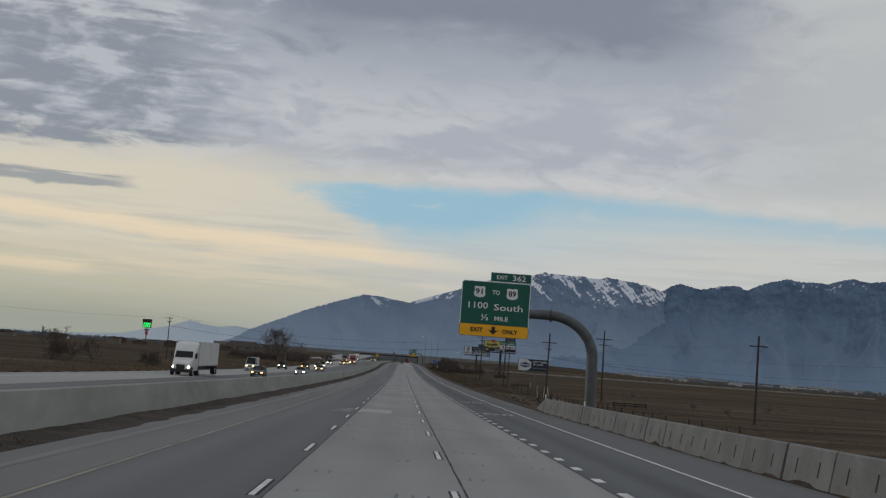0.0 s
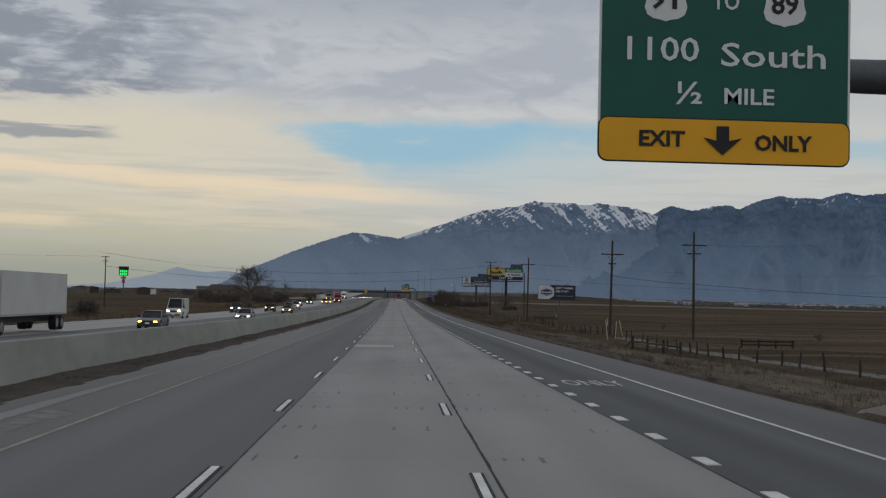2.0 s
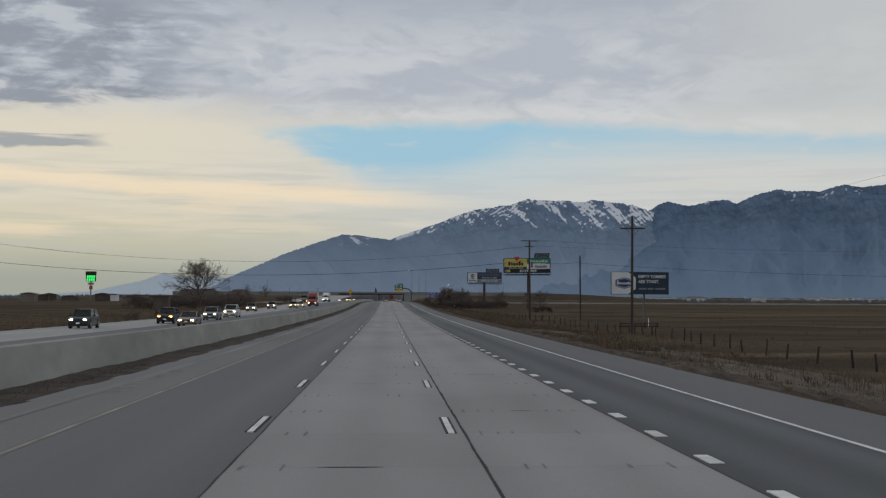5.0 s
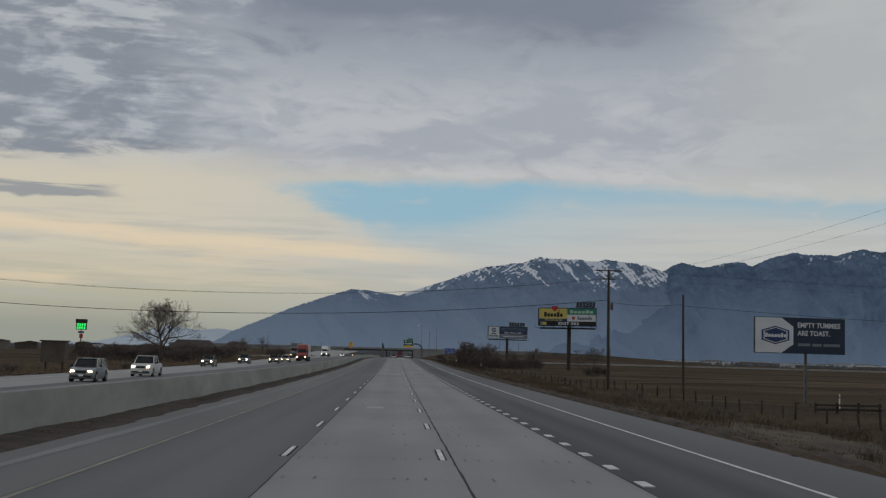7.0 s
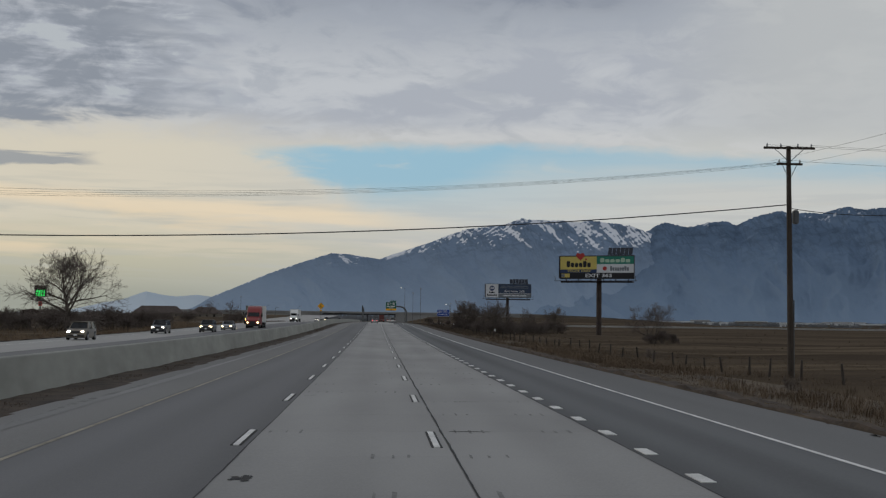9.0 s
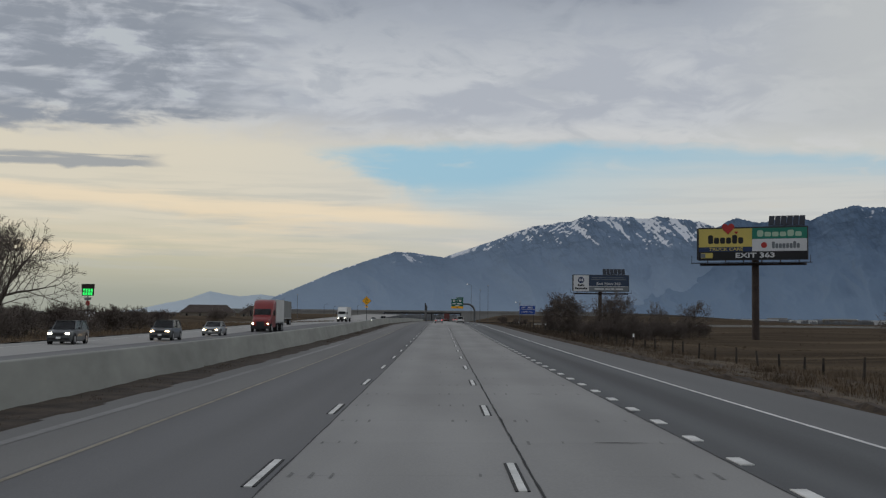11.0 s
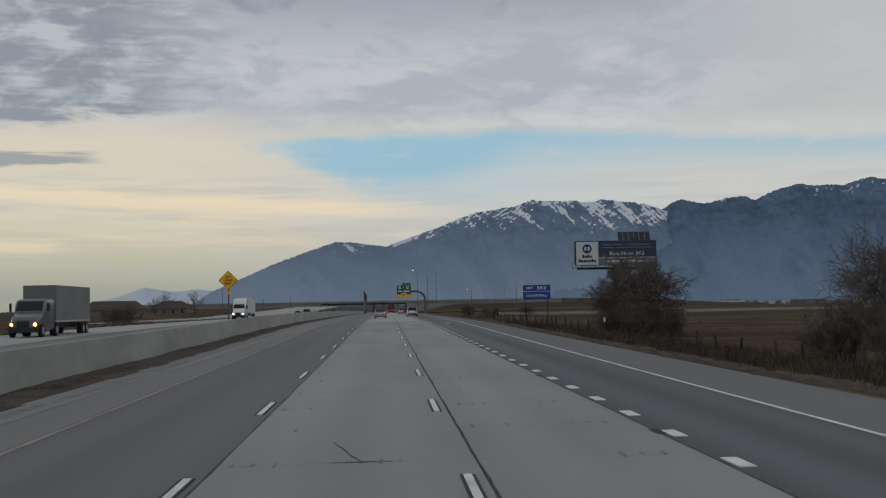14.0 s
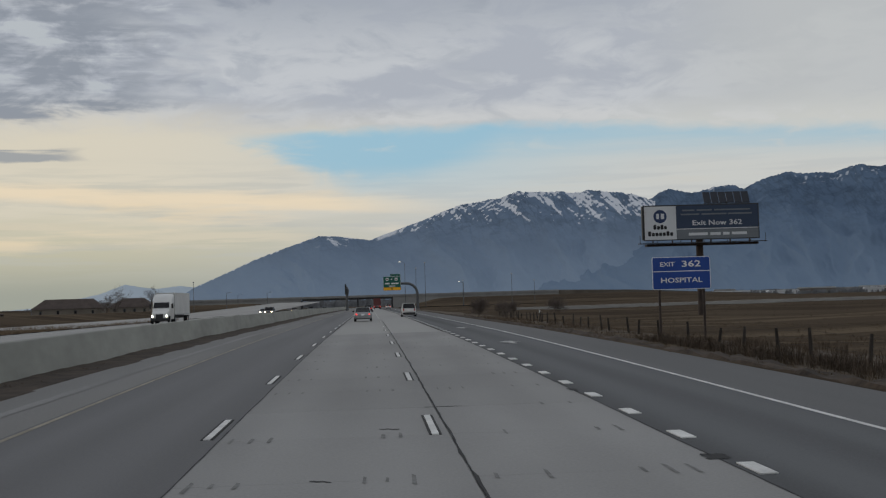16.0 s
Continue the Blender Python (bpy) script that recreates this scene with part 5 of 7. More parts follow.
# a line of pale dust and grit on the inner shoulder
bm = bmesh.new()
prev = None
for k in range(500):
    y = 20 + k * 1.3
    c = -7.1 + 0.12 * noise.noise((y * 0.04, 3, 0)) + 0.35 * float(np.clip((y - 500) / 80, 0, 1))
    w = max(0.05, 0.14 + 0.16 * noise.noise((y * 0.05, 7, 0)) + 0.05 * noise.noise((y * 0.6, 7, 4)))
    cur = [bm.verts.new((c + q * w, y, float(gz(c, y)) + 0.009)) for q in (-1, 1)]
    if prev:
        bm.faces.new((prev[0], prev[1], cur[1], cur[0]))
    prev = cur
part("dust_line", bm, M["dust"], shoulder_l, "pale line of dust and grit")



def crack(pts, width, seed):
    """A thin ragged crack across a slab, through a few points."""
    r = random.Random(seed)
    bm = bmesh.new()
    prev = None
    for (ax, ay), (bx, by) in zip(pts, pts[1:]):
        for k in range(6):
            x, y = ax + (bx - ax) * k / 6 + r.uniform(-0.02, 0.02), ay + (by - ay) * k / 6 + r.uniform(-0.05, 0.05)
            w = width * r.uniform(0.5, 1.4)
            cur = [bm.verts.new((x, y - w * 3, float(gz(x, y)) + 0.006)), bm.verts.new((x + w * 0.3, y + w * 3, float(gz(x, y)) + 0.006))]
            if prev:
                bm.faces.new((prev[0], cur[0], cur[1], prev[1]))
            prev = cur
    part("crack", bm, M["joint"], road, "thin ragged crack")


crack(((2.05, 49.4), (2.68, 49.2), (3.14, 48.5), (3.66, 47.2), (3.72, 44.9)), 0.016, 1)
crack(((-0.41, 341.4), (-0.41, 339.8), (-0.48, 338.9)), 0.012, 2)
crack(((-0.1, 489.4), (0.13, 488.2), (0.44, 486.5)), 0.014, 3)
crack(((0.91, 556.5), (1.27, 556.3)), 0.014, 4)
crack(((0.0, 551.0), (0.33, 550.9)), 0.012, 5)
crack(((-1.5, 338.8), (-1.05, 338.9)), 0.010, 6)

# ---- verges ----
vx = [-9.66, -9.5, -9.3, -9.0, -8.7, -8.4, -8.2, -8.0, -7.85, -7.7]
vy = list(np.arange(-40, 700, 1.0)) + list(np.arange(700, 1100, 10.0))


def dirt_z(X, Y):
    s = np.clip((X + 7.9) / -1.6, 0, 1)
    n = 0.06 * np.sin(X * 5.1 + Y * 1.3) * np.sin(Y * 0.77) + 0.05 * np.sin(Y * 0.31 + X * 2)
    edge = 0.12 * np.sin(Y * 0.9) + 0.1 * np.sin(Y * 0.37)
    return gz(X, Y) + np.where(X > -8.02 + edge * 0.6, -0.02, 0.02 + 0.03 * s + n * s * 0.4)


surface("verge_median", vx, vy, dirt_z, M["dirt"], "brown dirt and dead weeds along the barrier foot", "verge")
ex = [10.75, 10.9, 11.05, 11.2, 11.45, 11.7, 12.0, 12.4]


def edge_z(X, Y):
    return np.maximum(lz(X, Y), gz(11.2, Y) - 0.3) + np.where(X < 10.95 + 0.10 * np.sin(Y * 0.61) + 0.08 * np.sin(Y * 1.9 + 1) + 0.07 * np.sin(Y * 0.17), -0.02, 0.06 + 0.05 * np.sin(Y * 1.7 + X * 3) + 0.03 * np.sin(Y * 0.43) + 0.04 * np.sin(Y * 3.9 + X * 7))


surface("verge_right", ex, vy, edge_z, M["dirt"], "bare brown dirt edge beside the asphalt shoulder", "verge")
surface("verge_left", [-32.4, -31.6, -31.0, -30.6], vy, lambda X, Y: np.maximum(lz(X, Y), gz(-10, Y) - 0.35) + 0.05 + 0.04 * np.sin(Y * 1.1), M["dirt"], "bare brown dirt edge beside the far carriageway", "verge")


gx = [12.2, 12.8, 13.6, 14.6, 15.8, 17.2, 18.8, 20.5]
surface("verge_grass", gx, vy, lambda X, Y: lz(X, Y) + np.where((X < 12.3) | (X > 20), -0.03, 0.035 + 0.03 * np.sin(Y * 0.9 + X) * np.sin(X * 2.1)), M["verge_grass"], "trodden dry grass strip beside the road", "verge")


def tufts(name, places, height, material, label, blades=6, lean=0.35, seed=1, width=0.012):
    """Dry grass: many thin bent blades, as one mass."""
    r = np.random.RandomState(seed)
    verts, faces = [], []
    for x, y, s in places:
        z = float(lz(x, y)) if (x > 11.2 or x < -30.6) else float(dirt_z(np.array(x), np.array(y)))
        for _ in range(blades):
            a = r.uniform(0, 6.283)
            h = height * s * r.uniform(0.5, 1.15)
            dx, dy = math.cos(a) * lean * h * r.uniform(0.3, 1.2), math.sin(a) * lean * h
            ox, oy = x + r.normal(0, 0.13), y + r.normal(0, 0.13)
            w = width
            px, py = -math.sin(a) * w, math.cos(a) * w
            i = len(verts)
            verts += [(ox - px, oy - py, z - 0.05), (ox + px, oy + py, z - 0.05), (ox + dx * 0.4 + px * 0.8, oy + dy * 0.4 + py * 0.8, z + h * 0.6), (ox + dx * 0.4 - px * 0.8, oy + dy * 0.4 - py * 0.8, z + h * 0.6), (ox + dx, oy + dy, z + h)]
            faces += [(i, i + 1, i + 2, i + 3), (i + 3, i + 2, i + 4)]
    me = bpy.data.meshes.new(name)
    me.from_pydata(verts, [], faces)
    me.materials.append(material)
    return tagged(new(name, me), label, "grass", kind="stuff")


rs = np.random.RandomState(11)
def clumped(n, x_of, y0, y1, keep, seed):
    """Places that gather in drifts along the road."""
    r = np.random.RandomState(seed)
    out = []
    while len(out) < n:
        x, y = x_of(r), r.uniform(y0, y1)
        v = noise.noise((x * 0.22, y * 0.06, seed)) + 0.6 * noise.noise((x * 0.6, y * 0.25, seed + 5))
        if v > keep + r.normal(0, 0.15):
            out.append((x, y, r.uniform(0.6, 1.2) + 0.5 * max(0.0, v)))
    return out


tufts("dry_grass", clumped(9000, lambda r: 11.8 + abs(r.normal(0, 2.0)), 60, 690, -0.15, 21), 0.085, M["straw"], "bleached straw along the road edge", 10, 1.7, 2, 0.008)
tufts("dry_grass", [(12.4 + 26 * rs.random_sample() ** 1.3, rs.uniform(75, 690), rs.uniform(0.6, 1.5)) for _ in range(11000)], 0.12, M["straw"], "dry grass between fence and road", 10, 1.6, 3, 0.008)
tufts("dead_weeds", clumped(3200, lambda r: max(12.8, 17.0 + r.normal(0, 3.2)), 80, 690, 0.0, 22), 0.36, M["weed"], "tall dark dead weeds beside the fence", 14, 0.7, 4, 0.006)
tufts("dead_weeds", [(-33 - abs(rs.normal(0, 15)), rs.uniform(60, 760), rs.uniform(0.8, 1.6)) for _ in range(9000)], 0.48, M["rust_grass"], "rust-brown dry grass beside the far carriageway", 7, 0.6, 6, 0.012)
tufts("dry_grass", clumped(2600, lambda r: 11.75 + r.normal(0, 0.14), 92, 690, -0.1, 26), 0.09, M["straw"], "pale straw on the crest of the dirt edge", 10, 1.6, 9, 0.008)
tufts("dead_weeds", clumped(2300, lambda r: 13.2 + abs(r.normal(0, 4.5)), 236, 432, 0.05, 31), 0.42, M["rust_grass"], "thick knee-high rust-brown weeds between fence and road", 16, 1.0, 12, 0.007)
tufts("dead_weeds", clumped(2400, lambda r: 12.5 + abs(r.normal(0, 3.6)), 476, 590, -0.25, 33), 0.42, M["weed"], "thick dark weeds under the roadside trees", 16, 0.8, 13, 0.007)
tufts("field_scrub", clumped(900, lambda r: 36 + abs(r.normal(0, 60)), 110, 900, 0.25, 24), 0.22, M["weed"], "scattered dry scrub on the field", 9, 0.8, 7, 0.014)
tufts("dead_weeds", clumped(1500, lambda r: -8.4 - abs(r.normal(0, 0.45)), 0, 600, 0.1, 25), 0.06, M["weed"], "dead weeds in the dirt along the barrier", 6, 0.7, 8, 0.007)

# ---- fence ----
FX = ((60, 27.0), (110, 22.5), (200, 24.0), (300, 25.5), (400, 22.0), (480, 16.8), (540, 15.6), (640, 16.5), (720, 20.0))
bm = bmesh.new()
tube(bm, [(0, 0, -0.4), (0.01, 0, 0.5), (0, 0.01, 1.0)], [0.075, 0.07, 0.055], 7)
post_me = mesh_of(bm, "fence_post")
post_me.materials.append(M["post_wood"])
fence = empty("field_fence", pose(0, 0, 0), "old wire fence with leaning grey wooden posts", "fence")
tops = []
rf = random.Random(8)
y = 84.0
while y < 715:
    x = float(np.interp(y, [q[0] for q in FX], [q[1] for q in FX])) + rf.uniform(-0.2, 0.2)
    z = float(lz(x, y))
    s = rf.uniform(0.8, 1.15)
    ob = share("fence_post", post_me, fence, pose(x, y, z, rf.uniform(-7, 7), rf.uniform(-7, 7), rf.uniform(0, 360)) @ Matrix.Diagonal((1.0, 1.0, s * 0.95, 1)))
    tops.append((x, y, z + 0.85 * s))
    y += rf.uniform(2.9, 5.6)
for dz in (0.0, -0.25, -0.5):
    bm = bmesh.new()
    tube(bm, [(x, y, z + dz) for x, y, z in tops], 0.004, 3, cap=False)
    part("fence_wire", bm, M["wire"], fence)
# a plank gate and marker posts in the field
for gx0, gy0 in ((29.5, 318.0), (31.0, 172.0)):
    gate = empty("field_gate", pose(gx0, gy0, float(lz(gx0, gy0)), 0, 0, 8), "low weathered plank gate in the field fence", "gate", "field gates")
    for k in range(4):
        part("gate_post", boxes((k * 1.6 - 0.07, k * 1.6 + 0.07, -0.07, 0.07, -0.3, 0.78), bevel=0.015), M["post_wood"], gate)
    for z in (0.3, 0.6):
        part("gate_rail", boxes((-0.1, 4.9, -0.12, -0.07, z - 0.07, z + 0.07)), M["post_wood"], gate)
for gx0, gy0, lean_x, tall in ((26.2, 212.4, 2.0, 1.9), (21.7, 186.3, -6.0, 2.0), (22.8, 188.2, 4.0, 1.8), (24.0, 190.4, -12.0, 1.9)):
    guard = empty("stay_guard", pose(gx0, gy0, float(lz(gx0, gy0)), 0, lean_x, 0), "pale plastic guard on a pole's stay wire", "wire guard", "stay wire guards")
    bm = bmesh.new()
    tube(bm, [(0, 0, -0.2), (0.01, 0, tall * 0.5), (0, 0, tall)], [0.045, 0.05, 0.04], 8)
    part("sleeve", bm, M["straw_plastic"], guard, "pale yellowish plastic sleeve")
    bm = bmesh.new()
    tube(bm, [(0, 0, tall - 0.02), (0, 0, tall + 0.35)], 0.008, 5)
    part("wire", bm, M["wire"], guard)
corner = empty("corner_rails", pose(18.7, 158.2, float(lz(18.7, 158.2)), 0, 0, -84), "old plank rails with a slanting brace in the fence", "fence", "field gates")
for k in range(4):
    part("rail_post", boxes((k * 3.6 - 0.08, k * 3.6 + 0.08, -0.08, 0.08, -0.4, 1.05), bevel=0.015), M["post_wood"], corner)
part("rail", boxes((-0.1, 10.9, -0.13, -0.08, 0.62, 0.74)), M["post_wood"], corner, "weathered top rail")
for x0, z0, x1, z1 in ((-1.6, 0.1, 0.0, 0.68), (7.2, 0.66, 10.6, 0.1)):
    bm = bmesh.new()
    tube(bm, [(x0, -0.11, z0), (x1, -0.11, z1)], 0.05, 6)
    part("brace", bm, M["post_wood"], corner, "slanting brace")
surface("farm_track", list(np.linspace(23.2, 26.4, 6)), list(np.arange(120, 196, 2.0)), lambda X, Y: lz(X, Y) + np.where(np.abs(X - 24.8 - 0.35 * np.sin(Y * 0.13)) < 1.0 + 0.3 * np.sin(Y * 0.41), 0.03, -0.03), M["track"], "pale rutted farm track along the fence", "track")
bm = bmesh.new()
tube(bm, [(0, 0, -0.3), (0, 0, 1.15)], 0.05, 8)
mk = empty("marker_post", pose(35.6, 330.0, float(lz(35.6, 330.0))), "short white roadside marker post in the grass", "marker post", "marker posts")
part("stake", bm, M["sign_white"], mk)
part("band", boxes((-0.055, 0.055, -0.056, 0.056, 0.85, 0.93)), M["sign_black"], mk)
for mx, my in ((17.6, 476.3), (16.9, 558.9), (20.0, 673.8)):
    mk = empty("marker_post", pose(mx, my, float(lz(mx, my))), "thin brown stake with a small white plate by the fence", "marker post", "marker posts")
    part("stake", boxes((-0.025, 0.025, -0.02, 0.02, -0.3, 1.25)), M["rust"], mk)
    part("plate", boxes((-0.07, 0.07, -0.03, -0.02, 0.95, 1.25), bevel=0.004), M["sign_white"], mk, "small white plate")


# ---- trees ----
RATIO = (0.80, 0.58, 0.52, 0.50)


def limb(bm, tw, p, d, length, r, level, rnd, up, wob, kids, fine):
    """A limb with its side limbs, winding and turning upwards; the finer ones go into the twig mesh."""
    segs = 5 if level <= 1 else 3
    pts, rad, ways = [p], [r], []
    for k in range(segs):
        d = (d + Vector((rnd.gauss(0, wob), rnd.gauss(0, wob), rnd.gauss(0, wob * 0.7) + up * (0.4 if level == 0 else 1.0)))).normalized()
        p = p + d * (length / segs)
        pts.append(p)
        rad.append(max(fine * 0.6, r * (1 - (0.85 if level == 0 else 0.8) * (k + 1) / segs)))
        ways.append(d)
    tube(bm if level <= 1 else tw, pts, rad, 7 if level == 0 else 4 if level == 1 else 3, cap=False)
    if level >= len(kids):
        return
    side = rnd.uniform(0, 6.283)
    for k in range(kids[level]):
        f = (0.20 + 0.78 * (k + rnd.random()) / kids[level]) if level == 0 else (0.22 + 0.78 * (k + rnd.random()) / kids[level])
        i = min(segs - 1, int(f * segs))
        q = pts[i].lerp(pts[i + 1], f * segs - i)
        side += 2.4 + rnd.gauss(0, 0.5)
        perp = Matrix.Rotation(side, 3, ways[i]) @ ways[i].orthogonal().normalized()
        ang = rnd.uniform(0.45, 1.0) if level else rnd.uniform(0.5, 1.15) * (1.15 - 0.4 * f)
        nd = ways[i] * math.cos(ang) + perp * math.sin(ang)
        size = length * RATIO[level] * rnd.uniform(0.7, 1.15) * (1.25 - 0.45 * f if level else 1.25 - 0.8 * f)
        limb(bm, tw, q, nd, size, max(rad[i] * 0.58, fine), level + 1, rnd, up, wob, kids, fine)


def bare_tree(name, x, y, height, seed, label, stems=1, kids=(7, 6, 5, 4), up=0.05, lean=0.5, group="bare trees", r=None, fine=0.012, wide=None, wob=0.13, short=0.75):
    rnd = random.Random(seed)
    th = empty(name, pose(x, y, float(lz(x, y)) - 0.1, 0, 0, rnd.uniform(0, 360)), label, "bush" if name == "bare_bush" else "tree", group)
    bm, tw = bmesh.new(), bmesh.new()
    for s in range(stems):
        a = 6.283 * s / stems + rnd.uniform(-0.4, 0.4)
        tilt = 0.06 if stems == 1 else lean * rnd.uniform(0.3, 1.1)
        d = Vector((math.cos(a) * tilt, math.sin(a) * tilt, 1)).normalized()
        base = Vector((math.cos(a), math.sin(a), 0)) * (0.0 if stems == 1 else rnd.uniform(0.02, 0.12) * height)
        limb(bm, tw, base, d, height * short * rnd.uniform(0.75, 1.1), r or height * 0.028, 0, rnd, up, wob, kids, fine)
    # bring it to its true height and spread
    every = list(bm.verts) + list(tw.verts)
    kz = height / max(v.co.z for v in every)
    across = max(max(v.co[k] for v in every) - min(v.co[k] for v in every) for k in (0, 1))
    kx = wide / across if wide else kz
    for v in every:
        v.co = (v.co.x * kx, v.co.y * kx, max(v.co.z * kz, 0.0 if abs(v.co.x) > 0.6 else -0.3))
    smooth(part("trunk", bm, M["bark"], th, "grey-brown trunk and limbs"), 60)
    part("crown", tw, M["twig"], th, "fine bare twigs")
    return th


bare_tree("bare_tree", -52.0, 513.0, 14.5, 4, "large spreading bare tree beside the far carriageway", kids=(14, 9, 7, 4), up=0.04, r=0.46, fine=0.026, wide=19.0, wob=0.15)
bare_tree("bare_tree", 19.9, 560.7, 6.7, 8, "bare tree with drooping twigs beside the billboard post", kids=(18, 11, 9, 5), up=-0.06, r=0.17, fine=0.019, wide=9.0, short=0.95)
bare_tree("bare_tree", 21.8, 518.7, 6.5, 9, "bushy bare tree beside the road fence", stems=3, kids=(10, 9, 7, 5), up=0.0, lean=0.45, r=0.13, fine=0.016, wide=8.6)
bare_tree("bare_tree", 28.5, 524.0, 5.2, 10, "thin bare tree among bushes", stems=2, kids=(8, 7, 6, 5), up=0.10, lean=0.2, r=0.09, fine=0.013, wide=3.4)
bare_tree("bare_tree", 33.6, 530.0, 5.3, 12, "bare tree at the end of the hedge", stems=2, kids=(8, 7, 6, 5), up=0.05, lean=0.35, r=0.10, fine=0.013, wide=5.6)
bare_tree("bare_tree", 36.6, 459.0, 5.6, 17, "small bare tree with two leaning stems in the field", stems=2, kids=(8, 7, 6, 4), up=0.05, lean=0.45, r=0.15, fine=0.014, wide=7.6)
for i, (bx, by, bh) in enumerate(((18.2, 562.5, 2.4), (19.4, 558.6, 2.6), (20.8, 563.0, 2.8), (21.6, 559.5, 2.6), (22.6, 562.5, 2.2), (17.4, 560.6, 2.0), (19.6, 566.0, 2.4), (20.2, 560.4, 2.8), (18.6, 560.0, 2.5), (22.2, 561.0, 2.5), (18.6, 518.0, 2.4), (19.8, 519.0, 2.8), (21.2, 517.2, 3.2), (22.6, 520.2, 3.3), (24.2, 521.0, 3.0), (25.8, 522.6, 2.8), (27.4, 523.6, 2.9), (29.4, 525.4, 2.9), (31.2, 527.0, 2.8), (32.8, 529.0, 3.1), (34.6, 531.2, 2.9), (35.9, 532.6, 2.3), (23.2, 517.4, 3.1), (25.0, 519.0, 3.1), (26.8, 521.0, 3.0), (20.4, 515.6, 2.5), (22.4, 515.0, 2.5), (24.4, 515.8, 2.6), (28.4, 521.4, 2.8), (30.4, 524.0, 2.8), (38.2, 460.4, 2.0), (36.0, 458.0, 1.8), (39.6, 461.0, 1.6), (19.0, 742.0, 3.4), (24.0, 752.0, 3.0), (33.0, 745.0, 3.2), (28.0, 770.0, 2.6), (21.0, 761.0, 2.8), (17.6, 299.0, 0.9), (19.4, 302.0, 0.8), (19.0, 330.0, 1.1), (20.5, 333.0, 1.0), (18.0, 352.0, 0.8), (24.0, 405.0, 1.0), (20.0, 250.0, 0.8), (22.0, 205.0, 0.9), (52.0, 212.0, 1.3), (66.0, 214.0, 1.5), (49.0, 178.0, 1.1), (44.0, 262.0, 1.2), (30.0, 236.0, 0.9), (58.0, 300.0, 1.2))):
    bare_tree("bare_bush", bx, by, bh, 30 + i, "tangled leafless brown bush beside the road", stems=9 if bh > 1.5 else 6, kids=(7, 6, 5) if bh > 1.5 else (6, 5), lean=0.8, group="bare bushes", r=0.03, fine=0.014 if bh > 1.5 else 0.011, wide=bh * 1.3, wob=0.2, short=0.6)
for i, (bx, by, bh) in enumerate(((-46, 505, 4.2), (-49, 516, 4.6), (-55, 520, 4.8), (-43, 530, 4.0), (-47, 542, 4.2), (-60, 510, 4.0), (-44, 560, 3.6), (-56, 500, 3.8), (-42, 236, 3.2), (-47, 232, 3.6), (-62, 225, 4.6), (-39, 655, 4.0), (-42, 668, 4.2), (-60, 700, 4.6), (-43, 490, 3.8), (-51, 496, 4.4), (-47, 524, 4.6), (-58, 532, 4.6), (-52, 545, 4.8), (-65, 520, 4.4), (-44, 548, 4.0), (-42, 512, 3.4), (-54, 508, 4.2), (-66, 505, 4.4), (-70, 515, 4.8), (-62, 498, 4.2), (-35.5, 340, 1.2), (-37, 352, 1.4), (-36, 376, 1.4), (-38, 390, 1.5), (-35.5, 402, 1.2), (-40, 365, 1.5))):
    bare_tree("bare_bush", bx, by, bh, 60 + i, "tangled leafless brown bush beside the far carriageway", stems=9 if bh > 2 else 6, kids=(7, 6, 5) if bh > 2 else (6, 4), lean=0.8, group="bare bushes", r=0.05, fine=0.024, wide=bh * 1.7, wob=0.2, short=0.6)
for i, (bx, by, bh) in enumerate(((-97, 1010, 13.5), (-84, 1020, 13.0), (-104, 1030, 10), (-64, 226, 6.5), (-58, 232, 5.5))):
    bare_tree("bare_tree", bx, by, bh, 80 + i, "distant bare tree on the far side of the road", kids=(8, 6, 5, 3), fine=0.03, up=0.06)


# ---- vehicles ----
def paint(name, rgb, rough=0.32, metal=0.25):
    if name not in M:
        M[name] = mat(name, rgb, rough, 0.08, 1.0, 30, 0.02, metal=metal, coat=0.35)
    return M[name]


def wheel(parent, x, y, r, w):
    bm = bmesh.new()
    tube(bm, [(x - w / 2, y, r), (x - w / 2 + 0.03, y, r), (x + w / 2 - 0.03, y, r), (x + w / 2, y, r)], [r * 0.9, r, r, r * 0.9], 18)
    t = smooth(part("wheel", bm, M["tyre"], parent, "black tyre"), 35)
    side = -1 if x < 0 else 1
    bm = bmesh.new()
    tube(bm, [(x + side * (w / 2 - 0.05), y, r), (x + side * (w / 2 + 0.012), y, r)], [r * 0.66, r * 0.60], 14)
    part("rim", bm, M["rim"], t)


def lamp(parent, name, x, y, z, w, h, material, d=0.06):
    bm = boxes((x - w / 2, x + w / 2, y - d, y + d, z - h / 2, z + h / 2), bevel=min(w, h) * 0.25)
    part(name, bm, material, parent)


SHAPES = {
    # length, width, height, belt, hood height, points of the cabin along the length: foot of windscreen, roof start, roof end, foot of rear window
    "sedan": (4.7, 1.82, 1.45, 0.92, 0.86, (1.25, 2.05, 3.25, 4.15)),
    "suv": (4.6, 1.88, 1.72, 1.08, 1.04, (1.15, 1.75, 4.15, 4.5)),
    "pickup": (5.6, 1.98, 1.88, 1.18, 1.14, (1.45, 2.05, 3.65, 3.85)),
    "van": (5.6, 2.02, 2.45, 1.25, 1.16, (0.75, 1.45, 5.35, 5.55)),
}


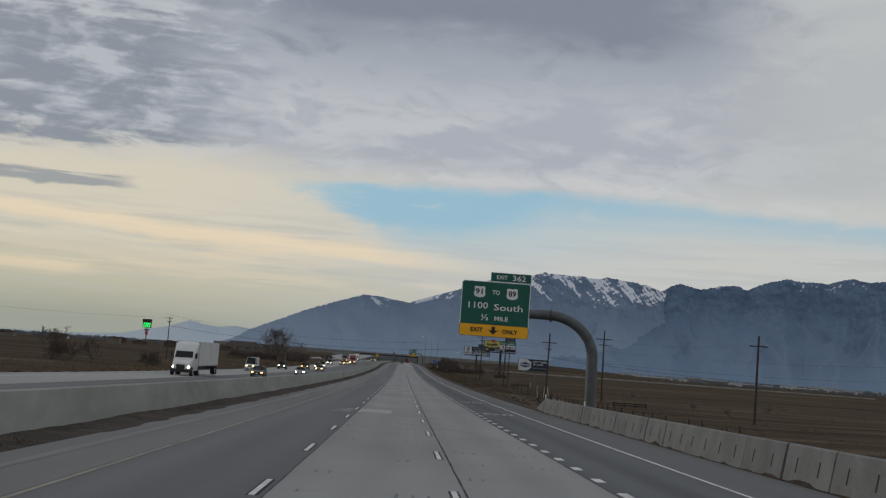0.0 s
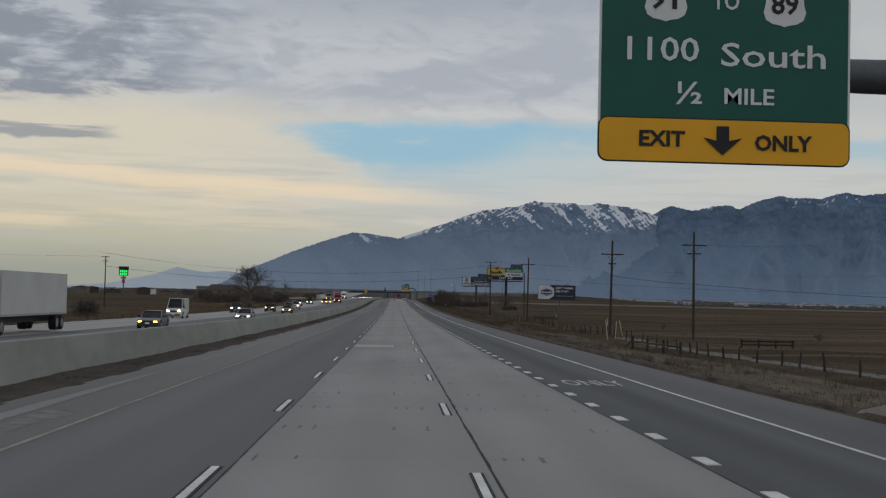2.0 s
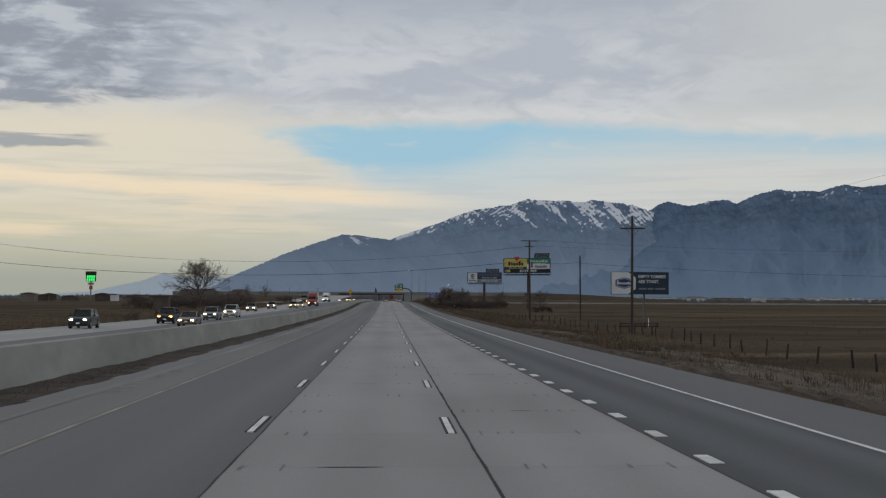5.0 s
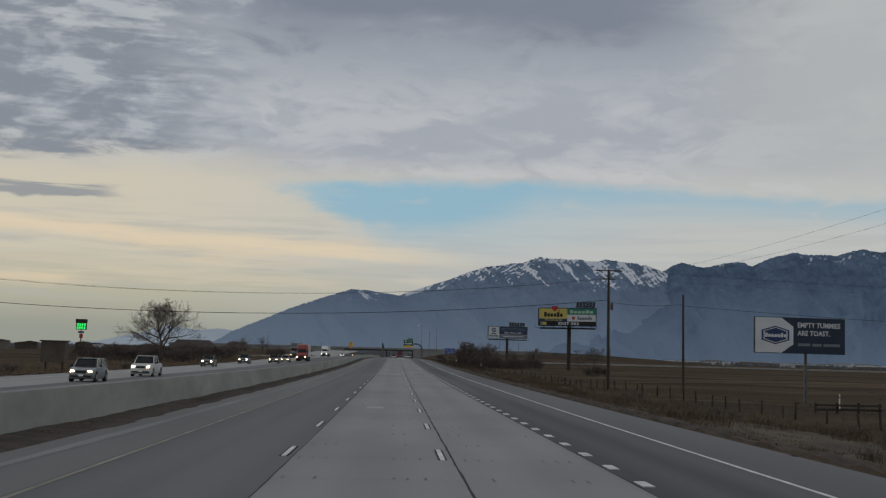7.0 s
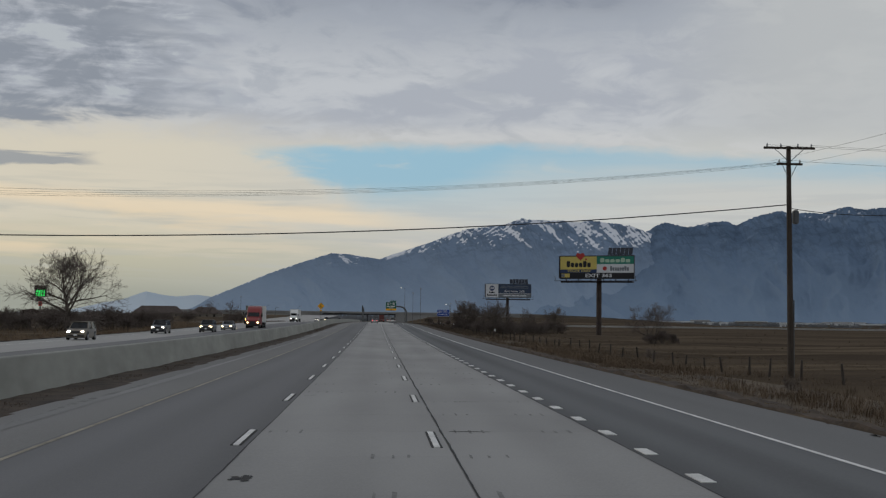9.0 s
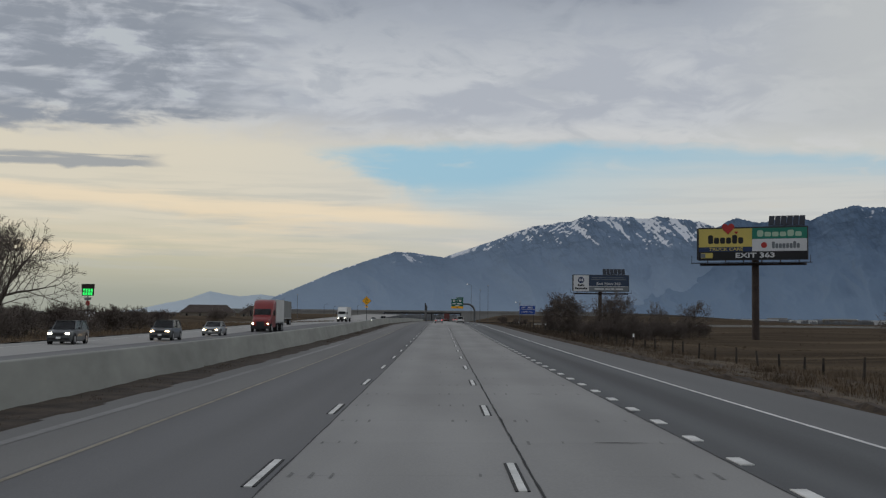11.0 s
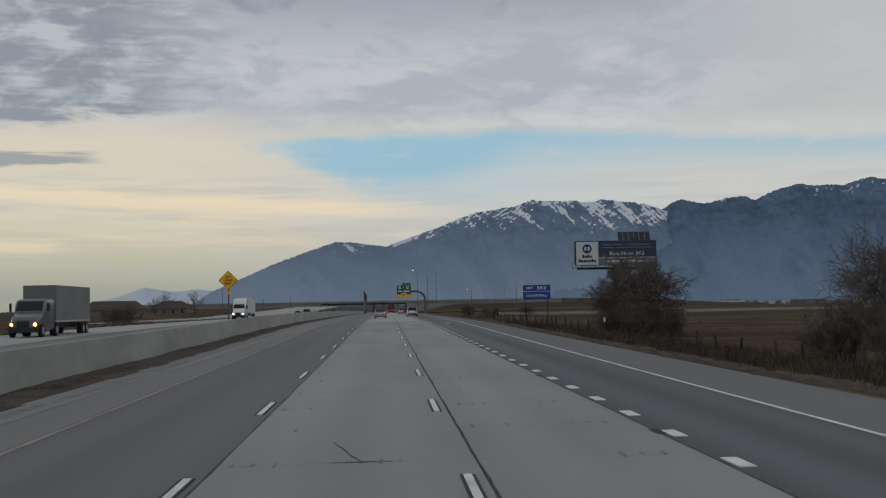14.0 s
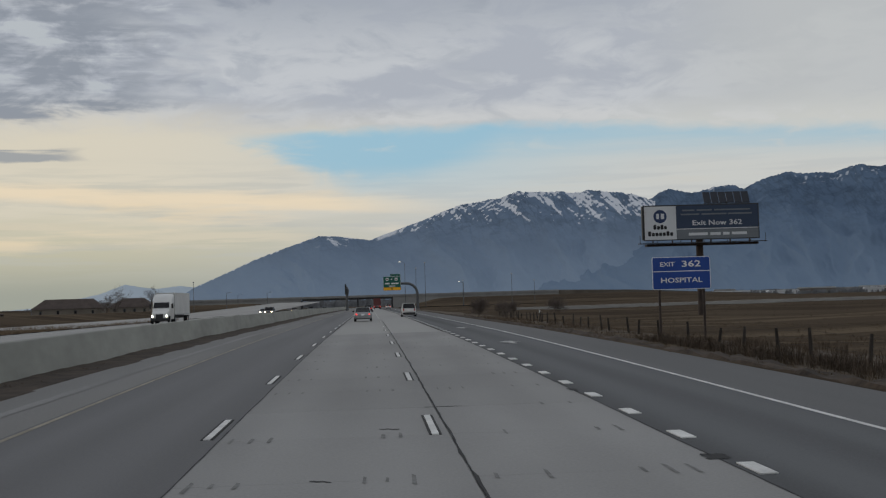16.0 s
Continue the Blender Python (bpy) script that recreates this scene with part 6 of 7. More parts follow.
def car(kind, x, y, colour, label, lights="headlight", away=False, z=None, turn=0.0, lit=True):
    """A car with its nose towards -y, or, driving away, its tail."""
    L, W, H, belt, hood, (c0, c1, c2, c3) = SHAPES[kind]
    zz = float(gz(x, y)) if z is None else z
    m = pose(x, y, zz, 0, 0, turn)
    if away:
        m = pose(x, y + L, zz, 0, 0, 180 + turn)
    th = empty("pickup_truck" if kind == "pickup" else "van" if kind == "van" else "car", m, label, "pickup" if kind == "pickup" else kind if kind == "van" else "car", "traffic on the road")
    hw = W / 2
    # lower body: a long section, rounded in plan
    bm = bmesh.new()
    tail = belt + 0.02 if kind in ("sedan",) else belt
    stations = [(0.0, 0.42, hood - 0.30, 0.78), (0.10, 0.26, hood - 0.10, 0.92), (0.45, 0.20, hood - 0.02, 0.99), (c0, 0.20, belt, 1.0), ((c0 + c3) / 2, 0.20, belt, 1.0), (L - 0.5, 0.22, tail, 0.99), (L - 0.1, 0.30, tail - 0.04, 0.94), (L, 0.44, tail - 0.16, 0.84)]
    prev = None
    for sy, zb, zt, f in stations:
        w = hw * f
        ring = [bm.verts.new(q) for q in ((-w * 0.9, sy, zb), (w * 0.9, sy, zb), (w, sy, zb + 0.18), (w, sy, (zb + zt) / 2 + 0.08), (w * 0.95, sy, zt - 0.05), (w * 0.84, sy, zt), (-w * 0.84, sy, zt), (-w * 0.95, sy, zt - 0.05), (-w, sy, (zb + zt) / 2 + 0.08), (-w, sy, zb + 0.18))]
        if prev:
            for k in range(10):
                bm.faces.new((prev[k], prev[(k + 1) % 10], ring[(k + 1) % 10], ring[k]))
        else:
            bm.faces.new(ring[::-1])
        prev = ring
    bm.faces.new(prev)
    bmesh.ops.recalc_face_normals(bm, faces=bm.faces)
    body = smooth(part("body", bm, colour, th, "painted body"), 38)
    # cabin: glass, then roof and pillars
    wb, wr = hw * 0.90, hw * 0.74
    lo = ((-wb, c0, belt - 0.03), (wb, c0, belt - 0.03), (wb, c3, belt - 0.03), (-wb, c3, belt - 0.03))
    hi = ((-wr, c1, H - 0.05), (wr, c1, H - 0.05), (wr, c2, H - 0.05), (-wr, c2, H - 0.05))
    for k, pane in enumerate(("windscreen", "side_window", "rear_window", "side_window")):
        bm = bmesh.new()
        bm.faces.new([bm.verts.new(q) for q in (lo[k], lo[(k + 1) % 4], hi[(k + 1) % 4], hi[k])])
        bmesh.ops.solidify(bm, geom=bm.faces[:], thickness=0.02)
        part(pane, bm, M["glass"], th)
    bm = boxes((-wr - 0.03, wr + 0.03, c1 - 0.06, c2 + 0.06, H - 0.07, H), bevel=0.03)
    roof = part("roof", bm, colour, th)
    for sx in (-1, 1):
        for (fy, ty) in ((c0, c1), ((c0 + c3) / 2, (c1 + c2) / 2), (c3, c2)):
            bm = bmesh.new()
            tube(bm, [(sx * wb, fy, belt - 0.04), (sx * (wr + 0.01), ty, H - 0.04)], [0.045, 0.035], 6)
            part("pillar", bm, colour, th)
        part("mirror", boxes((sx * (hw + 0.10) - 0.09, sx * (hw + 0.10) + 0.09, c0 + 0.32, c0 + 0.44, belt + 0.02, belt + 0.17), bevel=0.03), M["plastic"], th)
        for wy in (L * 0.18, L * 0.80):
            bm = bmesh.new()
            r = 0.34 if kind == "sedan" else 0.38
            tube(bm, [(sx * (hw - 0.10), wy, r + 0.02), (sx * (hw + 0.004), wy, r + 0.02)], [r + 0.06, r + 0.06], 16)
            part("wheel_arch", bm, M["plastic"], th)
            wheel(th, sx * (hw - 0.10), wy, r, 0.23)
    if kind == "pickup":
        part("load_bed", boxes((-hw * 0.8, hw * 0.8, c3 + 0.15, L - 0.12, belt - 0.02, belt + 0.012)), M["plastic"], th, "open load bed")
    if kind == "van":
        part("side_panel", boxes((-hw * 0.93, hw * 0.93, 2.3, 5.5, belt - 0.1, H - 0.04), bevel=0.08), colour, th, "closed cargo box")
    # nose
    part("grille", boxes((-hw * 0.42, hw * 0.42, -0.03, 0.10, hood - 0.40, hood - 0.20), bevel=0.02), M["plastic"], th, "black grille")
    part("bumper", boxes((-hw * 0.82, hw * 0.82, -0.05, 0.14, 0.34, 0.48), bevel=0.04), M["plastic"] if kind != "sedan" else colour, th)
    part("number_plate", boxes((-0.16, 0.16, -0.075, -0.05, 0.42, 0.56)), M["sign_white"], th)
    for sx in (-1, 1):
        lamp(th, "headlight", sx * hw * 0.66, 0.03, hood - 0.26, 0.32, 0.16, M[lights] if not away else M["chrome"])
        lamp(th, "tail_light", sx * hw * 0.72, L - 0.02, tail - 0.22, 0.24, 0.20 if kind == "sedan" else 0.34, M["taillight"] if away and lit else M["ad_red"])
    part("rear_bumper", boxes((-hw * 0.84, hw * 0.84, L - 0.12, L + 0.05, 0.34, 0.54), bevel=0.04), M["plastic"] if kind != "sedan" else colour, th)
    part("rear_plate", boxes((-0.16, 0.16, L + 0.0, L + 0.02, tail - 0.34, tail - 0.18)), M["sign_white"], th)
    return th


def lorry(x, y, cab_colour, box_colour, label, lights="headlight_cool", box_len=8.0, box_h=3.9, fairing=True, z=None, away=False):
    """A lorry with a bonnet cab and a closed box, its nose towards -y."""
    zz = float(gz(x, y)) if z is None else z
    th = empty("truck", pose(x, y + (box_len + 5.2 if away else 0), zz, 0, 0, 180 if away else 0), label, "truck", "traffic on the road")
    W = 1.22

    def loft(stations):
        """Rounded sections along the length: place, half width, foot, top."""
        bm = bmesh.new()
        prev = None
        for sy, w, zb, zt in stations:
            q = min(0.28, (zt - zb) * 0.3)
            ring = [bm.verts.new(p) for p in ((-w * 0.94, sy, zb), (w * 0.94, sy, zb), (w, sy, zb + 0.12), (w, sy, zt - q), (w * 0.95, sy, zt - q * 0.35), (w * 0.8, sy, zt - 0.02), (w * 0.4, sy, zt), (-w * 0.4, sy, zt), (-w * 0.8, sy, zt - 0.02), (-w * 0.95, sy, zt - q * 0.35), (-w, sy, zt - q), (-w, sy, zb + 0.12))]
            if prev:
                for k in range(12):
                    bm.faces.new((prev[k], prev[(k + 1) % 12], ring[(k + 1) % 12], ring[k]))
            else:
                bm.faces.new(ring[::-1])
            prev = ring
        bm.faces.new(prev)
        bmesh.ops.recalc_face_normals(bm, faces=bm.faces)
        return bm

    smooth(part("bonnet", loft(((0.0, 0.70, 0.60, 1.22), (0.06, 0.86, 0.50, 1.40), (0.35, 0.98, 0.45, 1.58), (1.0, 1.05, 0.45, 1.78), (1.62, 1.10, 0.45, 2.0))), cab_colour, th, "sloping bonnet"), 42)
    tall = ((2.12, 1.16, 0.55, 2.82), (2.5, 1.19, 0.55, 3.25), (3.0, 1.21, 0.55, 3.62), (3.5, 1.22, 0.55, 3.78), (4.15, 1.22, 0.55, 3.85)) if fairing else ((2.12, 1.16, 0.55, 2.78), (2.4, 1.19, 0.55, 2.9), (3.2, 1.21, 0.55, 2.98), (4.0, 1.22, 0.55, 2.98))
    smooth(part("cab", loft(((1.45, 1.12, 0.55, 1.96),) + tall), cab_colour, th, "driver's cab with sleeper" if fairing else "driver's cab"), 42)
    bm = bmesh.new()
    bm.faces.new([bm.verts.new(q) for q in ((-1.0, 1.47, 2.03), (1.0, 1.47, 2.03), (0.94, 2.02, 2.74), (-0.94, 2.02, 2.74))])
    bmesh.ops.solidify(bm, geom=bm.faces[:], thickness=0.05)
    part("windscreen", bm, M["glass"], th, "dark windscreen")
    for sx in (-1, 1):
        part("side_window", boxes((sx * 1.185 - 0.03, sx * 1.185 + 0.03, 2.15, 2.85, 1.95, 2.5)), M["glass"], th)
        part("mirror", boxes((sx * 1.42 - 0.09, sx * 1.42 + 0.09, 1.62, 1.74, 1.95, 2.6), bevel=0.03), M["plastic"], th)
        lamp(th, "headlight", sx * 0.80, 0.08, 0.98, 0.34, 0.26, M[lights])
        lamp(th, "tail_light", sx * 1.0, 4.4 + box_len, 0.9, 0.2, 0.14, M["taillight"] if away else M["ad_red"])
    part("grille", boxes((-0.52, 0.52, -0.05, 0.08, 0.66, 1.28), bevel=0.06), M["plastic"], th, "dark grille")
    part("bumper", boxes((-1.1, 1.1, -0.12, 0.3, 0.38, 0.74), bevel=0.06), M["plastic"], th)
    y0 = 4.4
    part("cargo_box", boxes((-1.28, 1.28, y0, y0 + box_len, 1.15, box_h), bevel=0.03), box_colour, th, "closed cargo box")
    part("box_trim", boxes((-1.295, 1.295, y0 - 0.01, y0 + box_len + 0.01, 1.10, 1.24)), M["alu"], th)
    part("chassis", boxes((-0.45, 0.45, 1.0, y0 + box_len - 0.2, 0.62, 1.05)), M["plastic"], th)
    part("fuel_tank", boxes((-1.15, -0.6, 2.4, 3.8, 0.45, 0.95), (0.6, 1.15, 2.4, 3.8, 0.45, 0.95), bevel=0.1), M["chrome"], th)
    for wy in (1.0, 5.2 if box_len < 9 else 4.6, y0 + box_len - 2.4, y0 + box_len - 1.2):
        for sx in (-1, 1):
            wheel(th, sx * 1.06, wy, 0.5, 0.30 if wy < 2 else 0.5)
    return th


white = paint("white_car_paint", (0.62, 0.62, 0.60), 0.35, 0.0)
silver = paint("silver_car_paint", (0.30, 0.31, 0.32), 0.3, 0.5)
grey = paint("grey_car_paint", (0.11, 0.115, 0.12), 0.3, 0.4)
dark_green = paint("dark_green_car_paint", (0.035, 0.045, 0.042), 0.28, 0.3)
black = paint("black_car_paint", (0.014, 0.014, 0.016), 0.25, 0.2)
red = paint("red_truck_paint", (0.21, 0.013, 0.012), 0.5, 0.0)
tan = paint("beige_car_paint", (0.22, 0.19, 0.15), 0.32, 0.4)
box_white = mat("white_cargo_box", (0.55, 0.55, 0.54), 0.5, 0.1, 2.5, 20, 0.02)
box_grey = mat("grey_cargo_box", (0.16, 0.165, 0.16), 0.55, 0.15, 2.5, 20, 0.02)

# traffic coming towards the camera
lorry(-24.0, 135.0, white, box_white, "white box truck with its headlights on", "headlight_cool", 14.5, 3.9)
car("sedan", -18.8, 163.0, grey, "dark grey car with yellow headlights lit", "headlight_amber")
car("sedan", -16.6, 205.5, silver, "silver sedan with white headlights lit", "headlight_cool")
car("van", -26.3, 216.0, white, "white delivery van with its headlights on", "headlight")
car("suv", -26.8, 277.5, dark_green, "dark green wagon with pale headlights lit", "headlight_cool")
car("suv", -23.4, 301.0, black, "black crossover with amber headlights lit", "headlight_amber")
car("sedan", -19.0, 288.0, tan, "beige sedan with yellow headlights lit", "headlight")
car("suv", -21.8, 323.5, silver, "silver sport utility car with bright headlights", "headlight")
car("pickup", -22.2, 346.0, white, "white pickup truck with bright headlights", "headlight")
car("suv", -26.9, 415.5, tan, "beige sport utility car in the outer lane", "headlight_cool")
car("suv", -26.6, 456.0, grey, "grey sport utility car in the outer lane", "headlight_cool")
car("suv", -22.6, 470.0, grey, "dark grey car with yellow headlights lit", "headlight")
car("sedan", -22.2, 490.0, silver, "silver car with bright headlights", "headlight")
lorry(-20.5, 512.0, red, box_white, "red box truck with its headlights on", "headlight", 7.0, 3.9)
lorry(-26.2, 562.0, grey, box_grey, "dark semi truck with a grey trailer", "headlight_amber", 11.0, 4.0, fairing=False)
lorry(-25.8, 692.5, white, box_white, "white semi truck with its headlights on", "headlight_cool", 13.0, 4.0)
for fx, fy, kind, col, lt in ((-25.5, 838, "sedan", silver, "headlight_cool"), (-18.2, 927, "suv", grey, "headlight"), (-22.0, 905, "sedan", tan, "headlight"), (-18.5, 770, "suv", grey, "headlight"), (-22.0, 1010, "suv", silver, "headlight"), (-18.5, 1060, "sedan", grey, "headlight_cool")):
    car(kind, fx, float(fy), col, "distant car with its headlights on", lt)
# traffic driving ahead
car("sedan", 0.05, 662.0, silver, "silver sedan driving ahead with red tail lights", away=True)
car("suv", 5.7, 690.0, white, "white sport utility car driving ahead", away=True, lit=False)
car("sedan", 0.4, 815.0, black, "dark car driving far ahead", away=True)
lorry(3.4, 975.0, red, paint("dark_red_box", (0.12, 0.03, 0.028), 0.5, 0.0), "dark red truck driving far ahead", box_len=7.0, away=True, fairing=False)
car("suv", 7.0, 950.0, white, "white car driving far ahead", away=True)

# ---- far side: price sign, hut, houses ----
tower = empty("price_sign", pose(-279.0, 1335.0, 0.5, 0, 0, 8), "tall petrol price sign with glowing green figures", "price sign")
bm = bmesh.new()
tube(bm, [(0, 0, -0.5), (0, 0, 17)], [0.6, 0.5], 8)
part("pole", bm, M["steel"], tower)
part("header_panel", boxes((-5.0, 5.0, -0.6, 0.6, 22.6, 26.0), bevel=0.1), M["rust"], tower, "dark brownish red header panel")
price = part("price_panel", boxes((-4.6, 4.6, -0.6, 0.6, 16.6, 22.6), bevel=0.1), M["black_steel"], tower, "black price panel")
for row, kx in ((19.9, 0.9), (17.1, 0.2)):
    for k in range(4):
        fx = -3.9 + k * 1.95 + kx * 0.3
        part("price_figure", boxes((fx, fx + 1.4, -0.75, -0.6, row, row + 2.3)), M["led_green"], price, "glowing green figure")
part("logo_plate", boxes((-2.6, 2.6, -0.5, 0.5, 13.4, 15.4), bevel=0.1), M["ad_grey"], tower, "pale plate")
part("lower_panel", boxes((-1.5, 1.5, -0.5, 0.5, 9.0, 12.6), bevel=0.1), M["ad_red"], tower, "small red panel")

M["roof_brown"] = mat("brown_shingle_roof", (0.075, 0.058, 0.05), 0.95, 0.25, 3, 2, 0.4)
M["wall_tan"] = mat("tan_house_wall", (0.17, 0.15, 0.125), 0.9, 0.15, 4, 3, 0.2)
M["wall_pale"] = mat("pale_building_wall", (0.60, 0.62, 0.64), 0.8, 0.12, 12, 1, 0.05)
M["hut_wall"] = mat("brown_hut_wall", (0.10, 0.08, 0.068), 0.9, 0.25, 1.5, 5, 0.2)


def house(x, y, z, w, d, h, rise, turn, label, wall, group="distant houses", windows=4):
    th = empty("house", pose(x, y, z, 0, 0, turn), label, "house", group)
    part("wall", boxes((-w / 2, w / 2, -d / 2, d / 2, -1.0, h)), wall, th)
    bm = bmesh.new()
    o = 0.6
    a = [bm.verts.new(q) for q in ((-w / 2 - o, -d / 2 - o, h), (w / 2 + o, -d / 2 - o, h), (w / 2 + o, d / 2 + o, h), (-w / 2 - o, d / 2 + o, h))]
    r0, r1 = bm.verts.new((-w / 2 + rise, 0, h + rise)), bm.verts.new((w / 2 - rise, 0, h + rise))
    for f in ((a[0], a[1], r1, r0), (a[1], a[2], r1), (a[2], a[3], r0, r1), (a[3], a[0], r0), (a[3], a[2], a[1], a[0])):
        bm.faces.new(f)
    part("roof", bm, M["roof_brown"], th, "brown hipped roof")
    for k in range(windows):
        bx = -w / 2 + w * (k + 0.5) / windows
        win = part("window", boxes((bx - 0.6, bx + 0.6, -d / 2 - 0.04, -d / 2 + 0.03, h * 0.35, h * 0.8)), M["glass"], th)
    return th


house(-152.0, 1169.0, 0.5, 34, 16, 4.0, 5.0, 4, "long low house with a brown hipped roof", M["wall_tan"])
house(-118.0, 1160.0, 0.5, 20, 14, 4.0, 4.5, -6, "low house with a brown hipped roof", M["wall_tan"])
hut = empty("roadside_hut", pose(-36.0, 368.2, -0.6), "small square brown sign cabinet beside the far carriageway", "hut")
part("wall", boxes((-1.25, 1.25, -0.8, 0.8, 1.2, 3.4), bevel=0.02), M["hut_wall"], hut, "plain brown panel")
part("roof", boxes((-1.4, 1.4, -0.95, 0.95, 3.4, 3.55), bevel=0.02), M["roof_brown"], hut)
for sx in (-0.9, 0.9):
    part("leg", boxes((sx - 0.08, sx + 0.08, -0.08, 0.08, -0.4, 1.3)), M["post_wood"], hut)

# rows of parked vehicles and low sheds across the plain
rb = random.Random(21)
for k in range(26):
    bx, by = -420 + k * 11 + rb.uniform(-4, 4), 950 + rb.uniform(-60, 120)
    th = empty("shed", pose(bx, by, -0.2, 0, 0, rb.uniform(-12, 12)), "low shed in the distance across the field", "shed", "distant sheds")
    w, h = rb.uniform(5, 13), rb.uniform(2.4, 4.6)
    mt = rb.choice((M["wall_tan"], M["hut_wall"], M["hut_wall"], M["roof_brown"], M["hut_wall"], M["wall_tan"], M["wall_pale"]))
    part("wall", boxes((-w / 2, w / 2, -3, 3, -0.6, h)), mt, th)
    bm = bmesh.new()
    prism(bm, [(-w / 2 - 0.3, h), (w / 2 + 0.3, h), (w / 2 + 0.3, h + 0.25), (0, h + 0.25 + w * 0.09), (-w / 2 - 0.3, h + 0.25)], -3.3, 3.3)
    bmesh.ops.recalc_face_normals(bm, faces=bm.faces)
    part("roof", bm, M["roof_brown"], th)
for k, (az_d, r, w, h) in enumerate(((9.6, 2550, 90, 5), (11.5, 2700, 60, 8), (13.0, 2450, 130, 5), (14.8, 2650, 40, 9), (16.2, 2500, 70, 5), (18.0, 2750, 100, 6), (19.6, 2500, 50, 6), (21.0, 2650, 85, 8), (22.8, 2500, 120, 5), (25, 2600, 80, 9), (7.6, 2800, 80, 8), (5.5, 2750, 60, 8))):
    bx, by = math.sin(radians(az_d)) * r, 268 + math.cos(radians(az_d)) * r
    th = empty("warehouse", pose(bx, by, -0.5, 0, 0, -az_d), "long low pale warehouse below the mountains", "warehouse", "distant warehouses")
    part("wall", boxes((-w / 2, w / 2, -12, 12, -1, h)), M["wall_pale"] if k % 3 else M["concrete_far"], th)
    part("roof", boxes((-w / 2 - 0.5, w / 2 + 0.5, -12.5, 12.5, h, h + 0.8)), M["alu"], th)


for k, (az_d, r, w, h) in enumerate(((8.2, 1330, 34, 3.4), (10.1, 1420, 22, 4.6), (11.0, 1300, 48, 2.8), (12.2, 1380, 18, 4.0), (13.6, 1450, 40, 3.6), (15.3, 1350, 26, 3.0), (16.9, 1500, 36, 5.0), (18.4, 1330, 16, 3.2), (19.3, 1420, 44, 3.0), (20.8, 1480, 20, 5.2), (22.0, 1360, 30, 3.0), (23.6, 1450, 50, 3.8))):
    bx, by = math.sin(radians(az_d)) * r, 268 + math.cos(radians(az_d)) * r
    th = empty("barn", pose(bx, by, -0.6, 0, 0, -az_d + 6 * (k % 3 - 1)), "low pale farm building in the distance", "barn", "distant farm buildings")
    part("wall", boxes((-w / 2, w / 2, -5, 5, -1, h)), M["wall_pale"] if k % 2 else M["wall_tan"], th)
    bm = bmesh.new()
    prism(bm, [(-w / 2 - 0.4, h), (w / 2 + 0.4, h), (w / 2 - 0.6, h + 1.3), (-w / 2 + 0.6, h + 1.3)], -5.5, 5.5)
    bmesh.ops.recalc_face_normals(bm, faces=bm.faces)
    part("roof", bm, M["wall_pale"] if k % 3 else M["alu"], th, "pale metal roof")


def far_wood(name, az0, az1, r0, r1, n, hmin, hmax, label, seed):
    """A far belt of leafless trees as one ragged mass of slender crowns."""
    r = np.random.RandomState(seed)
    verts, faces = [], []
    for _ in range(n):
        a, rr = radians(r.uniform(az0, az1)), r.uniform(r0, r1)
        x, y = math.sin(a) * rr, 268 + math.cos(a) * rr
        h = r.uniform(hmin, hmax)
        for _k in range(9):
            ox, oy = r.normal(0, h * 0.3), r.normal(0, h * 0.2)
            w, t = h * r.uniform(0.06, 0.16), h * r.uniform(0.5, 1.1)
            i = len(verts)
            verts += [(x + ox - w, y + oy, -1), (x + ox + w, y + oy, -1), (x + ox + w * 1.2, y + oy + w, t * 0.6), (x + ox - w * 1.2, y + oy - w, t * 0.6), (x + ox + r.normal(0, w), y + oy, t)]
            faces += [(i, i + 1, i + 2, i + 3), (i + 3, i + 2, i + 4)]
    me = bpy.data.meshes.new(name)
    me.from_pydata(verts, [], faces)
    me.materials.append(M["far_twig"])
    return tagged(new(name, me), label, "trees", kind="stuff")


# twigs paled and blued: the haze over far woods is put into their colour
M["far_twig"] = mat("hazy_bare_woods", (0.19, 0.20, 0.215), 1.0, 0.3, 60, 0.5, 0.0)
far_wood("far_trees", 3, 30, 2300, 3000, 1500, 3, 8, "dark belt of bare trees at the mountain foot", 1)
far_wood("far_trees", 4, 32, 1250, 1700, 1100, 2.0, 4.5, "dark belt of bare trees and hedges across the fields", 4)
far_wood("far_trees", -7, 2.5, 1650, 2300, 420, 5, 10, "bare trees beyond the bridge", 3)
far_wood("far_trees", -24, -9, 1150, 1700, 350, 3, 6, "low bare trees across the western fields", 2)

# ---- the bridge ahead ----
BY = 1500.0
M["bridge_concrete"] = mat("pale_bridge_concrete", (0.26, 0.26, 0.255), 0.9, 0.15, 8, 2, 0.1)
M["bridge_dark"] = mat("dark_bridge_girder", (0.05, 0.052, 0.055), 0.8, 0.2, 6, 2, 0.1)
bridge = empty("road_bridge", pose(0, 0, 0), "long low concrete road bridge across the motorway", "bridge", kind="structure")
part("girder", boxes((-52, 19, BY - 6, BY + 6, 5.9, 7.4)), M["bridge_dark"], bridge, "dark steel girders")
part("deck", boxes((-230, 150, BY - 7, BY + 7, 7.4, 7.9)), M["bridge_concrete"], bridge)
part("parapet", boxes((-230, 150, BY - 7.2, BY - 6.9, 7.9, 9.2)), M["bridge_concrete"], bridge, "pale concrete parapet")
for bx in (-52.5, -8.5, 18.5):
    for k in range(3):
        bm = bmesh.new()
        tube(bm, [(bx, BY - 5 + k * 5, -1.5), (bx, BY - 5 + k * 5, 6.0)], 0.6, 10)
        part("column", bm, M["bridge_dark"], bridge)
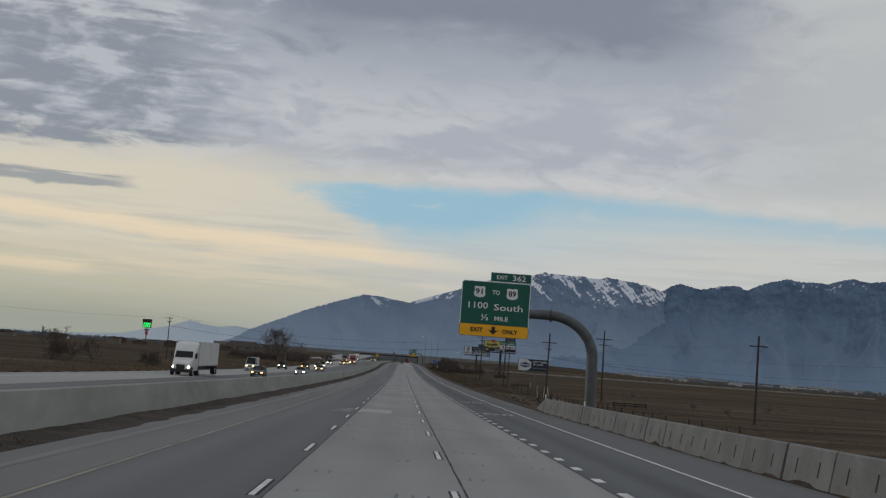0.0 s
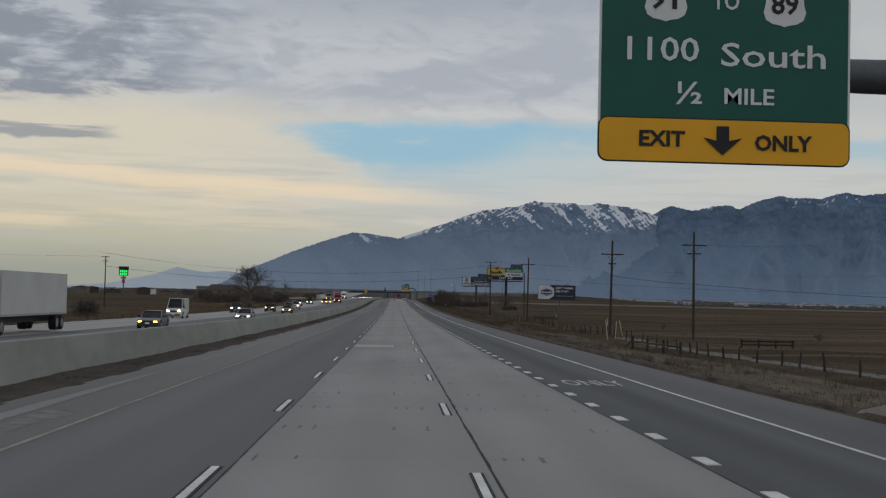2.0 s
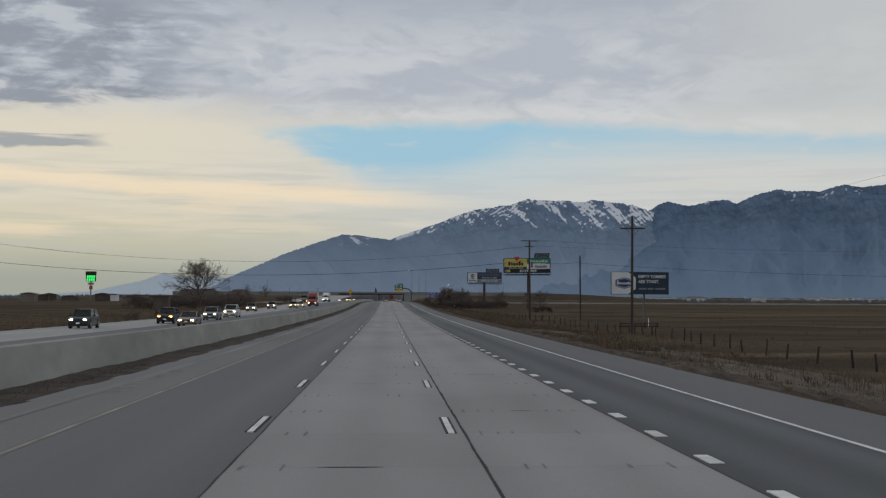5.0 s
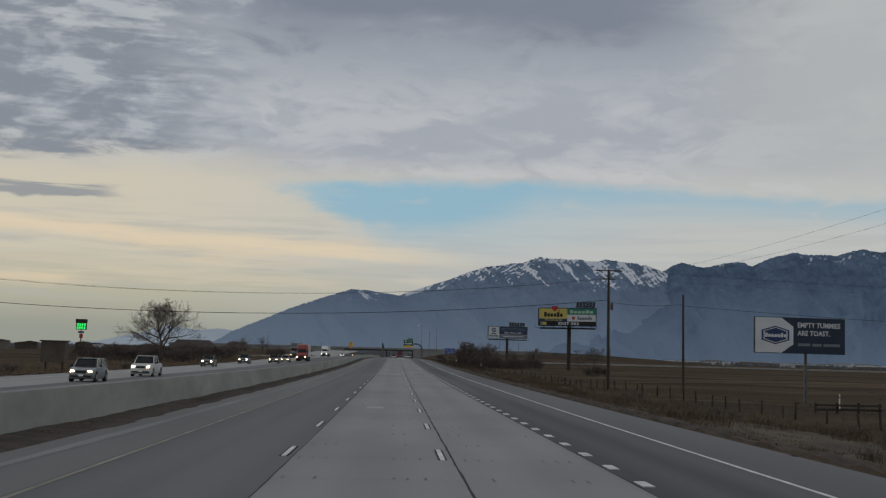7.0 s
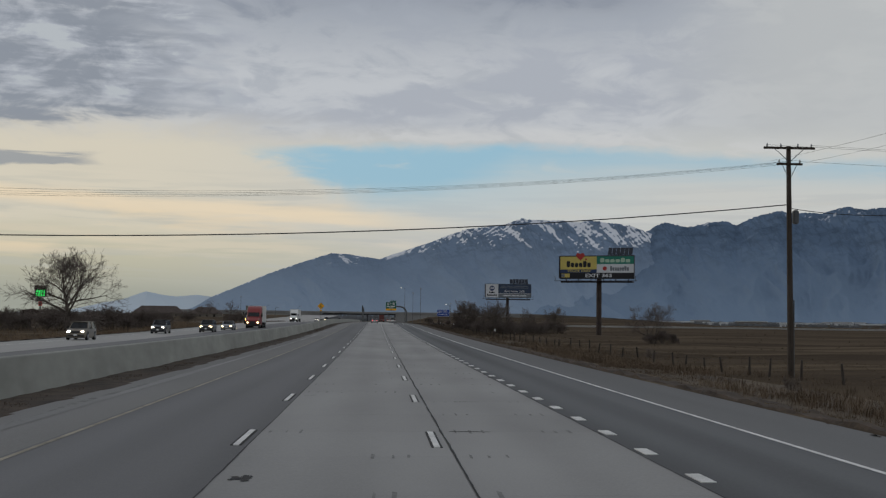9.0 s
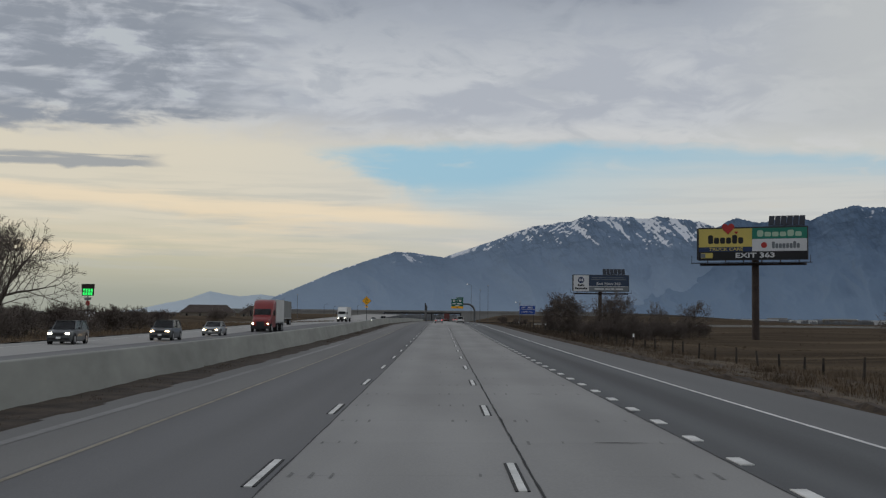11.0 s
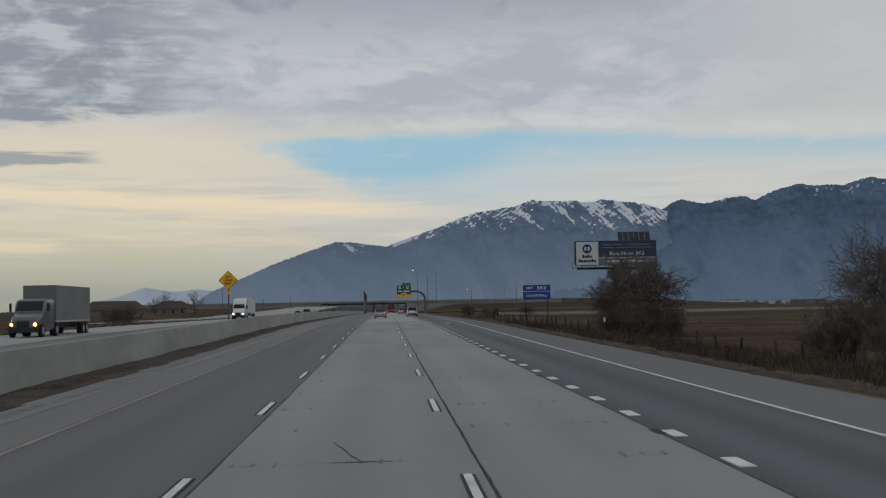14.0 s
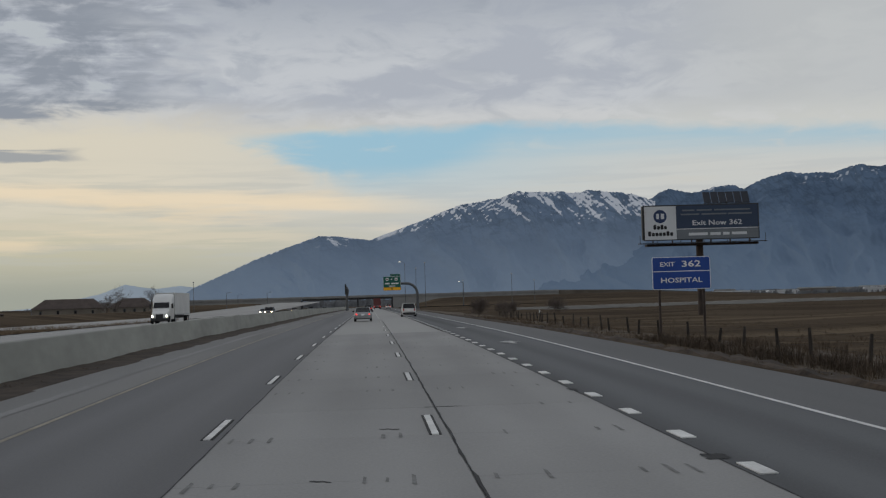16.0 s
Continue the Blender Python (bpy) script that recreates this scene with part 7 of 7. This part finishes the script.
for x0, x1 in ((-230, -53), (19, 150)):
    bm = bmesh.new()
    far, near = (x0, x1) if x0 < -60 else (x1, x0)
    prism(bm, [(near, -2), (near, 7.4), (far, 7.4), (far, -2)], BY - 6.5, BY + 6.5)
    bmesh.ops.recalc_face_normals(bm, faces=bm.faces)
    part("abutment_wall", bm, M["bridge_concrete"], bridge, "pale retaining wall")
bm = bmesh.new()
prism(bm, [(150, -2), (150, 9.0), (210, 7.4), (340, 0.2), (340, -2)], BY - 7.1, BY + 7.1)
bmesh.ops.recalc_face_normals(bm, faces=bm.faces)
# dry grass colour lightened, with haze painted in, against the dim upright face
part("approach_bank", bm, mat("hazy_bank_grass", (0.13, 0.112, 0.092), 1.0, 0.25, 12, 0.8, 0.1), bridge, "brown grassy bank up to the bridge")
for name, pts, h in (("embankment_left", (-330, -62, 1380, 1492), 5.5), ("embankment_right", (26, 340, 1400, 1492), 6.0), ("embankment_ramp", (-130, -66, 760, 1100), 2.6)):
    x0, x1, y0, y1 = pts
    def hill(X, Y, x0=x0, x1=x1, y0=y0, y1=y1, h=h):
        u = np.clip(np.minimum((X - x0) / 30, (x1 - X) / (22 if x1 < 0 else 120)), 0, 1)
        v = np.clip(np.minimum((Y - y0) / 60, (y1 - Y + 15) / 18), 0, 1)
        return -0.6 + h * u * v + 0.25 * np.sin(X * 0.21) * np.sin(Y * 0.13)
    surface(name, list(np.linspace(x0, x1, 40)), list(np.linspace(y0, y1 + 14, 20)), hill, M["field"], "brown grassy embankment beside the bridge", "embankment")
sr = surface("side_road", list(np.linspace(36, 320, 60)), [0, 1, 2], lambda X, Y: 0.35 + X * 0, M["concrete_far"], "pale side road across the fields", "road")
for v in sr.data.vertices:
    x = v.co.x
    v.co = (x, 850 + 35 * math.sin((x - 60) * 0.012) - (x - 60) * 0.12 + v.co.y * 4.0, 0.55)
bm = bmesh.new()
for k in range(59):
    x0, x1 = 36 + k * 284 / 59, 36 + (k + 1) * 284 / 59
    ya, yb = (846 + 35 * math.sin((x - 60) * 0.012) - (x - 60) * 0.12 for x in (x0, x1))
    q = [bm.verts.new(p) for p in ((x0, ya, -0.4), (x1, yb, -0.4), (x1, yb, 0.5), (x0, ya, 0.5), (x0, ya + 0.3, -0.4), (x1, yb + 0.3, -0.4), (x1, yb + 0.3, 0.5), (x0, ya + 0.3, 0.5))]
    for f in ((0, 1, 2, 3), (3, 2, 6, 7), (5, 4, 7, 6)):
        bm.faces.new([q[i] for i in f])
part("edge_wall", bm, M["concrete_far"], sr, "low pale concrete wall along the side road")
surface("ramp_road", list(np.linspace(-64, -33, 8)), list(np.linspace(720, 1400, 40)), lambda X, Y: 0.4 + X * 0 + np.clip((Y - 900) / 500, 0, 1) * 4.5, M["concrete_far"], "pale concrete slip road climbing to the bridge", "road")


def mast(x, y, z, h, arm, label, lit=False):
    th = empty("street_lamp", pose(x, y, z), label, "street lamp", "lamps round the junction")
    bm = bmesh.new()
    tube(bm, [(0, 0, -1), (0, 0, h)], [0.22, 0.12], 7)
    part("pole", bm, M["steel"], th)
    if arm:
        bm = bmesh.new()
        tube(bm, [(0, 0, h - 0.3), (arm * 0.5, 0, h + 0.5), (arm, 0, h + 0.7)], 0.09, 6)
        part("arm", bm, M["steel"], th)
    part("lamp_head", boxes((arm - 0.55, arm + 0.55, -0.3, 0.3, h + (0.5 if arm else 0.1), h + 0.75), bevel=0.1), M["lamp_glow"] if lit else M["alu"], th)
    return th


for mx, my, mh, arm, lit in ((38, 1350, 29, 0, False), (30, 1300, 24, 0, False), (96, 1350, 20, 0, False), (62, 1330, 15, -3, True), (67, 1400, 17, 0, False), (24, 1330, 29, -3, True), (-66, 1340, 12, 3, False), (-93, 1345, 12.5, 3, False), (-115, 1350, 20, 0, False), (-84, 1330, 11, 3, False), (118, 1400, 16, 0, False)):
    mast(float(mx), float(my), -0.5, float(mh), arm, "tall grey lamp mast near the bridge", lit)
hook = empty("median_sign", pose(-6.2, 915.0, 0.9), "dark sign mast seen edge on over the median", "road sign")
bm = bmesh.new()
tube(bm, [(0, 0, -1), (0, 0, 4.2), (0.25, 0, 6.2), (-0.2, 0, 7.2)], [0.42, 0.42, 0.42, 0.35], 10)
part("pole", bm, M["steel"], hook)
part("panel", boxes((-0.55, -0.1, -2.2, 2.2, 4.8, 8.0), bevel=0.05), M["black_steel"], hook)
